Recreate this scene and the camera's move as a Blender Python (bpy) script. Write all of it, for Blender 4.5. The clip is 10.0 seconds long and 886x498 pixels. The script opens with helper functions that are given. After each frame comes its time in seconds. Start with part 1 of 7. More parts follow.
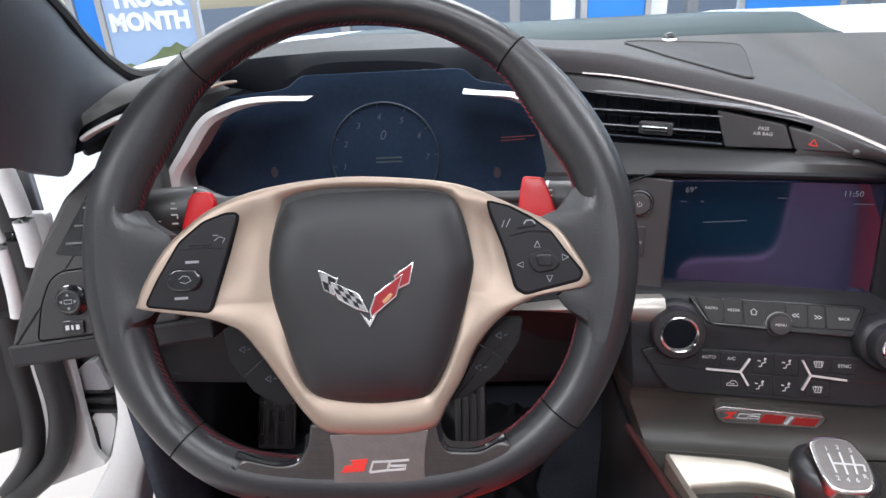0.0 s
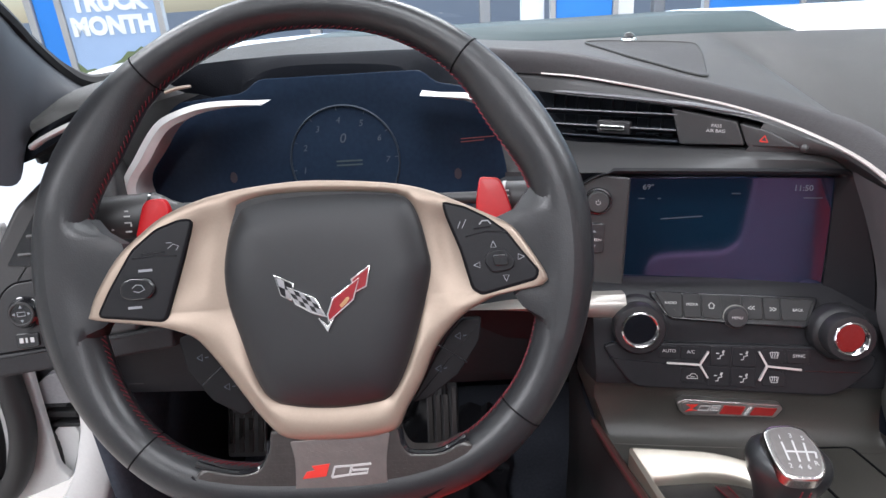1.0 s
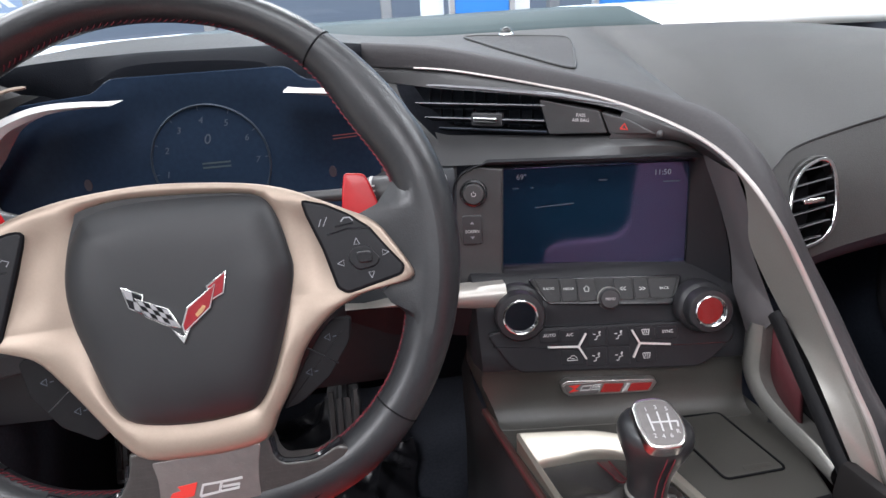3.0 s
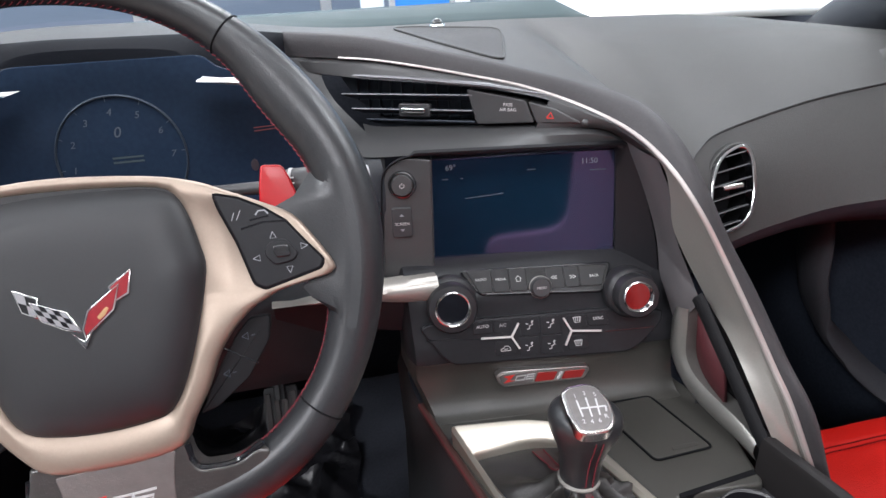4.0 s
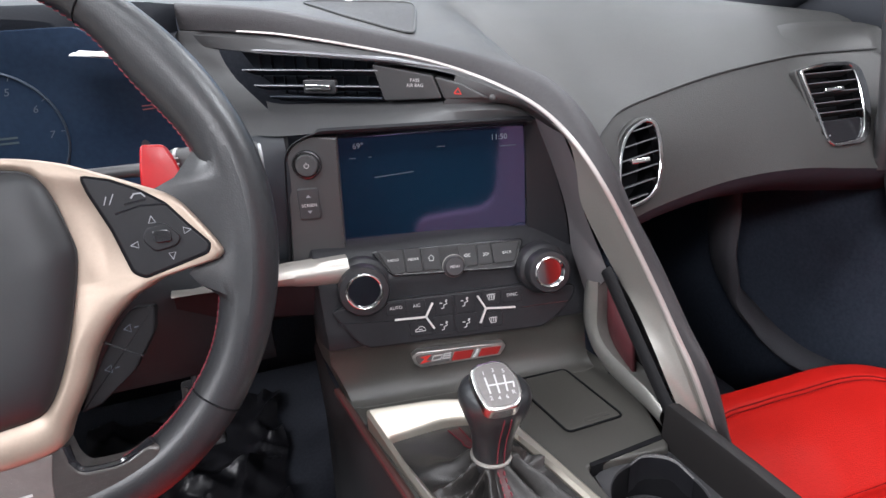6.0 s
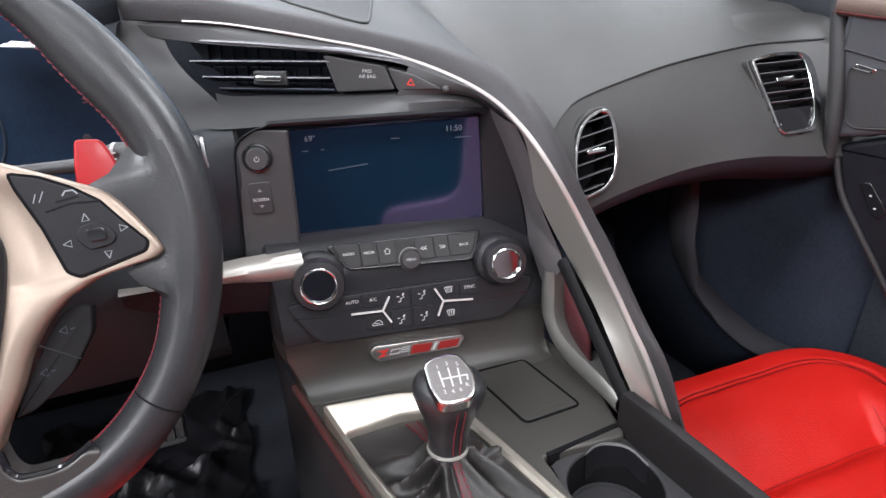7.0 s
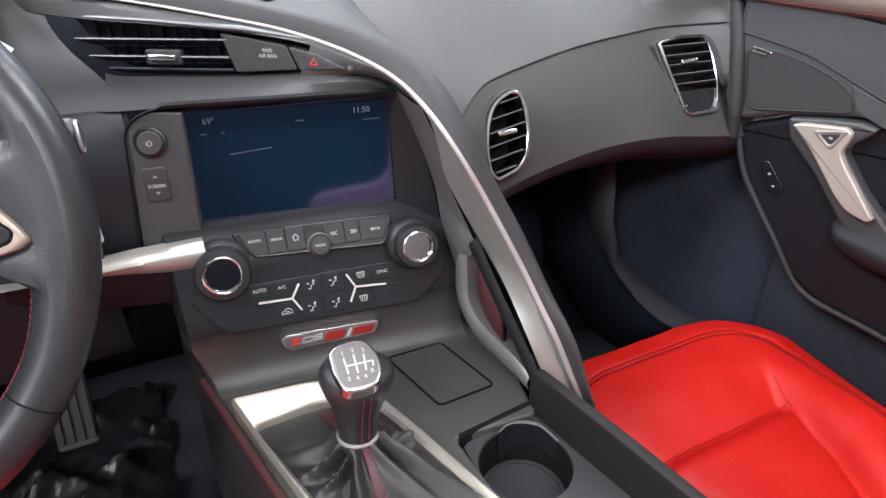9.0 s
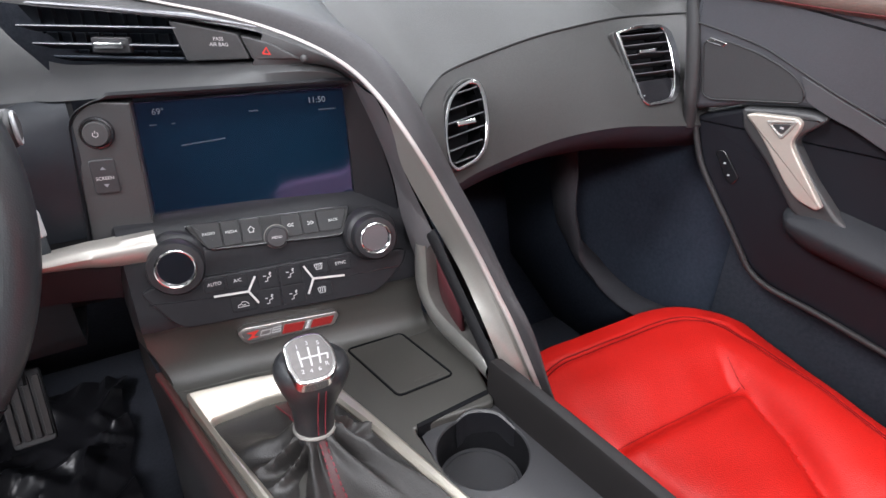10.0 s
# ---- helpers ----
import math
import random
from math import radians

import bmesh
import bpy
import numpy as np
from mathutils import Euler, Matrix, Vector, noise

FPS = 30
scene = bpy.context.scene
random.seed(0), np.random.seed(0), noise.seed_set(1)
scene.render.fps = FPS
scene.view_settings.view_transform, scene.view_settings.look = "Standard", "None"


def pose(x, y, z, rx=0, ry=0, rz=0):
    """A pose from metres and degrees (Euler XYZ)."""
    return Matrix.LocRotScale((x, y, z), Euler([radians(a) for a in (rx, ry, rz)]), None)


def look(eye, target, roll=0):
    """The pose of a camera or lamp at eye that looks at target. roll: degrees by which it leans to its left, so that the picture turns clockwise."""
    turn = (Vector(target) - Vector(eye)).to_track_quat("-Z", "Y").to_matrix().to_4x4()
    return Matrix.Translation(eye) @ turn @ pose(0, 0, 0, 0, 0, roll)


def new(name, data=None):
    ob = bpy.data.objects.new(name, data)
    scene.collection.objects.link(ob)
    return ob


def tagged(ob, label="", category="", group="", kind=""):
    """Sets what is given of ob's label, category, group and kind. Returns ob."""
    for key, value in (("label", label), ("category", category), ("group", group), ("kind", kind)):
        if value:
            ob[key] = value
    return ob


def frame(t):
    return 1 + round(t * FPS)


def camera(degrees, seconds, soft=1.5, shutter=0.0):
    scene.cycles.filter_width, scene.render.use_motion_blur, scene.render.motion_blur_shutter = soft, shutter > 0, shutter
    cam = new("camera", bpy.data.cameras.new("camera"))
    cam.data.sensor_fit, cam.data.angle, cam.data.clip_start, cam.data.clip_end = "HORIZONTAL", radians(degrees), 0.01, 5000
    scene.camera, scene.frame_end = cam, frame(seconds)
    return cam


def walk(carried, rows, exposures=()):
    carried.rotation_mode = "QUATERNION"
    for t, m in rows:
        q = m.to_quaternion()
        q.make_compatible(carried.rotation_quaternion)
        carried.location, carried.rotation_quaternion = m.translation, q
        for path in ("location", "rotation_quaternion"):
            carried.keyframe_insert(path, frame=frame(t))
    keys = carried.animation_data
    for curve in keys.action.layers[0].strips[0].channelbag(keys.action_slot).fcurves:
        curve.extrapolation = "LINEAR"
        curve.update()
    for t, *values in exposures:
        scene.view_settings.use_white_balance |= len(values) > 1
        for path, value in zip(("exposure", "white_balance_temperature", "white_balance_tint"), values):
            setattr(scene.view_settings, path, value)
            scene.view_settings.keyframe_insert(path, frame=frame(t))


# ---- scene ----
cam = camera(72.8, 10.0)
PATH = [
    (0, (0.035, -0.017, 1.019), (-0.118, 1.818, 0.237), -3.3),
    (0.5, (0.043, -0.018, 1.019), (-0.08, 1.819, 0.237), -3.5),
    (1, (0.049, -0.017, 1.019), (-0.027, 1.822, 0.236), -3.7),
    (1.5, (0.059, -0.015, 1.018), (0.033, 1.825, 0.233), -3.9),
    (2, (0.066, -0.013, 1.016), (0.095, 1.824, 0.227), -4.0),
    (2.5, (0.076, -0.015, 1.015), (0.181, 1.817, 0.22), -3.9),
    (4, (0.104, -0.01, 1.004), (0.466, 1.777, 0.183), -3.0),
    (4.5, (0.114, -0.009, 1.0), (0.528, 1.761, 0.166), -2.8),
    (5, (0.121, -0.008, 0.998), (0.579, 1.741, 0.144), -2.5),
    (5.5, (0.127, -0.008, 0.997), (0.627, 1.723, 0.128), -2.3),
    (7, (0.152, -0.01, 0.996), (0.767, 1.659, 0.081), -1.8),
    (7.5, (0.16, -0.01, 0.995), (0.815, 1.639, 0.071), -1.5),
    (8, (0.168, -0.013, 0.994), (0.858, 1.614, 0.057), -1.2),
    (8.5, (0.175, -0.015, 0.993), (0.912, 1.583, 0.043), -0.7),
    (9, (0.182, -0.017, 0.992), (0.959, 1.553, 0.028), -0.3),
    (9.5, (0.189, -0.019, 0.994), (0.999, 1.522, 0.01), 0.1),
    (10, (0.196, -0.023, 0.994), (1.041, 1.491, -0.004), 0.6),
]
walk(cam, [(t, look(eye, target, roll)) for t, eye, target, roll in PATH], [(0, -0.25, 5600, 10), (2.5, -0.25, 5600, 10), (5.0, -0.05, 5600, 10), (7.0, 0.05, 5600, 10), (10, 0.15, 5600, 10)])

# ---- sky, sun, lamps ----
world = bpy.data.worlds.new("sky")
scene.world = world
world.use_nodes = True
sky = world.node_tree.nodes.new("ShaderNodeTexSky")
sky.sky_type, sky.sun_disc = "NISHITA", False
sky.sun_elevation, sky.sun_rotation = radians(48), radians(-60)
world.node_tree.links.new(sky.outputs[0], world.node_tree.nodes["Background"].inputs[0])
world.node_tree.nodes["Background"].inputs[1].default_value = 0.12
sun = new("sun", bpy.data.lights.new("sun", "SUN"))
sun.data.energy, sun.data.angle, sun.data.color = 1.0, radians(12), (1.0, 0.95, 0.88)
sun.matrix_world = look((-4, 3, 6), (0.3, 0.5, 0.7))


# ---- building helpers ----
V = Vector
HOME = {}


def axes(o, ex, ey, mm=True):
    """A frame at o with axes along ex and (nearly) ey, in millimetres."""
    ex = V(ex).normalized()
    ez = ex.cross(V(ey)).normalized()
    ey = ez.cross(ex)
    m = Matrix((ex, ey, ez)).transposed().to_4x4()
    m.translation = o
    return m @ Matrix.Scale(0.001, 4) if mm else m


def thing(name, loc, label, category, group="", kind=""):
    ob = new(name)
    ob.location, ob.empty_display_size = loc, 0.02
    HOME[ob] = Matrix.Translation(loc)
    return tagged(ob, label, category, group, kind)


def adopt(ob, parent):
    if parent is not None:
        ob.parent = parent
        ob.matrix_parent_inverse = HOME.get(parent, Matrix()).inverted()


def part(name, bm, material, parent=None, label="", sharp=40, solid=0.0):
    """Links a bmesh as one mesh object under a thing or part."""
    bmesh.ops.recalc_face_normals(bm, faces=bm.faces) if solid == 0 else None
    me = bpy.data.meshes.new(name)
    bm.to_mesh(me)
    bm.free()
    me.materials.append(material)
    me.shade_smooth()
    me.set_sharp_from_angle(angle=radians(sharp))
    for face in me.polygons:
        if len(face.vertices) > 6:
            face.use_smooth = False
    ob = new(name, me)
    adopt(ob, parent)
    if solid:
        mod = ob.modifiers.new("thickness", "SOLIDIFY")
        mod.thickness, mod.offset = solid, -1
    return tagged(ob, label)


def spline(pts, n=8, closed=False):
    """Smooth curve through points, n steps a span."""
    p = [V(q) for q in pts]
    k = len(p)
    out = []
    for i in range(k if closed else k - 1):
        a = p[(i - 1) % k] if closed or i > 0 else p[0] * 2 - p[1]
        b, c = p[i], p[(i + 1) % k]
        d = p[(i + 2) % k] if closed or i + 2 < k else c * 2 - b
        for j in range(n):
            t = j / n
            out.append(0.5 * (2 * b + (c - a) * t + (2 * a - 5 * b + 4 * c - d) * t * t + (3 * b - a - 3 * c + d) * t ** 3))
    if not closed:
        out.append(p[-1].copy())
    return out


def resample(pts, n):
    pts = [V(p) for p in pts]
    d = [0.0]
    for a, b in zip(pts, pts[1:]):
        d.append(d[-1] + (b - a).length)
    out, j = [], 0
    for i in range(n):
        s = d[-1] * i / (n - 1)
        while j < len(d) - 2 and d[j + 1] < s:
            j += 1
        out.append(pts[j].lerp(pts[j + 1], (s - d[j]) / max(1e-9, d[j + 1] - d[j])))
    return out


def fillet(pts, r=3.0, seg=3):
    """Rounds the corners of a closed outline in the plane."""
    out, k = [], len(pts)
    rs = r if isinstance(r, (list, tuple)) else [r] * k
    for i in range(k):
        a, b, c = V(pts[i - 1]), V(pts[i]), V(pts[(i + 1) % k])
        u, w = a - b, c - b
        d = min(rs[i], 0.45 * u.length, 0.45 * w.length)
        p, q = b + u.normalized() * d, b + w.normalized() * d
        for j in range(seg + 1):
            t = j / seg
            out.append(p * (1 - t) ** 2 + b * 2 * t * (1 - t) + q * t * t)
    return out


def rect(x0, y0, x1, y1):
    return [(x0, y0), (x1, y0), (x1, y1), (x0, y1)]


def inset(pts, d):
    """Moves a closed outline inwards by d."""
    k = len(pts)
    area = sum(pts[i - 1][0] * pts[i][1] - pts[i][0] * pts[i - 1][1] for i in range(k))
    s = 1 if area > 0 else -1
    out = []
    for i in range(k):
        a, b, c = V(pts[i - 1]), V(pts[i]), V(pts[(i + 1) % k])
        n1 = V((-(b - a).y, (b - a).x)).normalized()
        n2 = V((-(c - b).y, (c - b).x)).normalized()
        n = n1 + n2
        n = n / max(0.5, n.length_squared / 2) if n.length > 1e-6 else n1
        out.append(b + n * d * s)
    return out


def loft(rows, ring=False, loop=False, caps=False):
    """A skin over rows of points. ring: each row closes on itself; loop: the last row joins the first."""
    bm = bmesh.new()
    vs = [[bm.verts.new(p) for p in row] for row in rows]
    n, m = len(vs), len(vs[0])
    for i in range(n if loop else n - 1):
        for j in range(m if ring else m - 1):
            q = (vs[i][j], vs[i][(j + 1) % m], vs[(i + 1) % n][(j + 1) % m], vs[(i + 1) % n][j])
            bm.faces.new(q)
    if caps:
        bm.faces.new(vs[0][::-1])
        bm.faces.new(vs[-1])
    return bm


def prism(m, outline, w0, w1, bevel=0.6, dome=0.0):
    """A plate with the given outline from depth w0 to w1 (towards the viewer) with a rounded rim; dome lifts its middle."""
    pts = [V(p) for p in outline]
    rows = [[m @ V((p[0], p[1], w0)) for p in pts]]
    for k, lift in ((0.0, -1.0), (0.1, -0.55), (0.35, -0.2), (1.0, 0.0), (1.15, 0.0)):
        ring_pts = inset(pts, bevel * k) if k else pts
        rows.append([m @ V((p[0], p[1], w1 + bevel * lift)) for p in ring_pts])
    if dome:
        top = inset(pts, bevel * 1.15)
        c = sum(top, V((0, 0))) / len(top)
        for s in (0.94, 0.82, 0.62, 0.4, 0.18, 0.05, 0.004):
            rows.append([m @ V((*(c + (p - c) * s), w1 + dome * (1 - s * s))) for p in top])
    return loft(rows, ring=True, caps=True)


def frame_plate(m, outer, inner, w0, w1, bevel=0.6):
    """A plate with a hole; both outlines have the same number of points."""
    rows = []
    for pts, w in ((inner, w0), (outer, w0), (outer, w1 - bevel), (inset(outer, bevel), w1), (inset(inner, -bevel), w1), (inner, w1 - bevel)):
        rows.append([m @ V((p[0], p[1], w)) for p in pts])
    return loft(rows, ring=True, loop=True)


def sweep(path, radius, closed=False, sides=10, flat=1.0, up=(0, 0, 1)):
    """A rod along a path; radius may be a list."""
    k = len(path)
    rows = []
    for i, p in enumerate(path):
        a = path[i - 1] if closed or i else path[0]
        b = path[(i + 1) % k] if closed or i + 1 < k else path[-1]
        t = (b - a).normalized()
        s = t.cross(V(up)).normalized()
        u = s.cross(t)
        r = radius[i] if isinstance(radius, (list, tuple)) else radius
        rows.append([p + (s * math.cos(c) + u * math.sin(c) * flat) * r for c in (2 * math.pi * j / sides for j in range(sides))])
    return loft(rows, ring=True, loop=closed, caps=not closed)


def lathe(m, profile, n=36, caps=True):
    """Turns (radius, depth) pairs round the frame's third axis."""
    rows = [[m @ V((r * math.cos(a), r * math.sin(a), w)) for a in (2 * math.pi * j / n for j in range(n))] for r, w in profile]
    return loft(rows, ring=True, caps=caps)


def circle(cx, cy, r, n=24, ry=None):
    ry = r if ry is None else ry
    return [V((cx + r * math.cos(2 * math.pi * j / n), cy + ry * math.sin(2 * math.pi * j / n))) for j in range(n)]


def join(*bms):
    out = bmesh.new()
    for b in bms:
        me = bpy.data.meshes.new("tmp")
        b.to_mesh(me)
        b.free()
        out.from_mesh(me)
        bpy.data.meshes.remove(me)
    return out


def strokes(m, lines, width=0.6, w=0.0, h=0.15):
    """Flat printed strokes along lines in the plane."""
    bms = []
    for line in lines:
        p = [V(q) for q in line]
        left, right = [], []
        for i, q in enumerate(p):
            t = (p[min(i + 1, len(p) - 1)] - p[max(i - 1, 0)]).normalized()
            n = V((-t.y, t.x)) * width / 2
            left.append(q + n)
            right.append(q - n)
        rows = [[m @ V((*a, z)) for a, z in ((l, w), (l, w + h), (r, w + h), (r, w))] for l, r in zip(left, right)]
        bms.append(loft(rows, ring=True, caps=True))
    return join(*bms)


def lettering(text, m, size, material, parent, name="lettering", label="", slant=0.0, depth=0.1, bold=0.0):
    """Raised text with the built-in font, centred, in a millimetre frame."""
    cu = bpy.data.curves.new(name, "FONT")
    cu.body, cu.size, cu.align_x, cu.align_y, cu.extrude, cu.shear = text, size, "CENTER", "CENTER", depth, slant
    cu.resolution_u = 3
    cu.offset = bold
    tmp = bpy.data.objects.new("tmp", cu)
    me = bpy.data.meshes.new_from_object(tmp)
    bpy.data.objects.remove(tmp)
    bpy.data.curves.remove(cu)
    me.transform(m)
    me.materials.clear()
    me.materials.append(material)
    ob = new(name, me)
    adopt(ob, parent)
    return tagged(ob, label)


def box(m, x0, y0, z0, x1, y1, z1, bevel=0.5, r=1.0):
    return prism(m, fillet(rect(x0, y0, x1, y1), r, 2), z0, z1, bevel)




# ---- materials ----
def surface(name, color, rough=0.5, metal=0.0, grain=0.0, size=600.0, vary=0.12, patch=9.0, kind="noise", spec=0.5, coat=0.0, wear=0.1):
    """Painted, moulded or covered surface: two scales of tone, a fine relief and uneven gloss."""
    mat = bpy.data.materials.new(name)
    mat.use_nodes = True
    nt = mat.node_tree
    bsdf = nt.nodes["Principled BSDF"]
    co = nt.nodes.new("ShaderNodeTexCoord").outputs["Object"]

    def noise_at(scale, detail):
        n = nt.nodes.new("ShaderNodeTexNoise")
        n.inputs["Scale"].default_value, n.inputs["Detail"].default_value = scale, detail
        nt.links.new(co, n.inputs["Vector"])
        return n.outputs[0]

    large, fine = noise_at(patch, 3), noise_at(size * 0.4, 2)
    add = nt.nodes.new("ShaderNodeMath")
    add.operation = "ADD"
    nt.links.new(large, add.inputs[0])
    nt.links.new(fine, add.inputs[1])
    ramp = nt.nodes.new("ShaderNodeMapRange")
    ramp.inputs["From Min"].default_value, ramp.inputs["From Max"].default_value = 0.6, 1.4
    ramp.inputs["To Min"].default_value, ramp.inputs["To Max"].default_value = 1 - vary, 1 + vary
    nt.links.new(add.outputs[0], ramp.inputs["Value"])
    tone = nt.nodes.new("ShaderNodeMix")
    tone.data_type, tone.blend_type = "RGBA", "MULTIPLY"
    tone.inputs["Factor"].default_value = 1.0
    tone.inputs["A"].default_value = (*color, 1)
    nt.links.new(ramp.outputs[0], tone.inputs["B"])
    nt.links.new(tone.outputs["Result"], bsdf.inputs["Base Color"])
    gloss = nt.nodes.new("ShaderNodeMapRange")
    gloss.inputs["To Min"].default_value, gloss.inputs["To Max"].default_value = max(0.02, rough - wear), min(1, rough + wear)
    nt.links.new(large, gloss.inputs["Value"])
    nt.links.new(gloss.outputs[0], bsdf.inputs["Roughness"])
    bsdf.inputs["Metallic"].default_value = metal
    bsdf.inputs["Specular IOR Level"].default_value = spec
    bsdf.inputs["Coat Weight"].default_value = coat
    bsdf.inputs["Coat Roughness"].default_value = 0.08
    if grain:
        if kind == "leather":
            tex = nt.nodes.new("ShaderNodeTexVoronoi")
            tex.inputs["Scale"].default_value = size
            nt.links.new(co, tex.inputs["Vector"])
            height = tex.outputs["Distance"]
        elif kind == "weave":
            tex = nt.nodes.new("ShaderNodeTexChecker")
            tex.inputs["Scale"].default_value = size
            nt.links.new(co, tex.inputs["Vector"])
            height = tex.outputs["Fac"]
        else:
            height = noise_at(size, 3)
        bump = nt.nodes.new("ShaderNodeBump")
        bump.inputs["Strength"].default_value, bump.inputs["Distance"].default_value = grain, 0.0006
        nt.links.new(height, bump.inputs["Height"])
        nt.links.new(bump.outputs[0], bsdf.inputs["Normal"])
    return mat


def clear_glass(name, tint=(0.95, 0.97, 0.97)):
    mat = bpy.data.materials.new(name)
    mat.use_nodes = True
    nt = mat.node_tree
    nt.nodes.remove(nt.nodes["Principled BSDF"])
    a, b, mix, face, power, scale = (nt.nodes.new(k) for k in ("ShaderNodeBsdfTransparent", "ShaderNodeBsdfGlossy", "ShaderNodeMixShader", "ShaderNodeLayerWeight", "ShaderNodeMath", "ShaderNodeMath"))
    a.inputs[0].default_value = (*tint, 1)
    b.inputs["Roughness"].default_value = 0.02
    power.operation, power.inputs[1].default_value = "POWER", 5.0
    scale.operation, scale.inputs[1].default_value, scale.inputs[2].default_value = "MULTIPLY_ADD", 0.6, 0.05
    nt.links.new(face.outputs["Facing"], power.inputs[0])
    nt.links.new(power.outputs[0], scale.inputs[0])
    nt.links.new(scale.outputs[0], mix.inputs[0])
    nt.links.new(a.outputs[0], mix.inputs[1])
    nt.links.new(b.outputs[0], mix.inputs[2])
    nt.links.new(mix.outputs[0], nt.nodes["Material Output"].inputs[0])
    return mat


RIM_LEATHER = surface("black_leather", (0.019, 0.020, 0.022), 0.35, spec=0.5, grain=0.10, size=900, kind="leather", vary=0.2)
HUB_SKIN = surface("airbag_skin", (0.014, 0.015, 0.017), 0.5, grain=0.07, size=1400, vary=0.1)
SATIN = surface("satin_silver", (0.31, 0.25, 0.20), 0.44, metal=0.6, grain=0.04, size=1500, vary=0.05)
SATIN_BRIGHT = surface("bright_satin", (0.62, 0.61, 0.60), 0.35, metal=0.5, vary=0.04)
SATIN_DARK = surface("satin_gunmetal", (0.27, 0.26, 0.24), 0.40, metal=0.35, grain=0.05, size=1500, vary=0.06)
CHROME = surface("chrome", (0.8, 0.8, 0.8), 0.1, metal=1.0, vary=0.03, wear=0.05)
DASH_SKIN = surface("dash_skin", (0.034, 0.034, 0.033), 0.55, spec=0.35, grain=0.35, size=1000, kind="leather", vary=0.12)
PAD_BLACK = surface("padded_black_skin", (0.024, 0.024, 0.026), 0.68, spec=0.25, grain=0.3, size=1000, kind="leather", vary=0.15)
PLASTIC = surface("black_plastic", (0.028, 0.028, 0.030), 0.45, grain=0.15, size=1600, vary=0.12)
PLASTIC_GREY = surface("charcoal_plastic", (0.040, 0.040, 0.041), 0.44, grain=0.15, size=1600, vary=0.12)
DECK_GREY = surface("warm_charcoal_plastic", (0.045, 0.0435, 0.039), 0.42, grain=0.15, size=1600, vary=0.12)
GLOSS = surface("gloss_black", (0.012, 0.012, 0.014), 0.12, vary=0.1, coat=0.3, wear=0.06)
SCREEN = surface("screen_glass", (0.003, 0.013, 0.025), 0.06, vary=0.2, spec=0.8, wear=0.02)
SCREEN.node_tree.nodes["Principled BSDF"].inputs["IOR"].default_value = 1.7
# purple tint colours what the screen reflects, mainly the added pale panel
SCREEN.node_tree.nodes["Principled BSDF"].inputs["Specular Tint"].default_value = (0.8, 0.5, 1.0, 1)
RED_LEATHER = surface("red_leather", (0.43, 0.009, 0.005), 0.43, spec=0.28, grain=0.45, size=700, kind="leather", vary=0.08)
RED_GLOSS = surface("red_paddle", (0.36, 0.005, 0.008), 0.35, vary=0.08, coat=0.1, spec=0.3)
RED_THREAD = surface("red_thread", (0.13, 0.010, 0.018), 0.7, vary=0.2)
WHITE_PRINT = surface("white_print", (0.46, 0.46, 0.46), 0.5, vary=0.03)
DIM_PRINT = surface("grey_print", (0.22, 0.23, 0.25), 0.5, vary=0.03)
RED_PRINT = surface("red_print", (0.55, 0.03, 0.02), 0.5, vary=0.05)
CARBON = surface("carbon_weave", (0.048, 0.044, 0.042), 0.35, metal=0.2, grain=0.5, size=380, kind="weave", vary=0.2, coat=0.3)
CARPET = surface("black_carpet", (0.029, 0.032, 0.041), 0.95, grain=0.9, size=500, vary=0.3, spec=0.1)
# black carpet with lens haze put into its colour as a blue lift
FOOT_CARPET = surface("haze_lifted_carpet", (0.028, 0.034, 0.048), 0.95, grain=0.7, size=500, vary=0.25, spec=0.05)
PAD_KEYS = surface("switch_pad_black", (0.009, 0.009, 0.011), 0.45, vary=0.1, spec=0.25)
SLAT_GREY = surface("slat_grey", (0.14, 0.14, 0.15), 0.4, metal=0.3, vary=0.06)
GAP_BLACK = surface("gap_black", (0.008, 0.008, 0.009), 0.9, spec=0.05)
RUBBER = surface("black_rubber", (0.016, 0.016, 0.017), 0.6, vary=0.1)
ALU = surface("pedal_steel", (0.07, 0.065, 0.065), 0.3, metal=0.9, vary=0.08)
WHITE_PAINT = surface("white_car_paint", (0.8, 0.8, 0.79), 0.25, vary=0.02, coat=0.5)
HOOD_DARK = surface("hood_insert", (0.055, 0.075, 0.08), 0.6, vary=0.06, spec=0.15)
JAMB_PAINT = surface("white_jamb_paint", (0.62, 0.62, 0.62), 0.35, vary=0.05)
PILLAR_SKIN = surface("pillar_skin", (0.034, 0.037, 0.044), 0.6, spec=0.35, grain=0.2, size=900, vary=0.08)
GLASS = clear_glass("windshield_glass", (0.93, 0.97, 0.97))
WALL_WHITE = surface("white_wall_paint", (0.8, 0.8, 0.78), 0.7, vary=0.03, patch=1.0, size=60)
BLUE_PANEL = surface("blue_panel", (0.03, 0.17, 0.55), 0.4, vary=0.08, patch=1.0)
FLOOR_TILE = surface("floor_tile", (0.30, 0.28, 0.26), 0.35, vary=0.06, patch=1.0)
POSTER_SKY = surface("poster_sky_blue", (0.25, 0.34, 0.52), 0.5, vary=0.12, patch=2.0)
POSTER_HILL = surface("poster_hill_green", (0.10, 0.13, 0.06), 0.6, vary=0.3, patch=12.0)
POSTER_WHITE = surface("poster_letter_white", (0.6, 0.64, 0.68), 0.6, vary=0.05)
FRAME_GREY = surface("grey_frame", (0.35, 0.35, 0.36), 0.4, metal=0.4, vary=0.05)
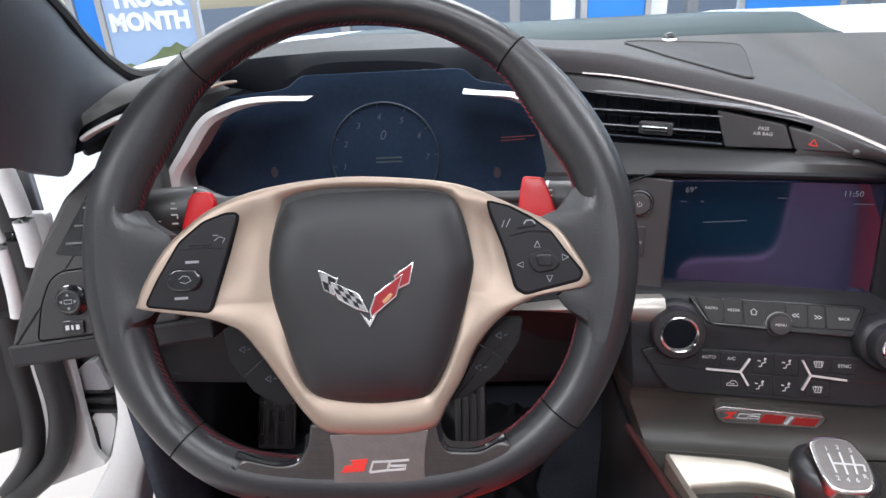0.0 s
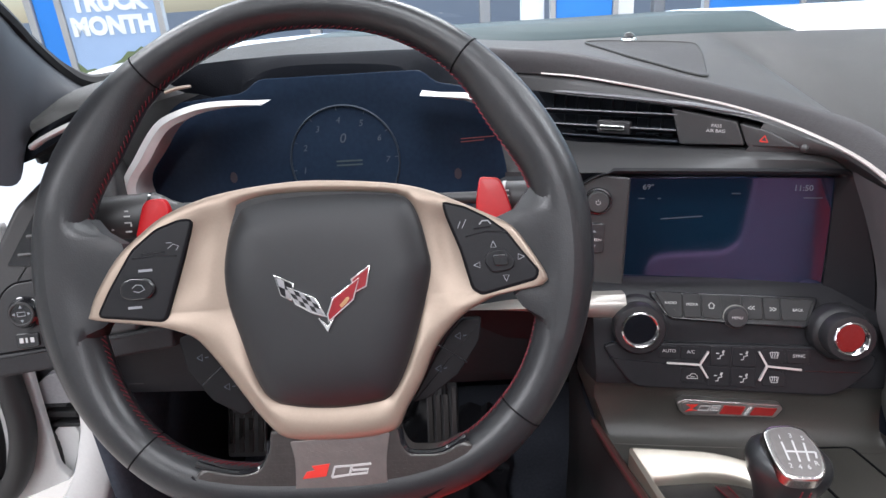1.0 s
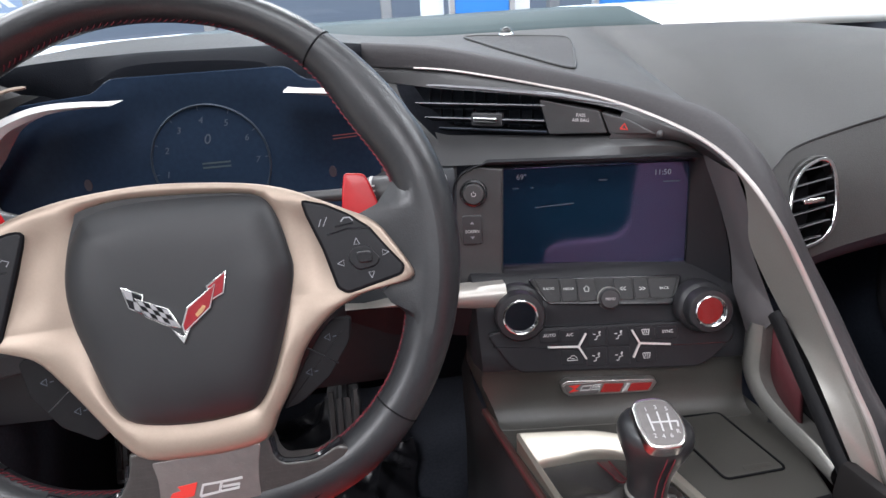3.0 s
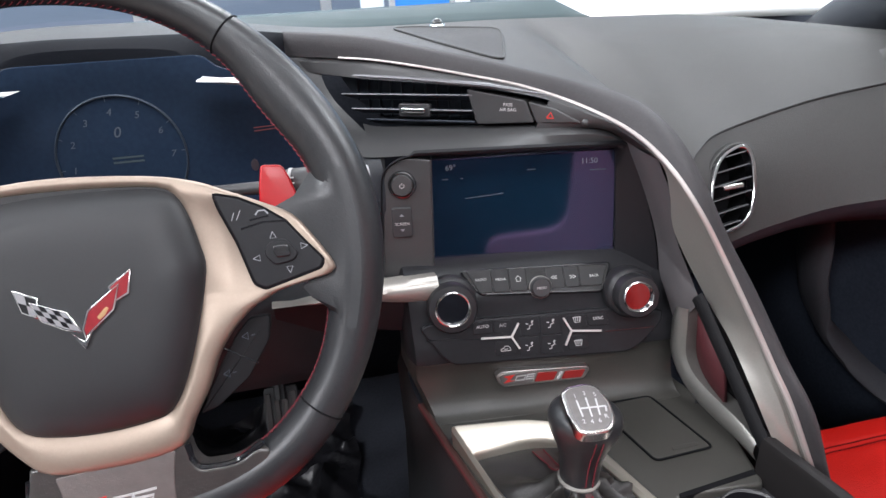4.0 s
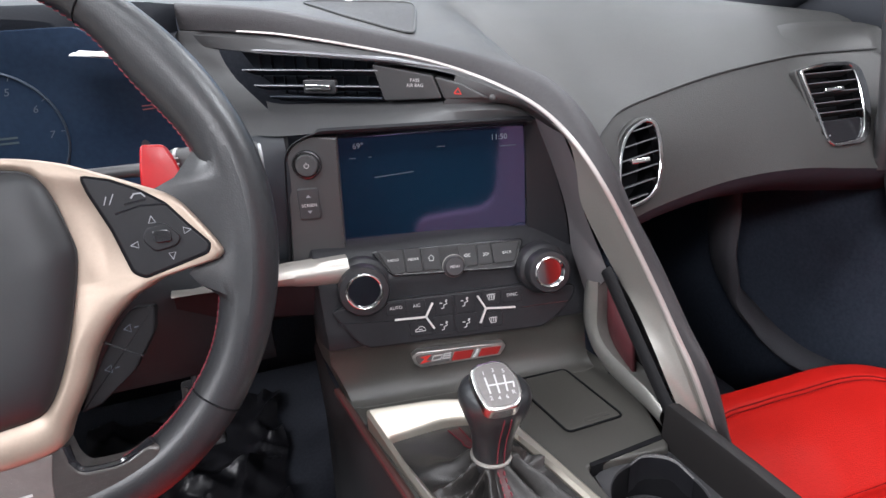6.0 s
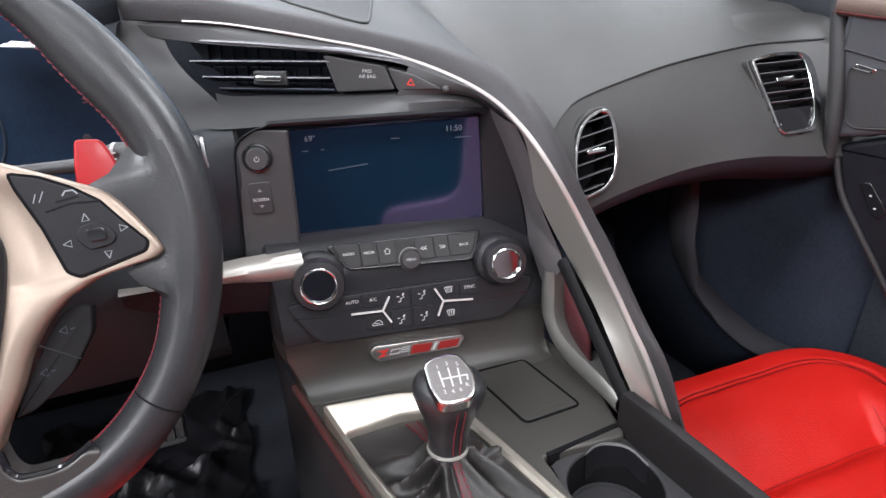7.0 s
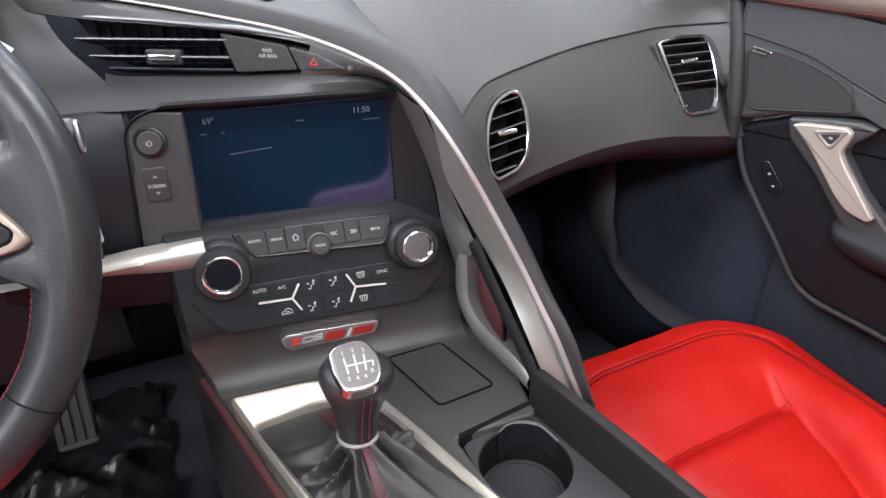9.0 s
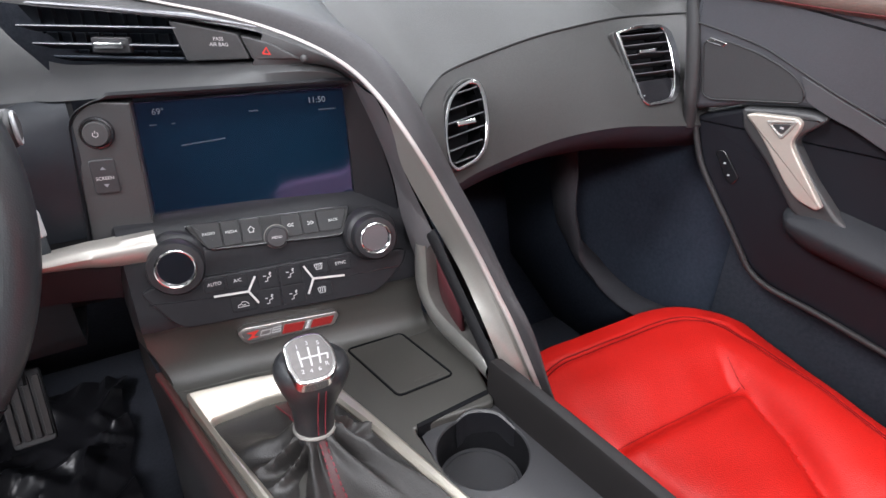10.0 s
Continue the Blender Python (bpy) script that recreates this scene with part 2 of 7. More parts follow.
RAIL_SKIN = surface("tan_rail_skin", (0.16, 0.12, 0.10), 0.5, grain=0.2, size=900, kind="leather")
INNER_STEEL = surface("grey_inner_steel", (0.04, 0.04, 0.043), 0.5, vary=0.15)
HOOD_BLACK = surface("matt_hood_black", (0.004, 0.0048, 0.007), 0.85, grain=0.3, size=1000, kind="leather", spec=0.08)
DIAL_PRINT = surface("dial_print", (0.045, 0.056, 0.075), 0.5, vary=0.03)
BROWN_ROLL = surface("brown_edge_roll", (0.055, 0.022, 0.019), 0.5, grain=0.2, size=900, kind="leather")

# ---- showroom round the car ----
ONE = Matrix.Scale(1.0, 4)
part("floor", loft([[V((-12, -9, 0)), V((14, -9, 0))], [V((-12, 13, 0)), V((14, 13, 0))]]), FLOOR_TILE)
tagged(bpy.data.objects["floor"], "pale polished showroom floor", "floor", kind="structure")
outside = part("ground_outside", loft([[V((-150, 9.2, -0.06)), V((150, 9.2, -0.06))], [V((-150, 400, -0.06)), V((150, 400, -0.06))]]), surface("pale_concrete", (0.5, 0.5, 0.49), 0.8, vary=0.1, patch=0.3, size=20))
tagged(outside, "pale concrete forecourt outside the showroom", "ground", kind="structure")
walls = axes((0, 9, 0), (1, 0, 0), (0, 0, 1), mm=False)
w = part("wall_north", join(box(walls, -12, 0, -0.2, 14, 0.25, 0, 0.02, 0.02), box(walls, -12, 2.9, -0.2, 14, 4.2, 0, 0.02, 0.02)), WALL_WHITE)
tagged(w, "white showroom wall above and below a long window band", "wall", kind="structure")
for i in range(11):
    mul = part("window_mullion", box(walls, -11.6 + 2.4 * i, 0.25, -0.12, -11.45 + 2.4 * i, 2.9, 0.04, 0.01, 0.01), FRAME_GREY)
    tagged(mul, "pale metal window post in the showroom front", "window post", "showroom window posts", "structure")
for nm, x0, x1, y0, y1 in (("wall_west", -12.2, -12, -9, 13), ("wall_east", 14, 14.2, -9, 13), ("wall_south", -12, 14, -9.2, -9)):
    w = part(nm, box(ONE, x0, y0, 0, x1, y1, 4.2, 0.02, 0.02), WALL_WHITE)
    tagged(w, "plain white painted showroom wall", "wall", kind="structure")
c = part("ceiling", box(ONE, -12, -9, 4.2, 14, 9, 4.35, 0.02, 0.02), WALL_WHITE)
tagged(c, "white showroom ceiling", "ceiling", kind="structure")
LAMP_WHITE = (1.0, 0.915, 0.83)
daylight = new("window_daylight", bpy.data.lights.new("window_daylight", "AREA"))
daylight.data.shape, daylight.data.size, daylight.data.size_y, daylight.data.energy, daylight.data.color = "RECTANGLE", 24.0, 2.6, 520, (0.72, 0.88, 1.0)
daylight.matrix_world = look((0.6, 8.95, 1.6), (0.6, 0, 1.6))
tagged(daylight, "daylight through the long showroom window band", "daylight", kind="structure")
# unseen fill lights at assumed places; the back-left one brightens the door jamb
for x, y, power in ((-3.2, 3.6, 300), (0.6, 4.2, 330), (4.2, 3.6, 210), (-3.6, 0.2, 330), (4.4, 0.0, 330), (-3.8, -3.2, 420), (0.45, -0.9, 150), (0.5, -4.5, 330)):
    lamp = new("fill_lamp", bpy.data.lights.new("fill_lamp", "AREA"))
    lamp.data.shape, lamp.data.size, lamp.data.size_y, lamp.data.energy, lamp.data.color = "RECTANGLE", 2.4, 1.2, power, LAMP_WHITE
    lamp.matrix_world = look((x, y, 4.15), (x, y, 0))
    tagged(lamp, "unseen white area light added below the ceiling", "ceiling lamp", "showroom ceiling lamps")

# blue display panels and white columns far ahead
def display_panel(x0, x1, y, z1, mat, label):
    t = thing("display_panel", ((x0 + x1) / 2, y, 0), label, "display panel", "showroom display panels")
    m = axes((0, y, 0), (1, 0, 0), (0, 0, 1), mm=False)
    part("board", box(m, x0, 0.1, 0, x1, z1, 0.05, 0.01, 0.01), mat, t)
    part("frame", join(box(m, x0 - 0.05, 0, -0.01, x0, z1 + 0.05, 0.07, 0.005, 0.005), box(m, x1, 0, -0.01, x1 + 0.05, z1 + 0.05, 0.07, 0.005, 0.005)), FRAME_GREY, t)


display_panel(0.98, 1.5, 6.0, 2.2, BLUE_PANEL, "tall narrow blue showroom display panel")
display_panel(2.45, 3.3, 6.2, 2.2, BLUE_PANEL, "wide blue showroom display panel")
display_panel(-2.75, -2.5, 4.3, 2.4, BLUE_PANEL, "blue panel beside a printed showroom poster")
for x in (0.72, 1.6):
    col = part("column", box(ONE, x, 6.4, 0, x + 0.22, 6.62, 4.2, 0.01, 0.01), WALL_WHITE)
    tagged(col, "square white showroom column", "column", "showroom columns", "structure")

poster = thing("poster_stand", (-2.1, 4.0, 0), "printed blue poster with white stencil words above a green hill", "poster")
pm = axes((-2.1, 4.0, 0), (1, 0.02, 0), (-0.03, 0, 1), mm=False)
part("board", box(pm, -0.29, 0.45, 0, 0.29, 1.75, 0.015, 0.004, 0.004), POSTER_SKY, poster)
part("frame", frame_plate(pm, rect(-0.33, 0.41, 0.33, 1.79), rect(-0.29, 0.45, 0.29, 1.75), -0.02, 0.03, 0.004), FRAME_GREY, poster, "pale grey metal frame")
hill = [(-0.288, 0.452), (0.288, 0.452), (0.288, 0.66)] + [(0.288 - 0.576 * i / 12, 0.75 + 0.06 * math.sin(i * 0.5) + 0.012 * math.sin(i * 2.7)) for i in range(1, 13)]
part("hill", prism(pm, [V(p) for p in hill], 0.015, 0.018, 0.0005), POSTER_HILL, poster, "printed green hill")
for word, z in (("TRUCK", 1.09), ("MONTH", 0.95)):
    lettering(word, pm @ Matrix.Translation((0, z, 0.017)), 0.142, POSTER_WHITE, poster, depth=0.002, bold=0.008)
part("foot", box(ONE, -2.45, 3.85, 0, -1.75, 4.15, 0.03, 0.005, 0.02), FRAME_GREY, poster)
part("post", box(ONE, -2.13, 4.0, 0.03, -2.07, 4.05, 0.42, 0.005, 0.01), FRAME_GREY, poster)

# ---- car body round the cabin ----
car = thing("sports_car", (0.3, 0.5, 0.3), "white two-seat sports car shell round its cabin", "car")


base = [(-0.42, 0.54, 0.935), (-0.34, 0.66, 0.955), (-0.2, 0.79, 0.974), (-0.02, 0.89, 0.966), (0.1, 0.92, 0.951), (0.2, 0.93, 0.944), (0.4, 0.935, 0.942), (0.55, 0.905, 0.939), (0.68, 0.855, 0.936), (0.79, 0.79, 0.924), (0.9, 0.69, 0.905)]
WS = spline(base, 6)
# windshield and roof
hdr = [V((p[0] * 0.8 + 0.055, 0.12 + 0.1 * (1 - ((p[0] - 0.25) / 0.67) ** 2), 1.31 - 0.06 * ((p[0] - 0.25) / 0.67) ** 2)) for p in WS]
rows = [[a + V((0, 0.03, 0.004)) for a in WS]] + [[a.lerp(b, k) + V((0, 0, 0.05 * math.sin(math.pi * k))) for a, b in zip(WS, hdr)] for k in (0.33, 0.66, 1)]
glass = part("windshield", loft(rows), GLASS, car, "clear curved windshield")
glass.visible_shadow = False
part("header_bar", sweep(hdr[4:-4], 0.035, sides=10, flat=0.5), PILLAR_SKIN, car, "grey header bar above the windshield")
hoop = spline([(-0.42, -0.5, 0.9), (-0.33, -0.52, 1.2), (0.3, -0.54, 1.27), (0.93, -0.52, 1.2), (1.02, -0.5, 0.9)], 8)
part("rear_hoop", sweep(hoop, 0.05, sides=10), PILLAR_SKIN, car, "grey hoop behind the seats")
# hood: white skin, dark raised insert, fenders
hood_rows = []
for k, (y, drop) in enumerate(((0.0, 0.012), (0.12, 0.004), (0.4, 0.0), (0.9, 0.02), (1.3, 0.07))):
    line = []
    for p in WS:
        s = max(0.0, min(1.0, (abs(p.x - 0.2) - 0.30) / 0.14))
        line.append(V((p.x * 1.05, p.y * 0.6 + 0.40 + y, 0.920 + 0.036 * s * s * (3 - 2 * s) - drop)))
    hood_rows.append(line)
part("hood", loft(hood_rows), WHITE_PAINT, car, "white painted hood with raised fenders", solid=0.02)
cowl = [V((p.x, p.y + 0.035, p.z - 0.012)) for p in WS]
part("cowl", loft([cowl, [p + V((0, 0.04, 0.0)) for p in cowl], [p + V((0, 0.05, -0.05)) for p in cowl]]), RUBBER, car, "black cowl strip below the glass", solid=0.01)
xs_b = (-0.30, -0.22, -0.05, 0.15, 0.3, 0.45, 0.535, 0.585)
rows = [[V((x, y, z0 + dz * (0 if i in (0, 7) else 1))) for i, x in enumerate(xs_b)] for y, z0, dz in ((0.985, 0.924, 0.004), (1.0, 0.933, 0.01), (1.04, 0.937, 0.024), (1.06, 0.937, 0.0255), (1.4, 0.923, 0.03))]
part("hood_bulge", loft(rows), HOOD_DARK, car, "grey-green shaded hood bulge with a vent", solid=0.01)
# A-pillars
def pillar(pts, rad, name):
    path = spline(pts, 6)
    return sweep(path, [rad * (1 - 0.35 * i / len(path)) for i in range(len(path))], sides=14, up=(0.3, 1, 0))


gl = spline([(-0.315, 0.605, 0.945), (-0.33, 0.60, 0.952), (-0.339, 0.575, 0.976), (-0.336, 0.54, 1.005), (-0.326, 0.5, 1.031), (-0.312, 0.38, 1.11), (-0.29, 0.2, 1.22)], 6)
ou = spline([(-0.312, 0.56, 0.945), (-0.316, 0.54, 0.942), (-0.321, 0.49, 0.925), (-0.324, 0.462, 0.893), (-0.348, 0.445, 0.904), (-0.385, 0.40, 0.93), (-0.45, 0.2, 1.1)], 6)
rows = [[p + V((-0.006, 0.016, 0.004)) for p in gl]] + [[a.lerp(c, t) + V((0.014, -0.022, 0.006)) * math.sin(math.pi * t ** 0.6) for a, c in zip(gl, ou)] for t in (0, 0.06, 0.15, 0.28, 0.45, 0.65, 0.85, 1.0)]
rows.append([p + V((-0.06, 0.05, -0.01)) for p in rows[-1]])
part("a_pillar", loft(rows), PILLAR_SKIN, car, "grey covered windshield pillar with a broad foot")
right_pillar = [(0.90, 0.83, 0.875), (0.91, 0.77, 0.925), (0.935, 0.66, 0.99), (0.945, 0.54, 1.065), (0.92, 0.38, 1.15), (0.9, 0.18, 1.24)]
part("a_pillar", pillar(right_pillar, 0.05, ""), PILLAR_SKIN, car, "grey covered windshield pillar")
foot = [spline(p, 4) for p in ([(0.90, 0.82, 0.85), (0.905, 0.72, 0.86), (0.91, 0.63, 0.86), (0.915, 0.575, 0.86)],
                               [(0.90, 0.80, 0.90), (0.91, 0.71, 0.92), (0.92, 0.63, 0.93), (0.925, 0.575, 0.93)],
                               [(0.92, 0.74, 0.98), (0.925, 0.68, 1.0), (0.935, 0.62, 1.02), (0.94, 0.57, 1.04)])]
part("pillar_foot", loft(foot), PILLAR_SKIN, car, "dark pillar foot at the dash end", solid=0.006)
seal = [WS[0] + V((0.0, 0, 0.0)), WS[2] + V((0, 0.0, 0.006))]
part("glass_seal", sweep(spline([(-0.24, 0.655, 0.955), (-0.30, 0.632, 0.957), (-0.328, 0.612, 0.957), (-0.342, 0.59, 0.974), (-0.342, 0.557, 1.0), (-0.332, 0.512, 1.032), (-0.315, 0.39, 1.115), (-0.293, 0.21, 1.225)], 6), 0.0075, sides=8), RUBBER, car, "black windshield seal")
# floor pan, firewall, side walls, bulkhead
part("floor_pan", box(ONE, -0.5, -0.8, 0.24, 1.05, 1.05, 0.28, 0.01, 0.02), CARPET, car, "black carpeted floor")
part("firewall", loft([[V((x, 1.0, 0.28)) for x in (-0.5, 1.05)], [V((x, 0.92, 0.6)) for x in (-0.5, 1.05)], [V((x, 0.95, 0.93)) for x in (-0.5, 1.05)]]), CARPET, car, solid=0.02)
part("bulkhead", box(ONE, -0.5, -0.72, 0.28, 1.05, -0.66, 0.98, 0.01, 0.02), CARPET, car, "black rear bulkhead")
# unseen reflector, added and outlined to give the screen and knobs pale reflections
between = fillet([(0.19, 0.30), (0.60, 0.30), (0.60, 0.86), (0.41, 0.86), (0.385, 0.67), (0.19, 0.65)], [0.02, 0.02, 0.05, 0.03, 0.05, 0.05], 5)
part("reflection_panel", prism(axes((0, -0.40, 0), (1, 0, 0), (0, 0.1, 1), mm=False), between, -0.05, 0, 0.02), surface("pale_reflection_panel", (0.5, 0.47, 0.47), 0.5, vary=0.06), car, "unseen pale panel added for the screen and knob reflections")


def seal_run(name, pts, rad, mat, label):
    part(name, sweep(spline(pts, 6), rad, sides=12), mat, car, label)


JM = axes((0, 0.64, 0), (1, 0, 0), (0, 0, 1), mm=False)  # rearward face of the hinge pillar
jamb = [(-0.500, 0.80), (-0.525, 0.62), (-0.535, 0.59), (-0.542, 0.502), (-0.547, 0.430), (-0.533, 0.408), (-0.70, 0.337), (-0.72, 0.36), (-0.63, 0.42), (-0.60, 0.50), (-0.58, 0.62), (-0.55, 0.80)]
part("jamb_face", prism(JM, fillet(jamb, 0.008, 3), -0.01, 0, 0.002), JAMB_PAINT, car, "white painted door jamb face")
part("jamb_cavity", box(JM, -0.60, 0.40, -0.045, -0.475, 0.72, -0.03, 0.004, 0.01), INNER_STEEL, car, "dark hinge cavity")
part("hinge_post", prism(JM, fillet([(-0.5533, 0.5518), (-0.5446, 0.561), (-0.5276, 0.5736), (-0.5139, 0.576), (-0.51, 0.5563), (-0.5054, 0.5276), (-0.5227, 0.5251), (-0.549, 0.5209), (-0.5458, 0.5363)], 0.003, 3), -0.03, -0.018, 0.0015), surface("primer_grey", (0.28, 0.28, 0.29), 0.5, vary=0.15), car, "grey upper hinge plate")
part("hinge_post", prism(JM, fillet([(-0.5556, 0.4588), (-0.5462, 0.4811), (-0.5334, 0.4899), (-0.5174, 0.4926), (-0.5126, 0.4743), (-0.5217, 0.4457), (-0.5479, 0.395), (-0.5709, 0.3976)], 0.004, 3), -0.03, -0.018, 0.0015), JAMB_PAINT, car, "pale lower hinge plate")
for z, h, x1 in ((0.505, 0.008, -0.505), (0.487, 0.006, -0.50), (0.522, 0.005, -0.515)):
    part("hinge", box(JM, -0.552, z, -0.03, x1, z + h, -0.016, 0.0015, 0.003), RUBBER, car, "black door hinge")
part("hinge_cable", sweep(spline([(-0.548, 0.662, 0.56), (-0.556, 0.656, 0.515), (-0.548, 0.656, 0.47), (-0.552, 0.66, 0.42)], 6), 0.003, sides=8), RUBBER, car, "black door cable")
seal_run("door_flange", [(-0.575, 0.64, 0.66), (-0.577, 0.64, 0.623), (-0.586, 0.64, 0.578), (-0.594, 0.64, 0.507), (-0.607, 0.64, 0.457), (-0.639, 0.64, 0.404), (-0.682, 0.64, 0.354)], 0.0105, JAMB_PAINT, "white painted door flange")
seal_run("door_seal", [(-0.54, 0.62, 0.68), (-0.542, 0.62, 0.635), (-0.549, 0.62, 0.596), (-0.553, 0.62, 0.532), (-0.568, 0.62, 0.479), (-0.60, 0.62, 0.423), (-0.662, 0.62, 0.369), (-0.703, 0.62, 0.341)], 0.0165, RUBBER, "thick black rubber door seal")
sill_l = resample(spline([(-0.450, 0.602, 0.64), (-0.456, 0.602, 0.569), (-0.463, 0.602, 0.529), (-0.472, 0.602, 0.505), (-0.498, 0.602, 0.447), (-0.542, 0.602, 0.383), (-0.603, 0.602, 0.295)], 6), 30)
sill_r = resample(spline([(-0.395, 0.602, 0.64), (-0.402, 0.602, 0.59), (-0.411, 0.602, 0.55), (-0.434, 0.602, 0.47), (-0.470, 0.602, 0.383), (-0.501, 0.602, 0.297)], 6), 30)
rows = [[a_.lerp(b_, t) + V((0, dy, 0)) for a_, b_ in zip(sill_l, sill_r)] for t, dy in ((0, 0.05), (0, 0.004), (0.03, 0.0), (0.12, -0.003), (0.5, -0.006), (0.88, -0.003), (0.97, 0.0), (1, 0.004), (1, 0.05))]
part("door_sill", loft(rows), JAMB_PAINT, car, "white painted inner door sill")
part("rocker_sill", box(ONE, -0.62, -0.6, 0.29, -0.46, 0.25, 0.355, 0.02, 0.03), JAMB_PAINT, car, "white painted rocker sill")
rows = [[V((x, y, z)) for z in (0.27, 0.45, 0.6, 0.78)] for x, y in ((0.93, 0.40), (0.90, 0.47), (0.885, 0.56), (0.87, 0.7), (0.84, 0.96))]
part("kick_panel", loft(rows), FOOT_CARPET, car, "black carpeted footwell side", solid=0.02)
part("foot_ramp", loft([[V((x, 0.72, 0.28)) for x in (0.42, 0.9)], [V((x, 0.86, 0.36)) for x in (0.42, 0.88)], [V((x, 0.92, 0.62)) for x in (0.42, 0.86)]]), FOOT_CARPET, car, "black carpeted footwell ramp", solid=0.02)
hump = spline([(0.785, 0.66, 0.72), (0.793, 0.66, 0.65), (0.806, 0.66, 0.56), (0.834, 0.655, 0.49), (0.86, 0.63, 0.45), (0.875, 0.60, 0.43), (0.878, 0.54, 0.42), (0.888, 0.48, 0.425)], 6)
part("side_trim", sweep(hump, 0.03, sides=14, flat=0.4), surface("side_trim_black", (0.035, 0.035, 0.04), 0.7, grain=0.3, size=800, spec=0.2), car, "dark curved side trim in the footwell")

part("side_shell", loft([[V((0.90, 0.42, z)), V((0.96, 0.2, z)), V((1.02, -0.1, z)), V((1.03, -0.7, z))] for z in (0.27, 0.45, 0.62)]), CARPET, car, "black lower body side inside the door", solid=0.02)
# outer body
nose = spline([(-0.60, 0.98, 0), (-0.63, 1.3, 0), (-0.56, 1.85, 0), (-0.28, 2.2, 0), (0.3, 2.34, 0), (0.88, 2.2, 0), (1.16, 1.85, 0), (1.23, 1.3, 0), (1.20, 0.98, 0)], 6)
mid = V((0.3, 1.25, 0))
part("front_body", loft([[mid + (p - mid) * k + V((0, 0, z)) for p in nose] for k, z in ((0.96, 0.18), (1.0, 0.3), (1.02, 0.55), (1.0, 0.74), (0.93, 0.84), (0.8, 0.875), (0.66, 0.885))]), WHITE_PAINT, car, "white painted nose and fenders", solid=0.015)
tail = spline([(1.20, 0.98, 0), (1.19, 0.3, 0), (1.21, -0.5, 0), (1.15, -1.2, 0), (0.3, -1.5, 0), (-0.55, -1.2, 0), (-0.61, -0.72, 0)], 6)
mid = V((0.3, -0.3, 0))
part("rear_body", loft([[mid + (p - mid) * k + V((0, 0, z)) for p in tail] for k, z in ((0.97, 0.18), (1.0, 0.3), (1.02, 0.55), (1.0, 0.82), (0.97, 0.9))]), WHITE_PAINT, car, "white painted rear body side", solid=0.015)
deck_rows = [[V((0.3 + w * u, y, z + 0.02 * (1 - u * u))) for u in (-1, -0.75, -0.4, 0, 0.4, 0.75, 1)] for y, w, z in ((-0.67, 0.87, 0.93), (-0.9, 0.86, 0.925), (-1.12, 0.80, 0.915), (-1.32, 0.62, 0.90), (-1.44, 0.30, 0.885))]
part("rear_deck", loft(deck_rows), WHITE_PAINT, car, "white painted rear deck", solid=0.015)
for x, y in ((-0.56, 1.42), (1.16, 1.42), (-0.56, -1.0), (1.16, -1.0)):
    wm_ = axes((x, y, 0.335), (0, 1, 0), (0, 0, 1), mm=False)
    whl = part("wheel", lathe(wm_, [(0.24, -0.12), (0.31, -0.125), (0.335, -0.09), (0.335, 0.09), (0.31, 0.125), (0.24, 0.12)], 40, caps=False), RUBBER, car, "black road tyre")
    part("rim", lathe(wm_, [(0.245, -0.11), (0.23, -0.05), (0.06, -0.08), (0.05, 0.08), (0.23, 0.05), (0.245, 0.11)], 40, caps=False), SATIN_DARK, whl, "grey alloy rim")

# ---- dashboard ----
dash = thing("dashboard", (0.3, 0.7, 0.6), "charcoal grained dashboard with a sweeping black padded spar", "dashboard")
HOOD_LINE = [(-0.36, 0.49, 0.905), (-0.30, 0.545, 0.945), (-0.218, 0.585, 0.968), (-0.12, 0.628, 0.97), (-0.063, 0.642, 0.968), (0.02, 0.652, 0.966)]
SPAR = [(0.085, 0.665, 0.962), (0.161, 0.644, 0.955), (0.213, 0.624, 0.9445), (0.2645, 0.604, 0.932), (0.314, 0.578, 0.919), (0.363, 0.547, 0.906), (0.396, 0.497, 0.893), (0.417, 0.459, 0.866), (0.435, 0.438, 0.827), (0.453, 0.42, 0.78), (0.466, 0.39, 0.738), (0.476, 0.352, 0.69), (0.482, 0.318, 0.655), (0.495, 0.298, 0.594), (0.505, 0.275, 0.55)]
EDGE = [(0.085, 0.66, 0.938), (0.16, 0.63, 0.933), (0.208, 0.603, 0.926), (0.257, 0.58, 0.916), (0.307, 0.555, 0.9045), (0.354, 0.525, 0.887), (0.378, 0.473, 0.872), (0.390, 0.43, 0.852), (0.405, 0.402, 0.82), (0.427, 0.388, 0.775), (0.449, 0.368, 0.722), (0.461, 0.349, 0.685), (0.471, 0.33, 0.652), (0.490, 0.308, 0.588), (0.499, 0.29, 0.55)]
INNER = [(0.10, 0.655, 0.922), (0.16, 0.625, 0.914), (0.206, 0.597, 0.911), (0.255, 0.568, 0.906), (0.30, 0.543, 0.9), (0.335, 0.525, 0.89), (0.370, 0.493, 0.873), (0.3895, 0.443, 0.852), (0.404, 0.443, 0.82), (0.416, 0.4465, 0.7786), (0.438, 0.42, 0.722), (0.444, 0.388, 0.695), (0.447, 0.36, 0.668), (0.450, 0.332, 0.638), (0.453, 0.31, 0.615)]
spar, edge, inner = spline(SPAR, 6), spline(EDGE, 6), spline(INNER, 6)
rows = []
for k in range(9):
    t = k / 8
    bulge = math.sin(math.pi * t)
    rows.append([a.lerp(b, t) + ((b - a).cross(V((1, -0.6, -0.8))).normalized() * 0 + V((-0.1, -0.35, 0.55)) * 0.011 * bulge) for a, b in zip(spar, edge)])
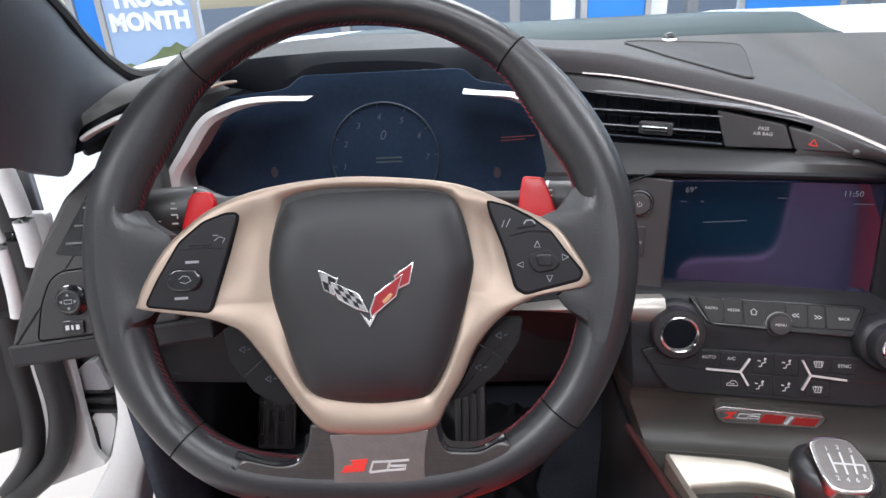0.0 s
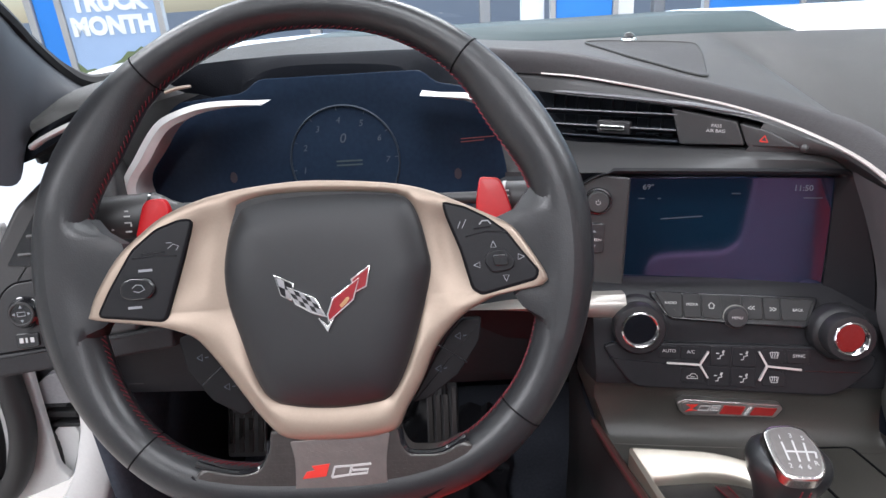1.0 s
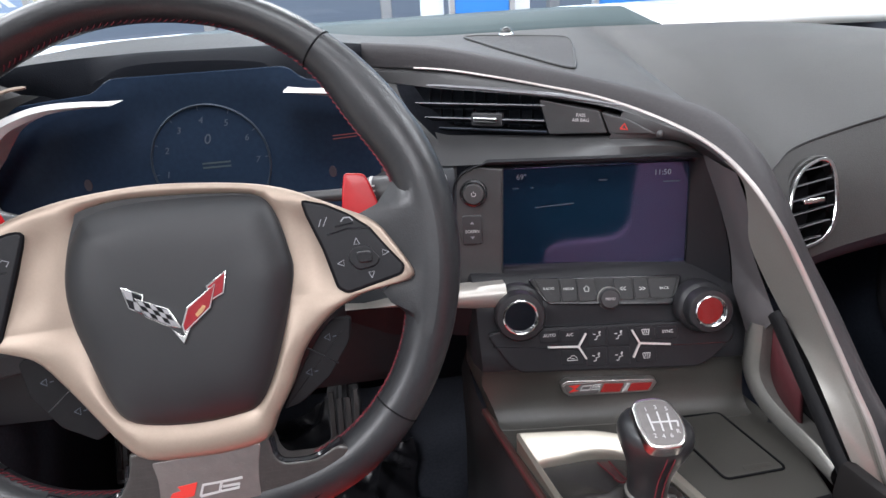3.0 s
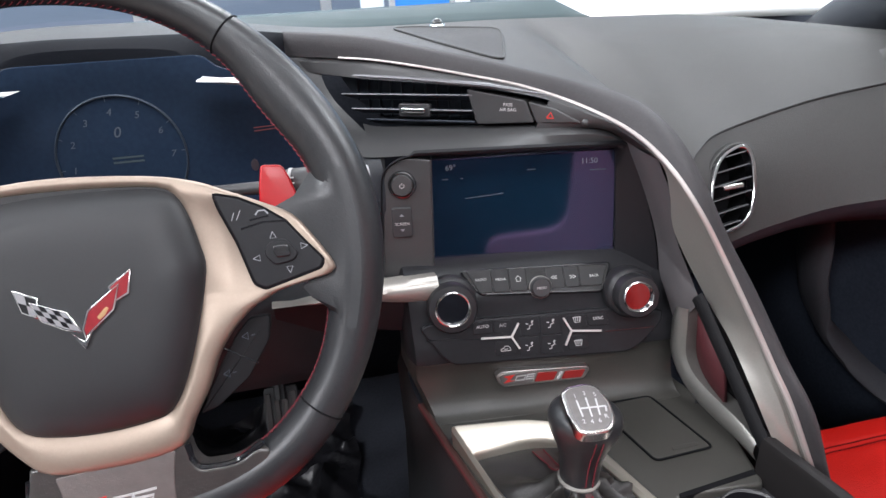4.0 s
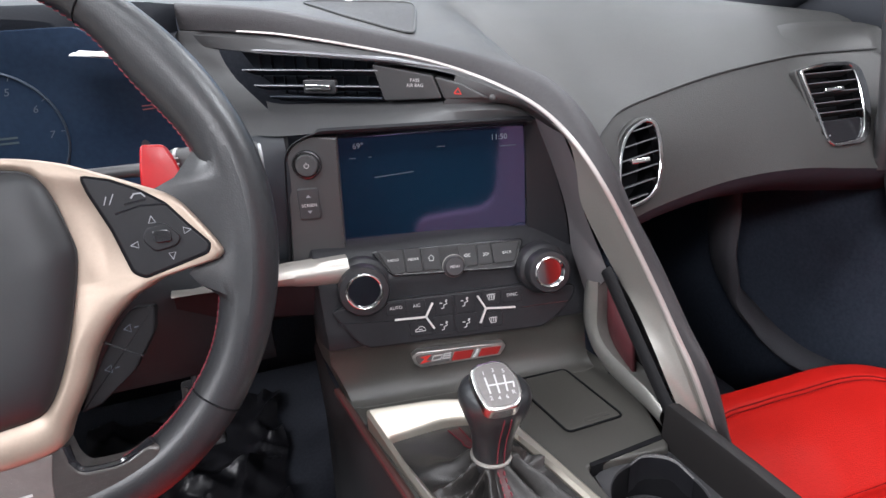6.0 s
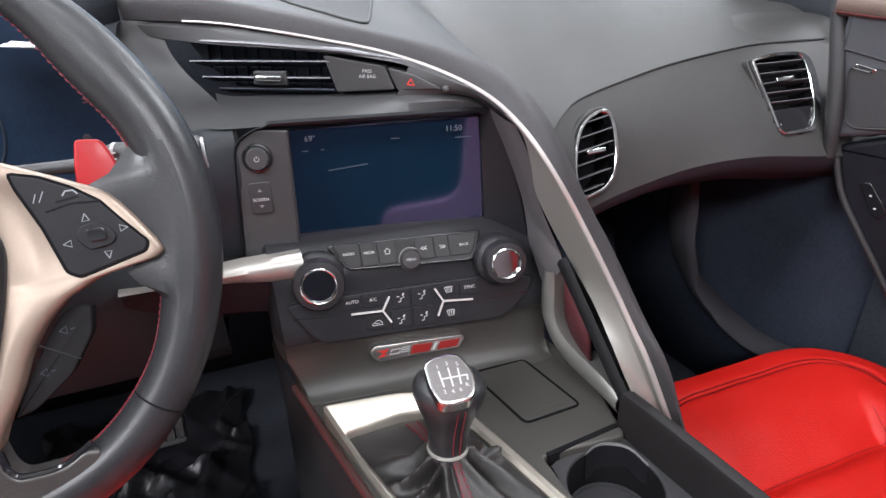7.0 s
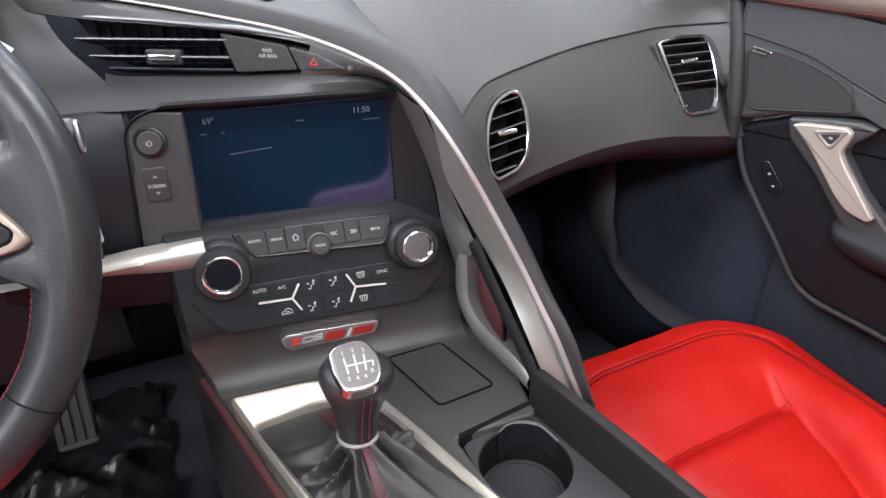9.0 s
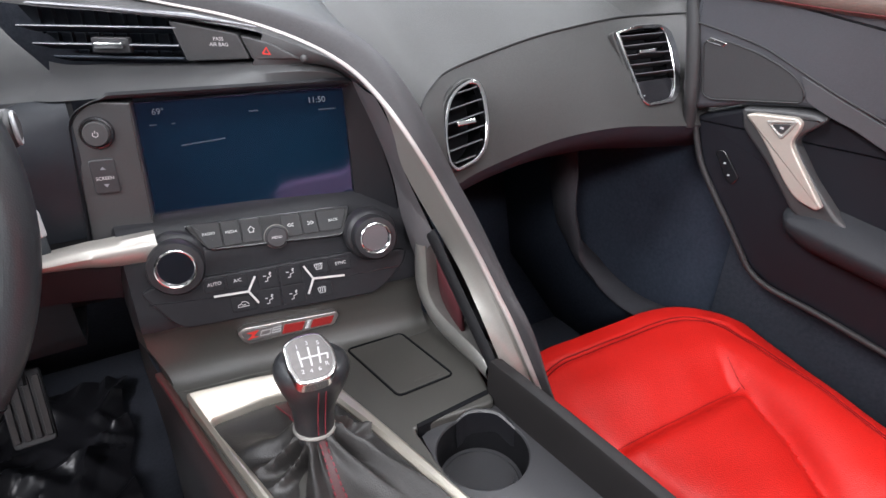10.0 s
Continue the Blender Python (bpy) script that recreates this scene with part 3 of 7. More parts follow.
part("spar_pad", loft(rows), surface("spar_skin", (0.038, 0.036, 0.038), 0.6, spec=0.3, grain=0.3, size=1000, kind="leather", vary=0.15), dash, "black padded spar roll")
FACE_T = (0.0, 0.06, 0.12, 0.3, 0.5, 0.75, 1.0)


def spar_strip(i0, i1):
    return loft([[a.lerp(c_, t) + V((0, 0.004, 0)) * math.exp(-((t - 0.12) / 0.06) ** 2) for a, c_ in zip(edge[i0:i1], inner[i0:i1])] for t in FACE_T])


part("spar_lip", spar_strip(0, 41), PLASTIC_GREY, dash, "charcoal lip above the vent")
SPAR_SILVER = surface("spar_silver", (0.25, 0.24, 0.22), 0.38, metal=0.35, grain=0.05, size=1500, vary=0.06)
part("spar_face", spar_strip(40, len(edge)), SPAR_SILVER, dash, "satin gunmetal inner face of the spar")
part("spar_bead", sweep(edge[4:], [0.0011 + 0.0011 * min(1, i / 40) + 0.0009 * min(1, max(0, (i - 45) / 25)) for i in range(len(edge) - 4)], sides=8), surface("bead_satin", (0.5, 0.46, 0.44), 0.36, metal=0.5, vary=0.05), dash, "thin bright satin edge line")
part("spar_back", loft([spar, [p + V((0.012, 0.035, -0.03)) for p in spar], [p + V((0.004, 0.07, -0.03)) for p in spar]]), PAD_BLACK, dash)

# top pad: from the glass to the hood line, the spar and the passenger seam
SEAM = [(0.450, 0.475, 0.765), (0.456, 0.497, 0.795), (0.469, 0.512, 0.82), (0.488, 0.525, 0.832), (0.511, 0.538, 0.84), (0.562, 0.552, 0.848), (0.642, 0.558, 0.862), (0.738, 0.563, 0.871), (0.79, 0.564, 0.873), (0.9, 0.566, 0.87)]
seam = spline(SEAM, 6)
front = spline(HOOD_LINE, 8) + spline(SPAR[:9], 5)
n_top = 90


def at_x(pts, x):
    for a, b in zip(pts, pts[1:]):
        if a.x <= x <= b.x:
            return a.lerp(b, (x - a.x) / max(1e-9, b.x - a.x))
    return pts[0].copy() if x < pts[0].x else pts[-1].copy()


lip = [p + V((0, 0.004, -0.01)) for p in front[:-2]] + [V((0.437, 0.46, 0.80))] + [p.copy() for p in seam[4:]]
xs = [-0.36 + (0.9 + 0.36) * i / (n_top - 1) for i in range(n_top)]
rows = []
for k in range(10):
    t = k / 9
    row = []
    for x in xs:
        a, b = at_x(WS, x), at_x(lip, x)
        lift = 0.016 * math.sin(math.pi * t) * min(1, max(0, (x - 0.3) / 0.2))
        row.append(a.lerp(b, t) + V((0, 0, lift)))
    rows.append(row)
part("top_pad", loft(rows), DASH_SKIN, dash, "charcoal grained soft top pad")
rows = [spline(p, 5) for p in ([(0.72, 0.564, 0.866), (0.79, 0.565, 0.8735), (0.84, 0.566, 0.873), (0.885, 0.562, 0.868), (0.893, 0.545, 0.86)],
                               [(0.72, 0.58, 0.868), (0.79, 0.582, 0.882), (0.84, 0.582, 0.884), (0.888, 0.578, 0.882), (0.897, 0.56, 0.876)],
                               [(0.72, 0.605, 0.874), (0.79, 0.604, 0.893), (0.85, 0.602, 0.896), (0.893, 0.59, 0.893), (0.903, 0.572, 0.891)],
                               [(0.72, 0.64, 0.880), (0.79, 0.625, 0.899), (0.85, 0.62, 0.901), (0.898, 0.605, 0.898), (0.91, 0.585, 0.894)],
                               [(0.73, 0.69, 0.885), (0.80, 0.67, 0.895), (0.86, 0.65, 0.893), (0.905, 0.63, 0.89), (0.92, 0.60, 0.885)])]
part("end_pad", loft(rows), DASH_SKIN, dash, "charcoal padded dash end")
part("seam_line", sweep([p + V((0, -0.001, 0.0006)) for p in seam], 0.0014, sides=6), RUBBER, dash, "dark seam above the passenger fascia")

# passenger fascia with its lower edge
LOW = [(0.458, 0.462, 0.735), (0.466, 0.472, 0.733), (0.48, 0.480, 0.732), (0.50, 0.488, 0.733), (0.525, 0.495, 0.737), (0.574, 0.502, 0.744), (0.645, 0.498, 0.757), (0.72, 0.484, 0.763), (0.80, 0.475, 0.755), (0.9, 0.465, 0.745)]
low = spline(LOW, 6)
RV = axes((0.517, 0.506, 0.7935), (1, 0.08, 0.0), (0.10, 0.36, 0.93))
RV_RING = fillet([(-25, 10), (-17, 26), (-5, 36), (13, 42), (25, 39), (30, 23), (29, -7), (21, -31), (6, -43), (-23, -49), (-31, -39), (-31, -15)], [10, 8, 8, 8, 8, 10, 12, 10, 8, 5, 8, 10], 4)
RV_OUT = fillet([(-22, 9), (-14, 24), (-4, 33), (12, 38.5), (21, 36), (25.5, 22), (24.5, -7), (17, -29), (4, -40), (-21, -45.5), (-28, -37), (-28, -15)], [10, 8, 8, 8, 8, 10, 12, 10, 8, 5, 8, 10], 4)
PV = axes((0.783, 0.515, 0.825), (1, -0.05, 0.0), (0.0, 0.5, 0.86))
PV_RING = fillet([(-42, 41), (-5, 47), (31, 46), (44, 38), (49, 15), (47, -13), (40, -38), (27, -51), (-14, -52), (-23, -45), (-32, -2)], [3, 8, 8, 6, 8, 8, 8, 6, 5, 5, 10], 4)
PV_OUT = fillet([(-38, 39.5), (-5, 43), (29, 42), (34, 34), (36.5, 15), (36, -13), (31, -35), (23, -46), (-13, -48.5), (-20, -43), (-29.5, -2)], [3, 8, 8, 6, 8, 8, 8, 6, 5, 5, 10], 4)


def inside(q, poly):
    hit, k = False, len(poly)
    for i_ in range(k):
        a_, b_ = poly[i_ - 1], poly[i_]
        if (a_.y > q.y) != (b_.y > q.y) and q.x < a_.x + (q.y - a_.y) * (b_.x - a_.x) / (b_.y - a_.y):
            hit = not hit
    return hit


seam_f, low_f = spline(SEAM, 16), spline(LOW, 16)
rows = [[a.lerp(c_, k / 44) + V((0, -0.5, 0.3)) * 0.012 * math.sin(math.pi * k / 44) for a, c_ in zip(seam_f, low_f)] for k in range(45)]
bm = loft(rows)
gone = []
for f in bm.faces:
    cen_ = f.calc_center_median()
    for m_, o_ in ((RV, RV_RING), (PV, PV_RING)):
        q_ = m_.inverted() @ cen_
        if abs(q_.z) < 60 and inside(q_, o_):
            gone.append(f)
            break
bmesh.ops.delete(bm, geom=gone, context="FACES")
part("passenger_fascia", bm, DASH_SKIN, dash, "charcoal soft passenger fascia")
rows = [[p.copy() for p in low], [p + V((0, 0.004, -0.010)) for p in low], [p + V((0, 0.014, -0.022)) for p in low], [p + V((0, 0.05, -0.045)) for p in low], [p + V((0, 0.10, -0.06)) for p in low]]
# pad colour raised to include the haze over the footwell
part("fascia_underside", loft(rows), surface("wine_black_pad", (0.027, 0.025, 0.033), 0.7, grain=0.2, size=1000, kind="leather", spec=0.25), dash, "dark wine-tinted underside")
rows = [[V((x, y, z)) for x in (0.43, 0.6, 0.75, 0.87)] for y, z in ((0.575, 0.708), (0.59, 0.692), (0.62, 0.684), (0.70, 0.68), (0.80, 0.68), (0.90, 0.68))]
# black box front, its base lightened bluish to imitate haze
part("glove_box", loft(rows), surface("glove_box_black", (0.034, 0.037, 0.046), 0.75, grain=0.2, spec=0.2), dash, "black glove box front")

# ---- passenger door ----
door = thing("passenger_door", (0.88, 0.2, 0.3), "charcoal passenger door trim with satin pull handle", "car door")
DM = axes((0.838, 0.47, 0.85), (0.0897, -0.369, 0), (0, 0, 1))  # u runs rearwards, v up, depth towards the cabin
part("upper_panel", prism(DM, fillet([(-30, 74), (60, 70), (180, 66), (330, 68), (800, 88), (800, -60), (330, -58), (215, -50), (140, -47), (114, -50), (48, -62), (-30, -86)], 4, 3), -40, 0, 6), surface("door_skin", (0.05, 0.051, 0.058), 0.5, grain=0.25, size=1000, kind="leather", vary=0.1), door, "charcoal upper door panel")
part("lower_panel", prism(DM, fillet([(-8, -90), (48, -66), (114, -54), (215, -56), (800, -62), (800, -400), (500, -350), (276, -306), (200, -291), (137, -282), (106, -267), (86, -243), (66, -217), (36, -180), (10, -144)], 4, 3), -50, -10, 6), surface("door_black", (0.0085, 0.009, 0.0125), 0.55, grain=0.15, size=1600, spec=0.2), door, "black lower door panel")
rail = spline([DM @ V((u, v, w)) for u, v, w in ((-40, 74, -8), (30, 70, -8), (160, 65, -6), (330, 66, -4), (800, 82, -4))], 6)
part("top_rail", sweep(rail, 0.018, sides=12), RAIL_SKIN, door, "tan trimmed window rail")
part("rail_piping", sweep([p + V((-0.014, 0, -0.012)) for p in rail], 0.0008, sides=6), surface("rail_piping_red", (0.10, 0.012, 0.012), 0.7), door, "dark red piping below the rail")

# ---- steering wheel ----
WC = V((-0.063, 0.368, 0.857))
WM = axes(WC, (1, 0, 0), (0, 0.366, 0.93))  # u right, v up the wheel, depth towards the driver
wheel = thing("steering_wheel", WC, "flat-bottomed black leather steering wheel with red stitching and silver spokes", "steering wheel")
RIM_C = V((-5, 0))
RIM_OUT = {-180: 203, -154: 207, -132: 208, -122: 208, -105: 198, -90: 192, -75: 198, -53: 210, -40: 211, -24: 210, -3: 209, 9: 208, 27: 202, 49: 196, 64: 193, 85: 189, 107: 187, 118: 187, 132: 190, 140: 194, 151: 198, 162: 202, 180: 203}
RIM_IN = {-180: 162, -162: 162, -153: 168, -134: 176, -125: 174, -117: 170, -105: 160, -90: 155, -75: 160, -56: 174, -48: 177, -29: 178, -19: 173, 0: 170, 19: 168, 29: 160, 38: 163, 47: 168, 67: 167, 83: 163, 103: 162, 117: 160, 132: 161, 146: 154, 155: 154, 163: 161, 180: 162}


def rim_radii(a):
    """Inner and outer radius of the rim at angle a, softened over a few degrees."""
    out = []
    for table in (RIM_IN, RIM_OUT):
        ks = sorted(table)
        vals = [np.interp((a + d + 180) % 360 - 180, ks, [table[k] for k in ks]) for d in (-6, -3, 0, 3, 6)]
        out.append(sum(vals) / 5)
    return out


def rim_at(a):
    r0, r1 = rim_radii(math.degrees(a))
    return RIM_C + V((math.cos(a), math.sin(a))) * (r0 + r1) / 2


N_RIM = 120
ring_pts = [rim_at(2 * math.pi * i / N_RIM) for i in range(N_RIM)]


def rim_frame(i):
    p = ring_pts[i % N_RIM]
    t = (ring_pts[(i + 1) % N_RIM] - ring_pts[(i - 1) % N_RIM]).normalized()
    return p, V((t.y, -t.x))


def rim_point(i, c, grow=0.0):
    """Point of the rim's skin; c = 0 outwards, 90 towards the driver, 180 inwards."""
    p, n = rim_frame(i)
    a = radians(c)
    r0, r1 = rim_radii(360 * (i % N_RIM) / N_RIM)
    q = p + n * ((r1 - r0) / 2 + grow) * math.cos(a)
    return WM @ V((q.x, q.y, -18 + (17 + grow) * math.sin(a)))


part("rim", loft([[rim_point(i, 360 * j / 24) for j in range(24)] for i in range(N_RIM)], ring=True, loop=True), RIM_LEATHER, wheel, "black leather rim")
# joints in the leather
for i in (16, 43, 76, 107):
    part("leather_joint", sweep([rim_point(i, c, -0.1) for c in range(-40, 221, 12)], 0.0007, sides=6, up=(0.3, 0.5, 0.9)), GAP_BLACK, wheel, "dark joint in the leather")
# zigzag thread along the inside of the rim
bms = []
for i in range(N_RIM * 2):
    k = i / 2
    a, b = math.floor(k), math.floor(k + 0.5)
    p = rim_point(a, 166, 0.1).lerp(rim_point(a + 1, 166, 0.1), k - a)
    q = rim_point(b, 181, 0.1).lerp(rim_point(b + 1, 181, 0.1), (k + 0.5) - b)
    bms.append(sweep([p, p.lerp(q, 0.5) + (p - WC).normalized() * -0.0004, q], 0.00045, sides=5, up=(0.2, 1, 0.4)))
part("stitching", join(*bms), RED_THREAD, wheel, "red zigzag stitching")

bezel = [(9, 51), (57, 47), (85, 41), (104, 33), (127, 22), (145, 12), (158, -6), (168, -24), (166, -29), (161, -31), (134, -36), (122, -41), (112, -46), (98, -58), (86, -74), (77, -94), (65, -114), (57, -128), (36, -133), (10, -134), (-21, -132), (-37, -119), (-53, -97), (-65, -80), (-81, -60), (-93, -53), (-114, -47), (-157, -41), (-160, -36), (-154, -21), (-138, 3), (-120, 19), (-103, 31), (-81, 40), (-56, 46), (-23, 50)]
bez = [V((p.x, p.y)) for p in spline([(x, y, 0) for x, y in bezel], 3, closed=True)]
BC = V((14, -35))


def reach(poly, a):
    """Distance from the hub's middle to an outline at angle a."""
    d, far = V((math.cos(a), math.sin(a))), 0.0
    for p, q in zip(poly, poly[1:] + poly[:1]):
        e = q - p
        den = d.x * e.y - d.y * e.x
        if abs(den) > 1e-9:
            w = p - BC
            s, t = (w.x * e.y - w.y * e.x) / den, (w.x * d.y - w.y * d.x) / den
            if s > 0 and -1e-6 <= t <= 1 + 1e-6:
                far = max(far, s)
    return far


BEZ_A = sorted(math.atan2(p.y - BC.y, p.x - BC.x) for p in bez)
BEZ_A = [a for i, a in enumerate(BEZ_A) if i == 0 or a - BEZ_A[i - 1] > 0.002]
hub = [(-45, 37), (-21, 42), (15, 42), (50, 40), (70, 36), (79, 23), (85, -2), (86, -18), (77, -52), (66, -83), (54, -103), (38, -108), (13, -110), (-13, -108), (-31, -102), (-41, -86), (-50, -58), (-57, -34), (-59, -10), (-55, 13), (-49, 31)]
hub = [V((p.x, p.y)) for p in spline([(x, y, 0) for x, y in hub], 3, closed=True)]


def trough(u, v):
    """Depth of the hollows between the airbag cover and the switch pads."""
    du = abs(u - (101 - 0.22 * (v - 5))) if u > 0 else abs(u - (-79 + 0.3 * (v - 5)))
    return 4.2 * math.exp(-(du / 9) ** 2) * math.exp(-((v + 2) / 30) ** 4)


rows = []
for t, w in ((-0.02, -6), (0.0, -3.0), (0.06, -2.2), (0.12, -1.6), (0.18, -0.9), (0.25, -0.4), (0.32, 0.1), (0.4, 0.5), (0.47, 0.7), (0.55, 0.8), (0.7, 0.6), (0.82, 0.0), (0.91, -1.0), (0.965, -2.4), (1.0, -5.0), (1.0, -16)):
    row_ = []
    for a in BEZ_A:
        r0, r1 = reach(hub, a), reach(bez, a)
        edge_ = 1 - min(1, 9.0 / max(1.0, r1 - r0))
        tt = t if t <= 0 else (t if r1 - r0 < 14 else (t / 0.55 * edge_ if t < 0.55 else edge_ + (t - 0.55) / 0.45 * (1 - edge_)))
        q = BC + V((math.cos(a), math.sin(a))) * (r0 + (r1 - r0) * tt)
        row_.append(WM @ V((q.x, q.y, w - trough(q.x, q.y))))
    rows.append(row_)
part("spoke_bezel", loft(rows, ring=True), SATIN, wheel, "satin silver spoke bezel")
part("hub_groove", prism(WM, inset(hub, -0.6), -4, -1.4, 0.5), RUBBER, wheel, "dark groove round the airbag cover")
HC_ = sum(hub, V((0, 0))) / len(hub)
rows = []
for k in (1.0, 0.997, 0.985, 0.965, 0.94, 0.91, 0.87, 0.83, 0.79, 0.75, 0.7, 0.64, 0.56, 0.45, 0.32, 0.16, 0.01):
    row_ = []
    for p in hub:
        q = HC_ + (p - HC_) * k
        fold = q.y - (27 + 0.185 * q.x - 0.0014 * q.x * q.x)
        row_.append(WM @ V((q.x, q.y, -1.5 + 13 * (1 - k ** 6) ** 0.7 - 0.30 * (math.log(1 + math.exp(min(60, fold / 1.6))) * 1.6))))
    rows.append(row_)
part("airbag_cover", loft(rows, ring=True, caps=True), HUB_SKIN, wheel, "dark grey grained airbag cover")
# leather webs that carry the rim over to the spoke tips
for i0, tips in ((-7, [(160, -53), (150, -45), (145, -37), (150, -33), (156, -28), (156, -20), (152, -11), (146, 0), (139, 9), (133, 18), (147, 24), (160, 40)]), (56, [(-162, 32), (-151, 22), (-136, 13), (-133, 3), (-139, -7), (-145, -16), (-149, -24), (-152, -32), (-150, -37), (-147, -42), (-153, -47), (-160, -55)])):
    cols = []
    for k, tip in enumerate(tips):
        a, b, c = rim_point(i0 + k, 84, 0.3), rim_point(i0 + k, 112, 0.4), WM @ V((*tip, -7.5))
        end = 0.006 if k in (0, len(tips) - 1) else 0.0
        back = (WM.to_3x3() @ V((0, 0, 1))).normalized()
        m1 = b.lerp(c, 0.45) - back * (0.0006 + end)
        cols.append(spline([a, b, m1, c - back * end], 4) + [c - back * (0.012 + end), b - back * 0.03])
    part("spoke_web", loft(cols), RIM_LEATHER, wheel, "leather web between rim and spoke")

# emblem: two crossed flags as plain shapes
EM = WM @ Matrix.Translation((0, 0, 12.2))
emblem = part("emblem", prism(EM, [V(p) for p in ((8.9, -43.5), (15.5, -49.4), (21, -43.5), (15.5, -54.6))], -1, 1.2, 0.4), CHROME, wheel, "chrome-edged emblem of two flags in a V")
flags = {
    "flag_back_checker": ([(-19.6, -13.5), (-6.2, -20), (-8.2, -32.4), (-16, -27.9)], 0.6),
    "flag_checker": ([(-11.5, -21.6), (8.3, -30.5), (15.5, -44.2), (6.3, -41.6), (-6.2, -34.4)], 1.4),
    "flag_back_red": ([(46.5, -9.8), (43.8, -24.6), (35.3, -28.5), (32.6, -18.7)], 0.6),
    "flag_red": ([(39.2, -17.4), (34.6, -33.1), (16.2, -48.1), (15.3, -42.2), (19.5, -31.1)], 1.4),
}
for nm, (pts, hgt) in flags.items():
    pts = [V(p) for p in pts]
    part("flag_rim", prism(EM, pts, -1, hgt, 0.4), CHROME, emblem)
    part(nm, prism(EM, inset(pts, 1.1), 0, hgt + 0.25, 0.2), surface("flag_red_enamel", (0.22, 0.012, 0.018), 0.3) if "red" in nm else surface("flag_silver", (0.3, 0.3, 0.31), 0.35, metal=0.4), emblem)


def cell(a, b, c, d, s0, s1, t0, t1):
    f = lambda s, t: V(a).lerp(V(b), s).lerp(V(d).lerp(V(c), s), t)
    return [f(s0, t0), f(s1, t0), f(s1, t1), f(s0, t1)]


for quad, nx, ny, hgt in ((((-10.2, -22.6), (8, -31.2), (12.5, -42.3), (-5.5, -33.6)), 5, 3, 1.75), (((-18.6, -15), (-7.2, -20.6), (-8.8, -31), (-15.4, -27.3)), 2, 2, 0.95)):
    for i in range(nx):
        for j in range(ny):
            if (i + j) % 2:
                part("flag_check", prism(EM, cell(*quad, i / nx, (i + 1) / nx, j / ny, (j + 1) / ny), 0, hgt, 0.1), GLOSS, emblem)
part("flag_mark", prism(EM, fillet([(24.5, -36), (27.5, -33), (30, -30.5), (31.8, -31.5), (29.3, -35.2), (25.8, -38)], 0.6, 2), 0, 1.9, 0.2), surface("gold_mark", (0.5, 0.33, 0.16), 0.35, metal=0.5), emblem, "small gold mark")

# switch pads
padR = fillet([(98, 30), (112, 26), (127, 18), (140, 8), (150, -6), (161, -20), (159, -25), (122, -34), (116, -30), (109, -3), (100, 21)], 2, 2)
padL = fillet([(-80, 27), (-103, -43), (-151, -38), (-142, -21), (-124, 7), (-106, 21), (-89, 27)], 4, 3)
for pts in (padR, padL):
    part("pad_seat", prism(WM, inset(pts, -1.3), -4, 0.95, 0.3), GAP_BLACK, wheel, "dark groove round the switch pad")
pr = part("switch_pad", prism(WM, padR, -2, 1.2, 1.0), PAD_KEYS, wheel, "black switch pad with arrow keys")
pl = part("switch_pad", prism(WM, padL, -2, 1.2, 1.0), PAD_KEYS, wheel, "black switch pad with a cruise rocker")
part("pad_groove", strokes(WM, [[(112, 6), (126, 9), (141, 8)], [(118, 11), (130, 12.5)]], 1.2, 1.2, 0.3), GLOSS, pr)
part("key", prism(WM, fillet([(127, -5), (138, -3), (146, -13), (143, -18), (130, -20), (124, -12)], 3, 3), 1, 3.0, 0.8), PAD_KEYS, pr, "square rocker key")
part("key", prism(WM, fillet([(130, -7), (140, -7), (141, -15), (131, -15)], 2, 2), 2.6, 4.4, 0.7), GLOSS, pr, "small centre key")
for cx, cy, a in ((131, -0.5, 90), (149.5, -9.5, 0), (139, -23.5, 270), (119.5, -14, 180)):
    tri = [V((cx, cy)) + V((math.cos(radians(a + d)), math.sin(radians(a + d)))) * 2.6 for d in (0, 130, 230, 0)]
    part("arrow", strokes(WM, [tri], 0.5, 1.2), DIM_PRINT, pr)
part("icon", strokes(WM, [[(107, 12), (109, 17)], [(110, 12), (113, 18)]], 0.5, 1.2), DIM_PRINT, pr)
part("icon", strokes(WM, [[(122, 14), (124, 16.5), (128, 16.5), (130, 14)]], 0.9, 1.2), DIM_PRINT, pr, "white handset icon")
part("pad_groove", strokes(WM, [[(-124, 2), (-108, 3.2), (-92, 2.5)], [(-117, 5), (-100, 5.6)]], 1.2, 1.2, 0.3), GLOSS, pl)
part("key", prism(WM, fillet([(-134, -24), (-127, -28), (-112, -27), (-107, -20), (-111, -12), (-126, -11), (-133, -15)], 4, 4), 1, 3.6, 1.5), GLOSS, pl, "rounded rocker key")
part("icon", strokes(WM, [[(-124, -19), (-121, -16.5), (-117, -17), (-115, -20), (-119, -22), (-123, -21)]], 0.5, 3.7), DIM_PRINT, pl)
part("icon", strokes(WM, [[(-98, 8), (-94, 11), (-90, 9.5), (-92, 6.5)], [(-99, 12), (-95, 12)]], 0.5, 1.2), DIM_PRINT, pl)
for cx, cy in ((-115, -7), (-124, -33)):
    part("print_bar", strokes(WM, [[(cx - 5, cy), (cx + 5, cy + 0.4)]], 1.8, 1.2), DIM_PRINT, pl)
SWITCH_BLACK = surface("matt_switch_black", (0.009, 0.009, 0.010), 0.6, spec=0.12)
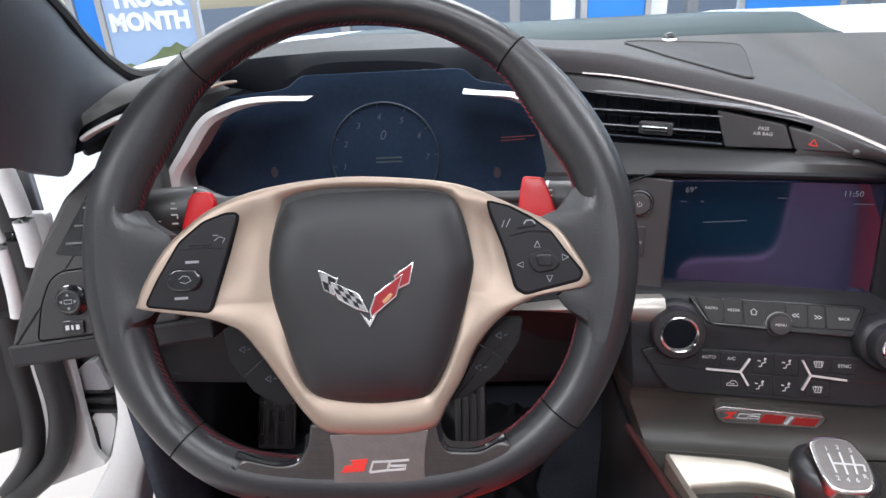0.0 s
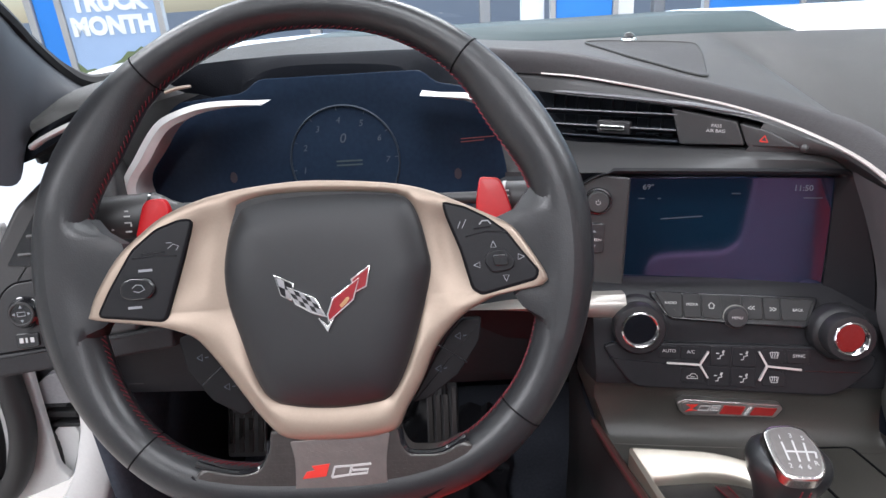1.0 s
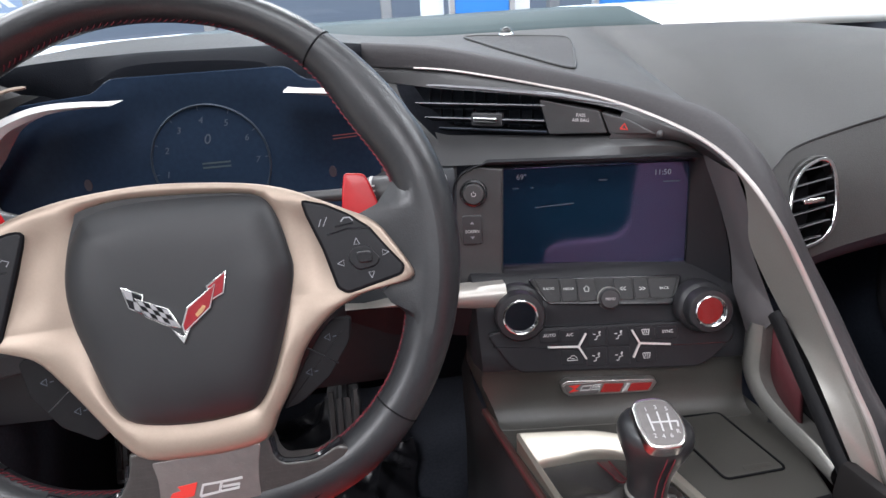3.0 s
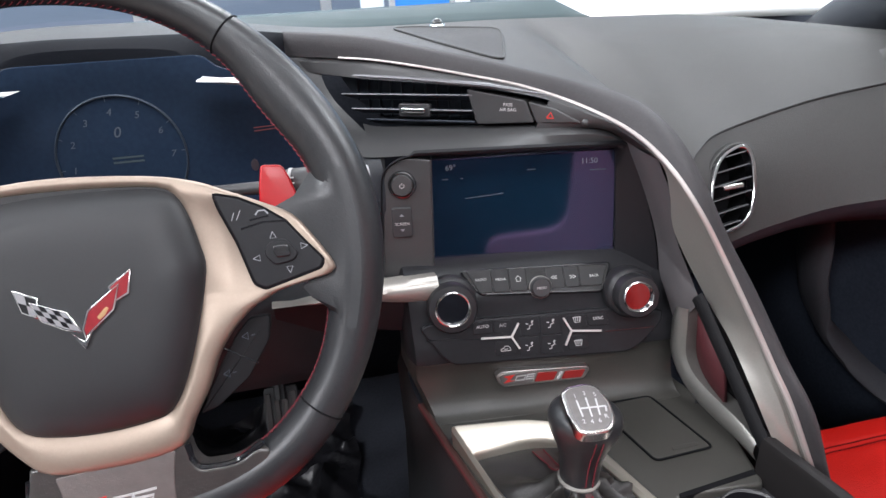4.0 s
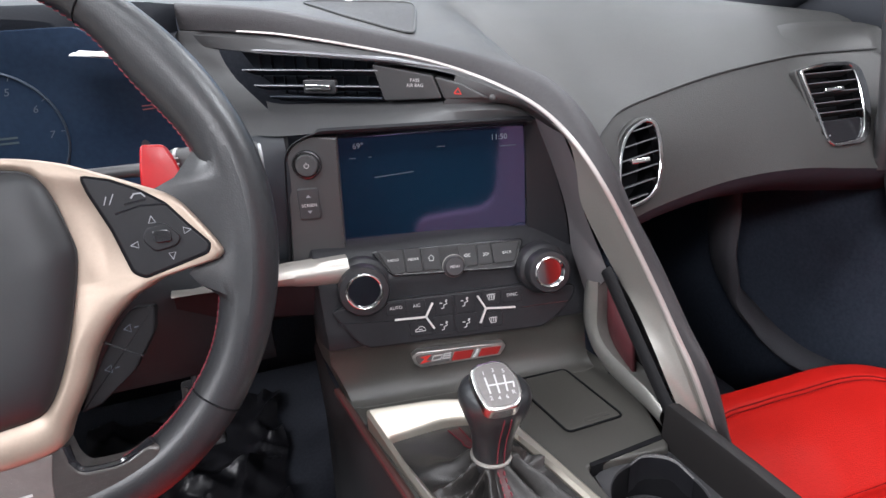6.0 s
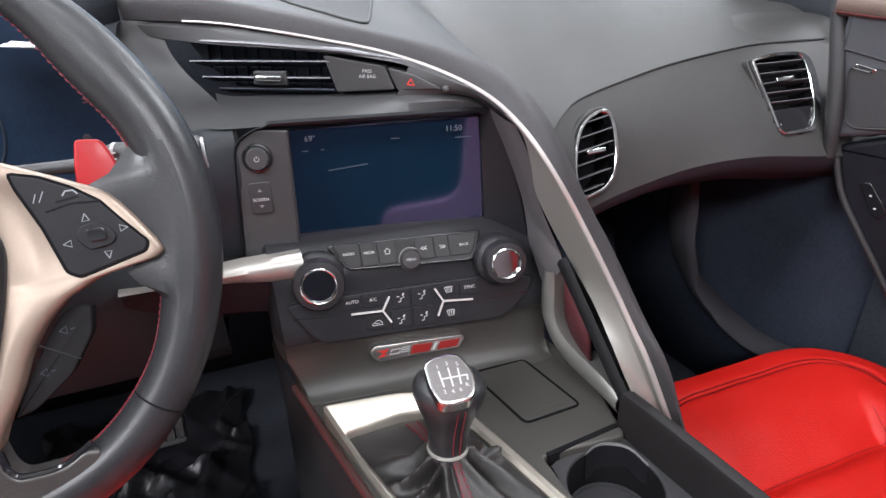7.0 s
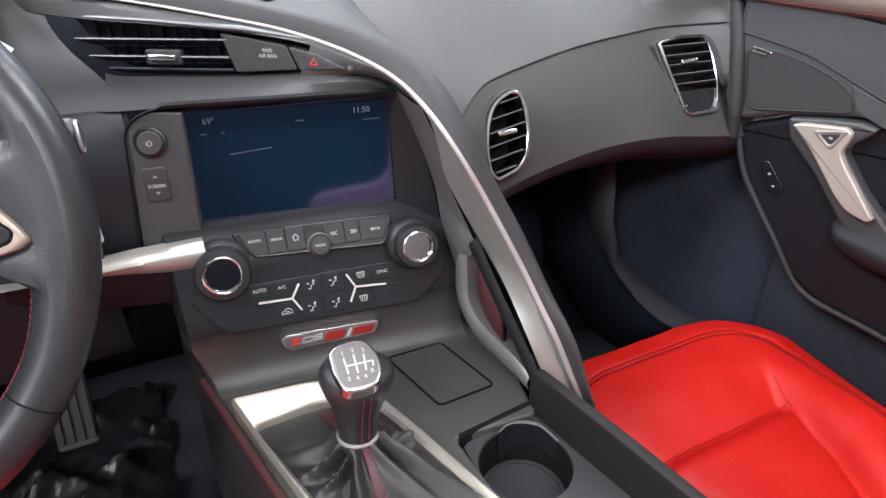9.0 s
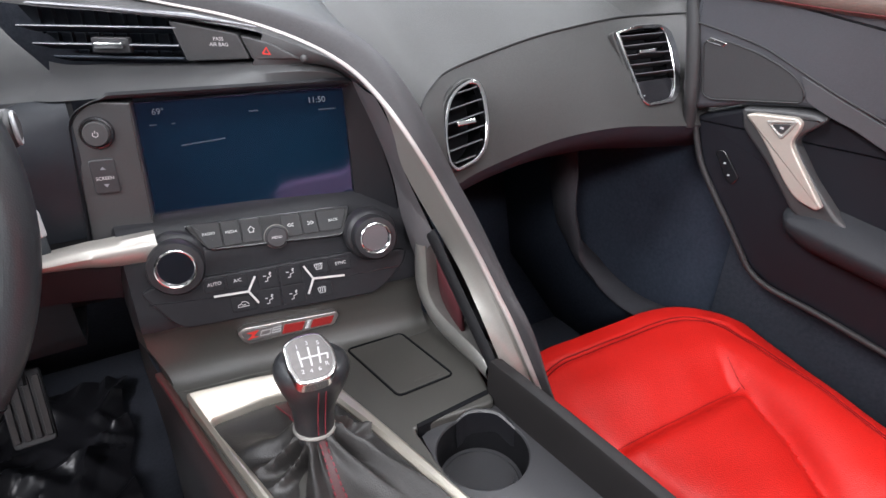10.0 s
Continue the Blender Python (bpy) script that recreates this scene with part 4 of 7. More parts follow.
# thumb switches below the spokes
for pts, icons, lab in (([(98, -62), (107, -53), (121, -53), (118, -70), (102, -93), (80, -109), (68, -112), (86, -80)], ((105, -65), (90, -88)), "black volume switch"), ([(-101, -58), (-93, -55), (-80, -64), (-62, -87), (-44, -110), (-56, -117), (-78, -105), (-96, -82)], ((-84, -73), (-65, -95)), "black selector switch")):
    sw = part("thumb_switch", prism(WM, fillet(pts, 3, 3), -24, -12, 1.2), SWITCH_BLACK, wheel, lab)
    a, b = V(icons[0]), V(icons[1])
    mid, d = (a + b) / 2, (b - a).normalized()
    part("pad_groove", strokes(WM, [[mid + V((-d.y, d.x)) * 14, mid - V((-d.y, d.x)) * 14]], 0.8, -12.2, 0.4), GLOSS, sw)
    for c in (a, b):
        part("icon", strokes(WM, [[c + V((-4, 0)), c + V((0, 2.4)), c + V((0, -2.4)), c + V((-4, 0))], [c + V((2, 0)), c + V((4.5, 0.4))]], 0.6, -12), DIAL_PRINT, sw)

# lower spoke
lowr = fillet([(-34, -126), (57, -122), (60, -138), (65, -145.5), (88, -146), (102, -138), (111, -141), (106, -154), (92, -169), (62, -184), (20, -189), (-30, -189), (-61, -183), (-77, -172), (-92, -158), (-84, -151.5), (-58, -157), (-43, -154), (-36, -141)], [2, 2, 8, 8, 12, 6, 6, 10, 14, 14, 12, 12, 14, 10, 6, 6, 12, 8, 8], 4)
part("lower_spoke", prism(WM, lowr, -24, -3, 2.2), CARBON, wheel, "woven carbon lower spoke")
part("spoke_seam", sweep([WM @ V((p.x, p.y, -3.2)) for p in spline([(-93, -157, 0), (-78, -171, 0), (-62, -181.5, 0), (-30, -187.5, 0), (20, -187.5, 0), (62, -182.5, 0), (92, -168, 0), (107, -152, 0)], 8)], 0.0009, sides=6), GAP_BLACK, wheel, "dark seam below the spoke")
plate = fillet([(-20, -134), (52, -130), (49, -144), (48, -160), (50, -180), (-19, -182), (-17, -160), (-17, -146)], [2, 2, 10, 20, 3, 3, 20, 10], 4)
part("badge_plate", prism(WM, plate, -6, -2.4, 0.5), surface("badge_plate_satin", (0.19, 0.17, 0.162), 0.36, metal=0.5, grain=0.3, size=380, kind="weave"), wheel, "satin badge plate")
part("badge_bar", prism(WM, [V(p) for p in ((-12, -161), (5, -159.5), (8, -150.5), (-5, -152), (-3, -155), (-9, -156))], -2.4, -1.9, 0.1), RED_PRINT, wheel, "red slanted badge bar")
part("badge_bar", strokes(WM, [[(9, -160.5), (11.5, -153), (23, -152.5), (21.5, -159), (9, -160.5)], [(37.5, -151.5), (24, -152.5), (22.5, -159), (34.5, -158), (35.5, -155.5), (24, -155.8)]], 1.6, -2.4, 0.5), WHITE_PRINT, wheel, "white badge outlines")
for pts in ([(-35, -134), (-37, -146), (-43, -154), (-58, -157), (-72, -155), (-90, -149)], [(58, -128), (60, -139), (65, -145.5), (78, -147), (90, -145), (106, -136)]):
    part("gloss_edge", sweep([WM @ V((p.x, p.y, -6)) for p in spline([(x, y, 0) for x, y in pts], 6)], 0.0028, sides=8), GLOSS, wheel, "gloss black edging")

# paddles
PADR = [(125, 51), (140, 49.5), (144, 41), (150, 21), (138, 8), (120, 10), (122, 35)]
part("shift_paddle", prism(WM, fillet(PADR, 3, 3), -50, -44, 1.5, dome=0.5), RED_GLOSS, wheel, "glossy red shift paddle")
PADL = [(-139, 43), (-134, 47), (-122, 47), (-118, 38), (-124, 14), (-143, 8), (-146, 18)]
part("shift_paddle", prism(WM, fillet(PADL, 3, 3), -50, -44, 1.5, dome=0.5), RED_GLOSS, wheel, "glossy red shift paddle")

# column behind the wheel
column = thing("steering_column", WC + V((0, 0.1, -0.03)), "black plastic steering column shroud with two stalks", "steering column")
part("shroud", prism(WM, fillet([(-58, 34), (58, 36), (64, -20), (48, -70), (-48, -72), (-62, -20)], 18, 5), -160, -48, 8), PLASTIC, column)
part("boss", lathe(WM, [(52, -50), (50, -30), (44, -14)], 28), RUBBER, column)
for s, lab, p0, p1 in ((-1, "grey lamp stalk with white marks", V((-0.11, 0.46, 0.866)), V((-0.252, 0.43, 0.868))), (1, "grey wiper stalk with white marks", V((-0.02, 0.46, 0.864)), V((0.138, 0.43, 0.868)))):
    path = [p0.lerp(p1, k) for k in (0, 0.3, 0.5, 0.56, 0.6, 0.64, 0.8, 0.92, 0.985, 1.0)]
    stalk = part("stalk", sweep(path, [r * (1.0 if s < 0 else 0.72) for r in (0.006, 0.006, 0.007, 0.011, 0.015, 0.0178, 0.018, 0.0175, 0.017, 0.0135)], sides=18, up=(0, -0.4, 1)), PLASTIC_GREY, column, lab)
    SM = axes(p0.lerp(p1, 0.76) + V((0, -0.0175 if s < 0 else -0.0126, 0.004)), (1, 0, 0), (0, 0.25, 1))
    marks = [[V((-16 + 2.4 * math.cos(q), -8 + 2.4 * math.sin(q))) for q in [k * 0.7 for k in range(10)]], [(-9, -8), (-7, -8)], [(2, 2), (7, 2)], [(2, -3), (7, -3), (7, -6)], [(3, 6), (6, 6)], [(2, -10), (7, -10)]] if s < 0 else [[(-20, 6), (-16, 6)], [(-20, 2), (-16, 2)], [(-20, -2), (-16, -2)], [(-20, -6), (-16, -6)]]
    part("icon", strokes(SM, marks, 1.1, 0.6, 0.3), WHITE_PRINT, stalk, "white printed marks")
    part("stalk_ring", sweep([p0.lerp(p1, 0.64), p0.lerp(p1, 0.655)], 0.0182 if s < 0 else 0.0131, sides=18, up=(0, -0.4, 1)), WHITE_PRINT if s > 0 else GLOSS, stalk)

    if s > 0:
        EMX = axes(p1, (0, 1, 0.1), (0, 0, 1))
        part("stalk_cap", lathe(EMX, [(10.6, -1), (11.2, 0.2), (10.4, 1.2), (9.4, 0.8), (9.0, 0.4), (0.4, 0.4)], 28), FRAME_GREY, stalk, "pale rimmed stalk end")
lever = part("tilt_lever", sweep([V((0.02, 0.47, 0.79)), V((0.08, 0.45, 0.797)), V((0.124, 0.437, 0.799))], [0.006, 0.006, 0.005], sides=10), PLASTIC, column, "black column lever")
part("lever_end", prism(axes((0.127, 0.436, 0.7985), (0.92, -0.4, 0), (0, 0.25, 0.97)), fillet([(-5, 9.5), (3, 9.5), (6, -9.5), (-2, -10)], 2, 3), -4, 2.5, 1.2, dome=0.6), SATIN_BRIGHT, lever, "satin lever end")

# ---- instrument cluster ----
CX = -0.063
cluster = thing("instrument_cluster", (CX, 0.56, 0.86), "dark instrument cluster with a lit dial under a hood", "instrument cluster")
GM = axes((CX, 0.565, 0.88), (1, 0, 0), (0, 0.12, 1))
face = fillet([(-215, 52), (-95, 62), (-80, 74), (78, 74), (90, 62), (140, 52), (158, -30), (150, -120), (-215, -120), (-235, -30)], [16, 8, 8, 8, 8, 16, 16, 16, 16, 16], 4)
part("display", prism(GM, face, -8, 0, 1), surface("cluster_glass", (0.014, 0.023, 0.042), 0.25, vary=0.2, spec=0.06, wear=0.05), cluster, "dark gloss display face")
DC = (-3, -8.5)
part("dial_ring", lathe(GM @ Matrix.Translation((*DC, 0)), [(54.8, 0), (54.8, 1.4), (53.8, 1.9), (53.0, 1.4), (53.0, 0)], 64, caps=False), surface("dial_ring_grey", (0.035, 0.047, 0.065), 0.4, metal=0.6), cluster, "thin blue-grey dial ring")
for k in range(0, 8):
    a = radians(219 - k * 31)
    if k:
        lettering(str(k), GM @ Matrix.Translation((DC[0] + 42 * math.cos(a), DC[1] + 42 * math.sin(a) - 2, 0.6)), 8.4, DIAL_PRINT, cluster, "dial_numeral", slant=0.25)
    part("dial_tick", strokes(GM, [[(DC[0] + 49.5 * math.cos(a), DC[1] + 49.5 * math.sin(a)), (DC[0] + 53 * math.cos(a), DC[1] + 53 * math.sin(a))]], 0.6, 0.2), DIAL_PRINT, cluster)
lettering("0", GM @ Matrix.Translation((DC[0] - 1, DC[1] + 22, 0.6)), 13, DIAL_PRINT, cluster, "dial_numeral", slant=0.25)
for dy in (0, -4):
    part("print_bar", strokes(GM, [[(DC[0] - 9, DC[1] + dy), (DC[0] + 17, DC[1] + dy)]], 1.6, 0.2), surface("dim_green_print", (0.03, 0.045, 0.05), 0.5), cluster)
part("warning_bar", strokes(GM, [[(112, 7), (145, 8)], [(112, 4), (135, 5)]], 0.9, 0.2), surface("dim_red_print", (0.2, 0.05, 0.05), 0.5), cluster, "dim red warning line")
for u, v in ((-117, -19), (108, -27)):
    part("gauge_mark", prism(GM, circle(u, v, 3.6, 20, ry=5.5), 0, 0.4, 0.2), surface("dim_gauge_red", (0.026, 0.019, 0.026), 0.5), cluster, "faint round gauge mark")
# silver winged bezel left and right of the face
WINGS = (
    ([(-0.128, 0.938), (-0.15, 0.940), (-0.18, 0.940), (-0.204, 0.936), (-0.228, 0.925), (-0.253, 0.897), (-0.276, 0.864), (-0.272, 0.822)],
     [(-0.128, 0.936), (-0.15, 0.936), (-0.175, 0.934), (-0.197, 0.928), (-0.218, 0.918), (-0.239, 0.894), (-0.261, 0.865), (-0.254, 0.826)]),
    ([(0.015, 0.9375), (0.04, 0.9365), (0.062, 0.934), (0.083, 0.926), (0.103, 0.909)],
     [(0.015, 0.9365), (0.04, 0.9325), (0.058, 0.929), (0.074, 0.920), (0.091, 0.902)]),
)
for outer, innr in WINGS:
    outer, innr = (spline([(x, 0.525, z) for x, z in line], 6) for line in (outer, innr))
    rows = [[p + V((0, 0.034, 0)) for p in innr], innr, [a_.lerp(b_, 0.5) + V((0, -0.003, 0)) for a_, b_ in zip(innr, outer)], outer, [p + V((0, 0.012, 0)) for p in outer]]
    part("wing_bezel", loft(rows), surface("wing_silver", (0.6, 0.6, 0.6), 0.42, metal=0.15, vary=0.04), cluster, "satin silver winged bezel")
# hood shell: lip over the face, flowing up to the hood line
lipc = spline([(-0.33, 0.485, 0.905), (-0.28, 0.50, 0.93), (-0.235, 0.52, 0.944), (-0.19, 0.53, 0.95), (-0.15, 0.53, 0.938), (-0.139, 0.53, 0.955), (-0.114, 0.53, 0.966), (-0.073, 0.53, 0.968), (-0.018, 0.53, 0.965), (0.006, 0.53, 0.959), (0.017, 0.53, 0.944), (0.045, 0.56, 0.936), (0.084, 0.652, 0.938)], 6)
EYE_SIDE = V((0.06, -0.015, 1.018))
lipc = [EYE_SIDE + (p - EYE_SIDE) * (1 + 0.097 * min(1, max(0, (p.x + 0.30) / 0.06), 1) * min(1, max(0, (0.06 - p.x) / 0.03))) for p in lipc]
topc = spline([(-0.345, 0.5, 0.915), (-0.30, 0.545, 0.945), (-0.25, 0.57, 0.962), (-0.218, 0.585, 0.968), (-0.18, 0.60, 0.97), (-0.15, 0.615, 0.97), (-0.12, 0.628, 0.97), (-0.073, 0.64, 0.968), (-0.018, 0.648, 0.967), (0.006, 0.65, 0.966), (0.03, 0.652, 0.966), (0.055, 0.655, 0.965), (0.085, 0.662, 0.961)], 6)
rows = [[a.lerp(b, t) + V((0, -0.004, 0.004)) * math.sin(math.pi * t) for a, b in zip(topc, lipc)] for t in (0, 0.15, 0.35, 0.6, 0.85, 1.0)]
part("hood", loft(rows), HOOD_BLACK, cluster, "black padded cluster hood")
back = [V((p.x, 0.578, min(p.z - 0.008, 0.944))) for p in lipc]
part("hood_lining", loft([lipc, [a.lerp(b, 0.5) + V((0, 0, 0.004)) for a, b in zip(lipc, back)], back]), HOOD_BLACK, cluster, "matt black hood lining")

# ---- centre stack: vent row ----
SLAT_BLUE = surface("blue_black_slat", (0.035, 0.042, 0.055), 0.4, vary=0.08, spec=0.35)
VN = axes((0.255, 0.571, 0.89), (0.23, -0.14, 0), (0.02, 0.05, 1))
vent = thing("center_air_vent", (0.2, 0.6, 0.89), "wide black centre air vent with a chrome tab", "air vent")


vent_out = [(-158, 26), (-60, 21), (20, 15), (75, 8), (112, -14), (8, -20), (-75, -22), (-112, -20), (-140, 2)]
part("housing", prism(VN, fillet(vent_out, 6, 3), -60, -30, 1), surface("throat_blue_black", (0.030, 0.036, 0.047), 0.6, vary=0.1, spec=0.2), vent, "black vent throat")
for k in range(11):
    u = -134 + 13 * k
    v0, v1 = -19 + max(0, -112 - u) * 0.75, 22 - 0.07 * (u + 134)
    part("vane", box(VN, u, v0, -30, u + 0.9, v1, -25, 0.2, 0.4), SLAT_BLUE, vent)
for v in (8, -7):
    u0, u1 = -140 + 0.7 * (10 - v), 4
    part("slat", loft([[VN @ V((u, v + 0.3 * w + dv, w)) for w, dv in ((-24, -1), (0, -1), (0.8, 0), (0, 1), (-24, 1))] for u in (u0, u1)], ring=True, caps=True), SLAT_BLUE, vent)
    part("slat_edge", sweep([VN @ V((u0, v, 1)), VN @ V((u1, v, 1))], 0.0007, sides=6), SLAT_GREY, vent, "pale slat edge")
part("slat", loft([[VN @ V((u, -18 + 0.3 * w + dv, w)) for w, dv in ((-24, -1), (0, -1), (0.8, 0), (0, 1), (-24, 1))] for u in (-112, 6)], ring=True, caps=True), SLAT_BLUE, vent)
part("vent_tab", box(VN, -70, -9.5, 0, -44, -4.5, 7, 1.2, 1.5), CHROME, vent, "small chrome vent tab")
part("tab_back", box(VN, -74, -14, -4, -40, -1, 2, 1, 2), PLASTIC, vent)
part("trim_strip", sweep([VN @ V((u, v, 3)) for u, v in ((-160, 29), (-60, 24), (20, 18), (76, 10))], [0.002, 0.003, 0.0035, 0.001], sides=8, flat=0.7), SLAT_GREY, vent, "satin strip above the vent")
for pts, lab in (([(-2, 14), (57, 4), (66, -17), (9, -20)], "charcoal airbag lamp panel"), ([(59, 3), (84, -3), (111, -16), (68, -17.5)], "charcoal hazard button with a red triangle")):
    t = thing("dash_button", VN @ V((*pts[0], 0)), lab, "button", "buttons beside the centre vent")
    part("key", prism(VN, fillet(pts, 2.5, 3), -20, 1.3, 1.2, dome=0.25), PLASTIC_GREY, t)
    if len(lab) < 33:
        for word, dy in (("PASS", 1.5), ("AIR BAG", -3.2)):
            lettering(word, VN @ Matrix.Translation((40, dy - 2, 1.55)), 4.4, WHITE_PRINT, t)
    else:
        part("icon", strokes(VN, [[(78, -12), (81.5, -7), (84.5, -12.6), (78, -12)]], 1.3, 1.5, 0.3), RED_PRINT, t, "red hazard triangle")
part("chrome_stud", lathe(VN @ Matrix.Translation((114, -16, -1)), [(3.6, -3), (3.6, 1.5), (2.4, 3), (0.5, 3.4)], 16), PLASTIC_GREY, vent, "round grey stud")

# fascia round vent and screen
stack = thing("center_stack", (0.3, 0.5, 0.7), "charcoal centre stack fascia", "dashboard console")
brow = spline([(0.105, 0.652, 0.905), (0.13, 0.625, 0.88), (0.16, 0.602, 0.864), (0.21, 0.585, 0.862), (0.265, 0.556, 0.864), (0.32, 0.53, 0.868), (0.37, 0.512, 0.866), (0.395, 0.50, 0.85)], 6)
under = spline([(0.10, 0.63, 0.87), (0.115, 0.585, 0.858), (0.145, 0.55, 0.853), (0.20, 0.541, 0.852), (0.26, 0.531, 0.852), (0.32, 0.52, 0.853), (0.365, 0.511, 0.853), (0.395, 0.50, 0.846)], 6)
brow, under = brow[11:], under[11:]
part("vent_brow", loft([[p + V((0, 0.02, 0.003)) for p in brow], brow, [a.lerp(b, 0.5) + V((0, -0.003, 0.002)) for a, b in zip(brow, under)], under]), PLASTIC_GREY, stack, "charcoal shelf under the vent")
LM = axes((0.30, 0.522, 0.79), (0.985, -0.172, 0), (0.03, 0.13, 0.99))
# left flank towards the wheel
rows = [[LM @ V((u, v, w)) for v in (62, 20, -30, -64)] for u, w in ((-138, 2), (-150, 3), (-190, 8), (-235, 2), (-260, -40))]
part("flank", loft(rows), PLASTIC, stack, "black flank beside the steering column")

cols = []
for pts in ([(0.128, 0.652, 0.934), (0.118, 0.649, 0.918), (0.128, 0.636, 0.893), (0.150, 0.607, 0.869), (0.160, 0.576, 0.859), (0.161, 0.546, 0.850), (0.1615, 0.5365, 0.82), (0.159, 0.534, 0.78), (0.156, 0.534, 0.735)],
            [(0.10, 0.656, 0.936), (0.10, 0.652, 0.918), (0.108, 0.639, 0.893), (0.125, 0.610, 0.870), (0.130, 0.580, 0.860), (0.130, 0.551, 0.850), (0.126, 0.538, 0.82), (0.126, 0.535, 0.78), (0.126, 0.535, 0.735)],
            [(0.07, 0.658, 0.938), (0.07, 0.654, 0.918), (0.078, 0.642, 0.893), (0.09, 0.616, 0.870), (0.095, 0.588, 0.858), (0.095, 0.560, 0.848), (0.092, 0.546, 0.82), (0.09, 0.541, 0.78), (0.09, 0.54, 0.735)],
            [(0.02, 0.66, 0.938), (0.02, 0.656, 0.918), (0.03, 0.646, 0.893), (0.04, 0.626, 0.868), (0.045, 0.60, 0.854), (0.045, 0.575, 0.842), (0.045, 0.562, 0.82), (0.045, 0.556, 0.78), (0.045, 0.552, 0.735)]):
    cols.append(spline(pts, 6))
rows = [spline([c_[k] for c_ in cols], 5) for k in range(len(cols[0]))]
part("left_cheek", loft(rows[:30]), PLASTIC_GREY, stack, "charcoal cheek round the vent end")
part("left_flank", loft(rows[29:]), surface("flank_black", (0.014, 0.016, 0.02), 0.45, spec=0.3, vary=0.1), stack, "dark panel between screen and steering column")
ra = spline([LM @ V((u, v, w)) for u, v, w in ((92, 64, 15), (97, 50, 16), (110, 16, 17), (124, -30, 17), (130, -72, 16))], 6)
ra = resample(ra, 40)
rb = spline([(0.3895, 0.443, 0.852), (0.404, 0.443, 0.82), (0.416, 0.4465, 0.7786), (0.433, 0.431, 0.728), (0.4345, 0.424, 0.716), (0.431, 0.426, 0.705), (0.427, 0.434, 0.694), (0.425, 0.444, 0.685)], 6)
rb = resample(rb, 40)
part("right_cheek", loft([[a_.lerp(b_, t) + V((-0.002, -0.006, 0)) * math.sin(math.pi * t) for a_, b_ in zip(ra, rb)] for t in (0, 0.3, 0.6, 1)]), surface("cheek_charcoal", (0.078, 0.073, 0.076), 0.45, grain=0.1, size=1500, vary=0.08), stack, "charcoal cheek beside the screen")
b0, b1 = resample(brow[-14:], 20), resample(inner[28:43], 20)
part("brow_end", loft([b0, [a_.lerp(b_, 0.5) + V((0, -0.002, 0.001)) for a_, b_ in zip(b0, b1)], b1]), PLASTIC_GREY, stack, "charcoal corner under the spar")
# ---- touch screen unit ----
tv = thing("touch_screen", (0.3, 0.52, 0.79), "recessed dark touch screen with a knob and a rocker key", "touch screen")
part("screen", prism(LM, fillet(rect(-97, -58, 87, 55), 3, 2), -6, 0, 0.6), SCREEN, tv, "dark glossy display")
part("side_strip", prism(LM, fillet([(-148, -62), (-96, -62), (-93, 57), (-120, 60), (-139, 50)], [3, 1, 1, 6, 14], 4), -8, 13, 1.5), PLASTIC_GREY, tv, "charcoal strip with knob")
out = fillet([(-150, -64), (-97, -64), (126, -70), (121, -30), (108, 16), (92, 60), (-116, 62), (-140, 50)], [3, 3, 6, 30, 30, 6, 12, 14], 5)
inn = fillet([(-147, -60), (-97, -60), (88, -58), (88, -20), (87, 16), (86, 56), (-116, 59), (-137, 48)], [3, 3, 2, 30, 30, 3, 12, 14], 5)
lips = [[a if q.x < -112 else b for q, a, b in zip(out, inset(out, -d), inset(out, -3 * d))] for d in (0.8, 1.6)]
rows = [[LM @ V((p.x, p.y, w)) for p in r] for r, w in ((inn, -1), (inn, 2), (out, 15), (lips[0], 16), (lips[1], 13.5))]
part("bezel", loft(rows, ring=True), PAD_KEYS, tv, "black recess frame")
for u, v, s, word in ((-75, 46, 7.5, "69°"), (61, 45, 7.5, "11:50")):
    lettering(word, LM @ Matrix.Translation((u, v, 0.4)), s, surface("screen_text", (0.16, 0.17, 0.2), 0.4), tv, "screen_text")
screen_dim = surface("screen_dim", (0.05, 0.06, 0.08), 0.4)
for bar in ([(-84, 35), (-78, 35)], [(-66, 35), (-63, 35)], [(-62, 15), (-24, 18)], [(62, 36), (78, 36)], [(0, 40), (8, 40)]):
    part("screen_bar", strokes(LM, [bar], 1.0, 0.1, 0.1), screen_dim, tv)
KM = LM @ Matrix.Translation((-122.5, 35, 13)) @ Matrix.Scale(0.87, 4)
kn = part("power_knob", lathe(KM, [(13.2, 0), (13.2, 2), (12, 3), (11.4, 3.4), (11.4, 9), (10.6, 10), (0.5, 10.2)], 40), PLASTIC_GREY, tv, "charcoal power knob")
part("knob_ring", lathe(KM, [(15.4, 0), (15.6, 2.4), (14.6, 4.4), (13, 4.6), (12.6, 2)], 40, caps=False), surface("dark_chrome", (0.22, 0.22, 0.23), 0.22, metal=1.0, vary=0.04), kn, "dark chrome ring round the knob")
part("icon", strokes(KM, [[(2.4 * math.sin(radians(a)), 2.4 * math.cos(radians(a))) for a in range(40, 321, 28)], [(0, 1), (0, 3.4)]], 0.6, 10.2, 0.15), WHITE_PRINT, kn, "white power icon")
key = part("rocker_key", box(LM, -135, -17, 11, -115, 13, 14.6, 1.2, 3), PLASTIC, tv, "rocker key with arrows")
lettering("SCREEN", LM @ Matrix.Translation((-125, -3.5, 14.7)), 4.0, WHITE_PRINT, key)
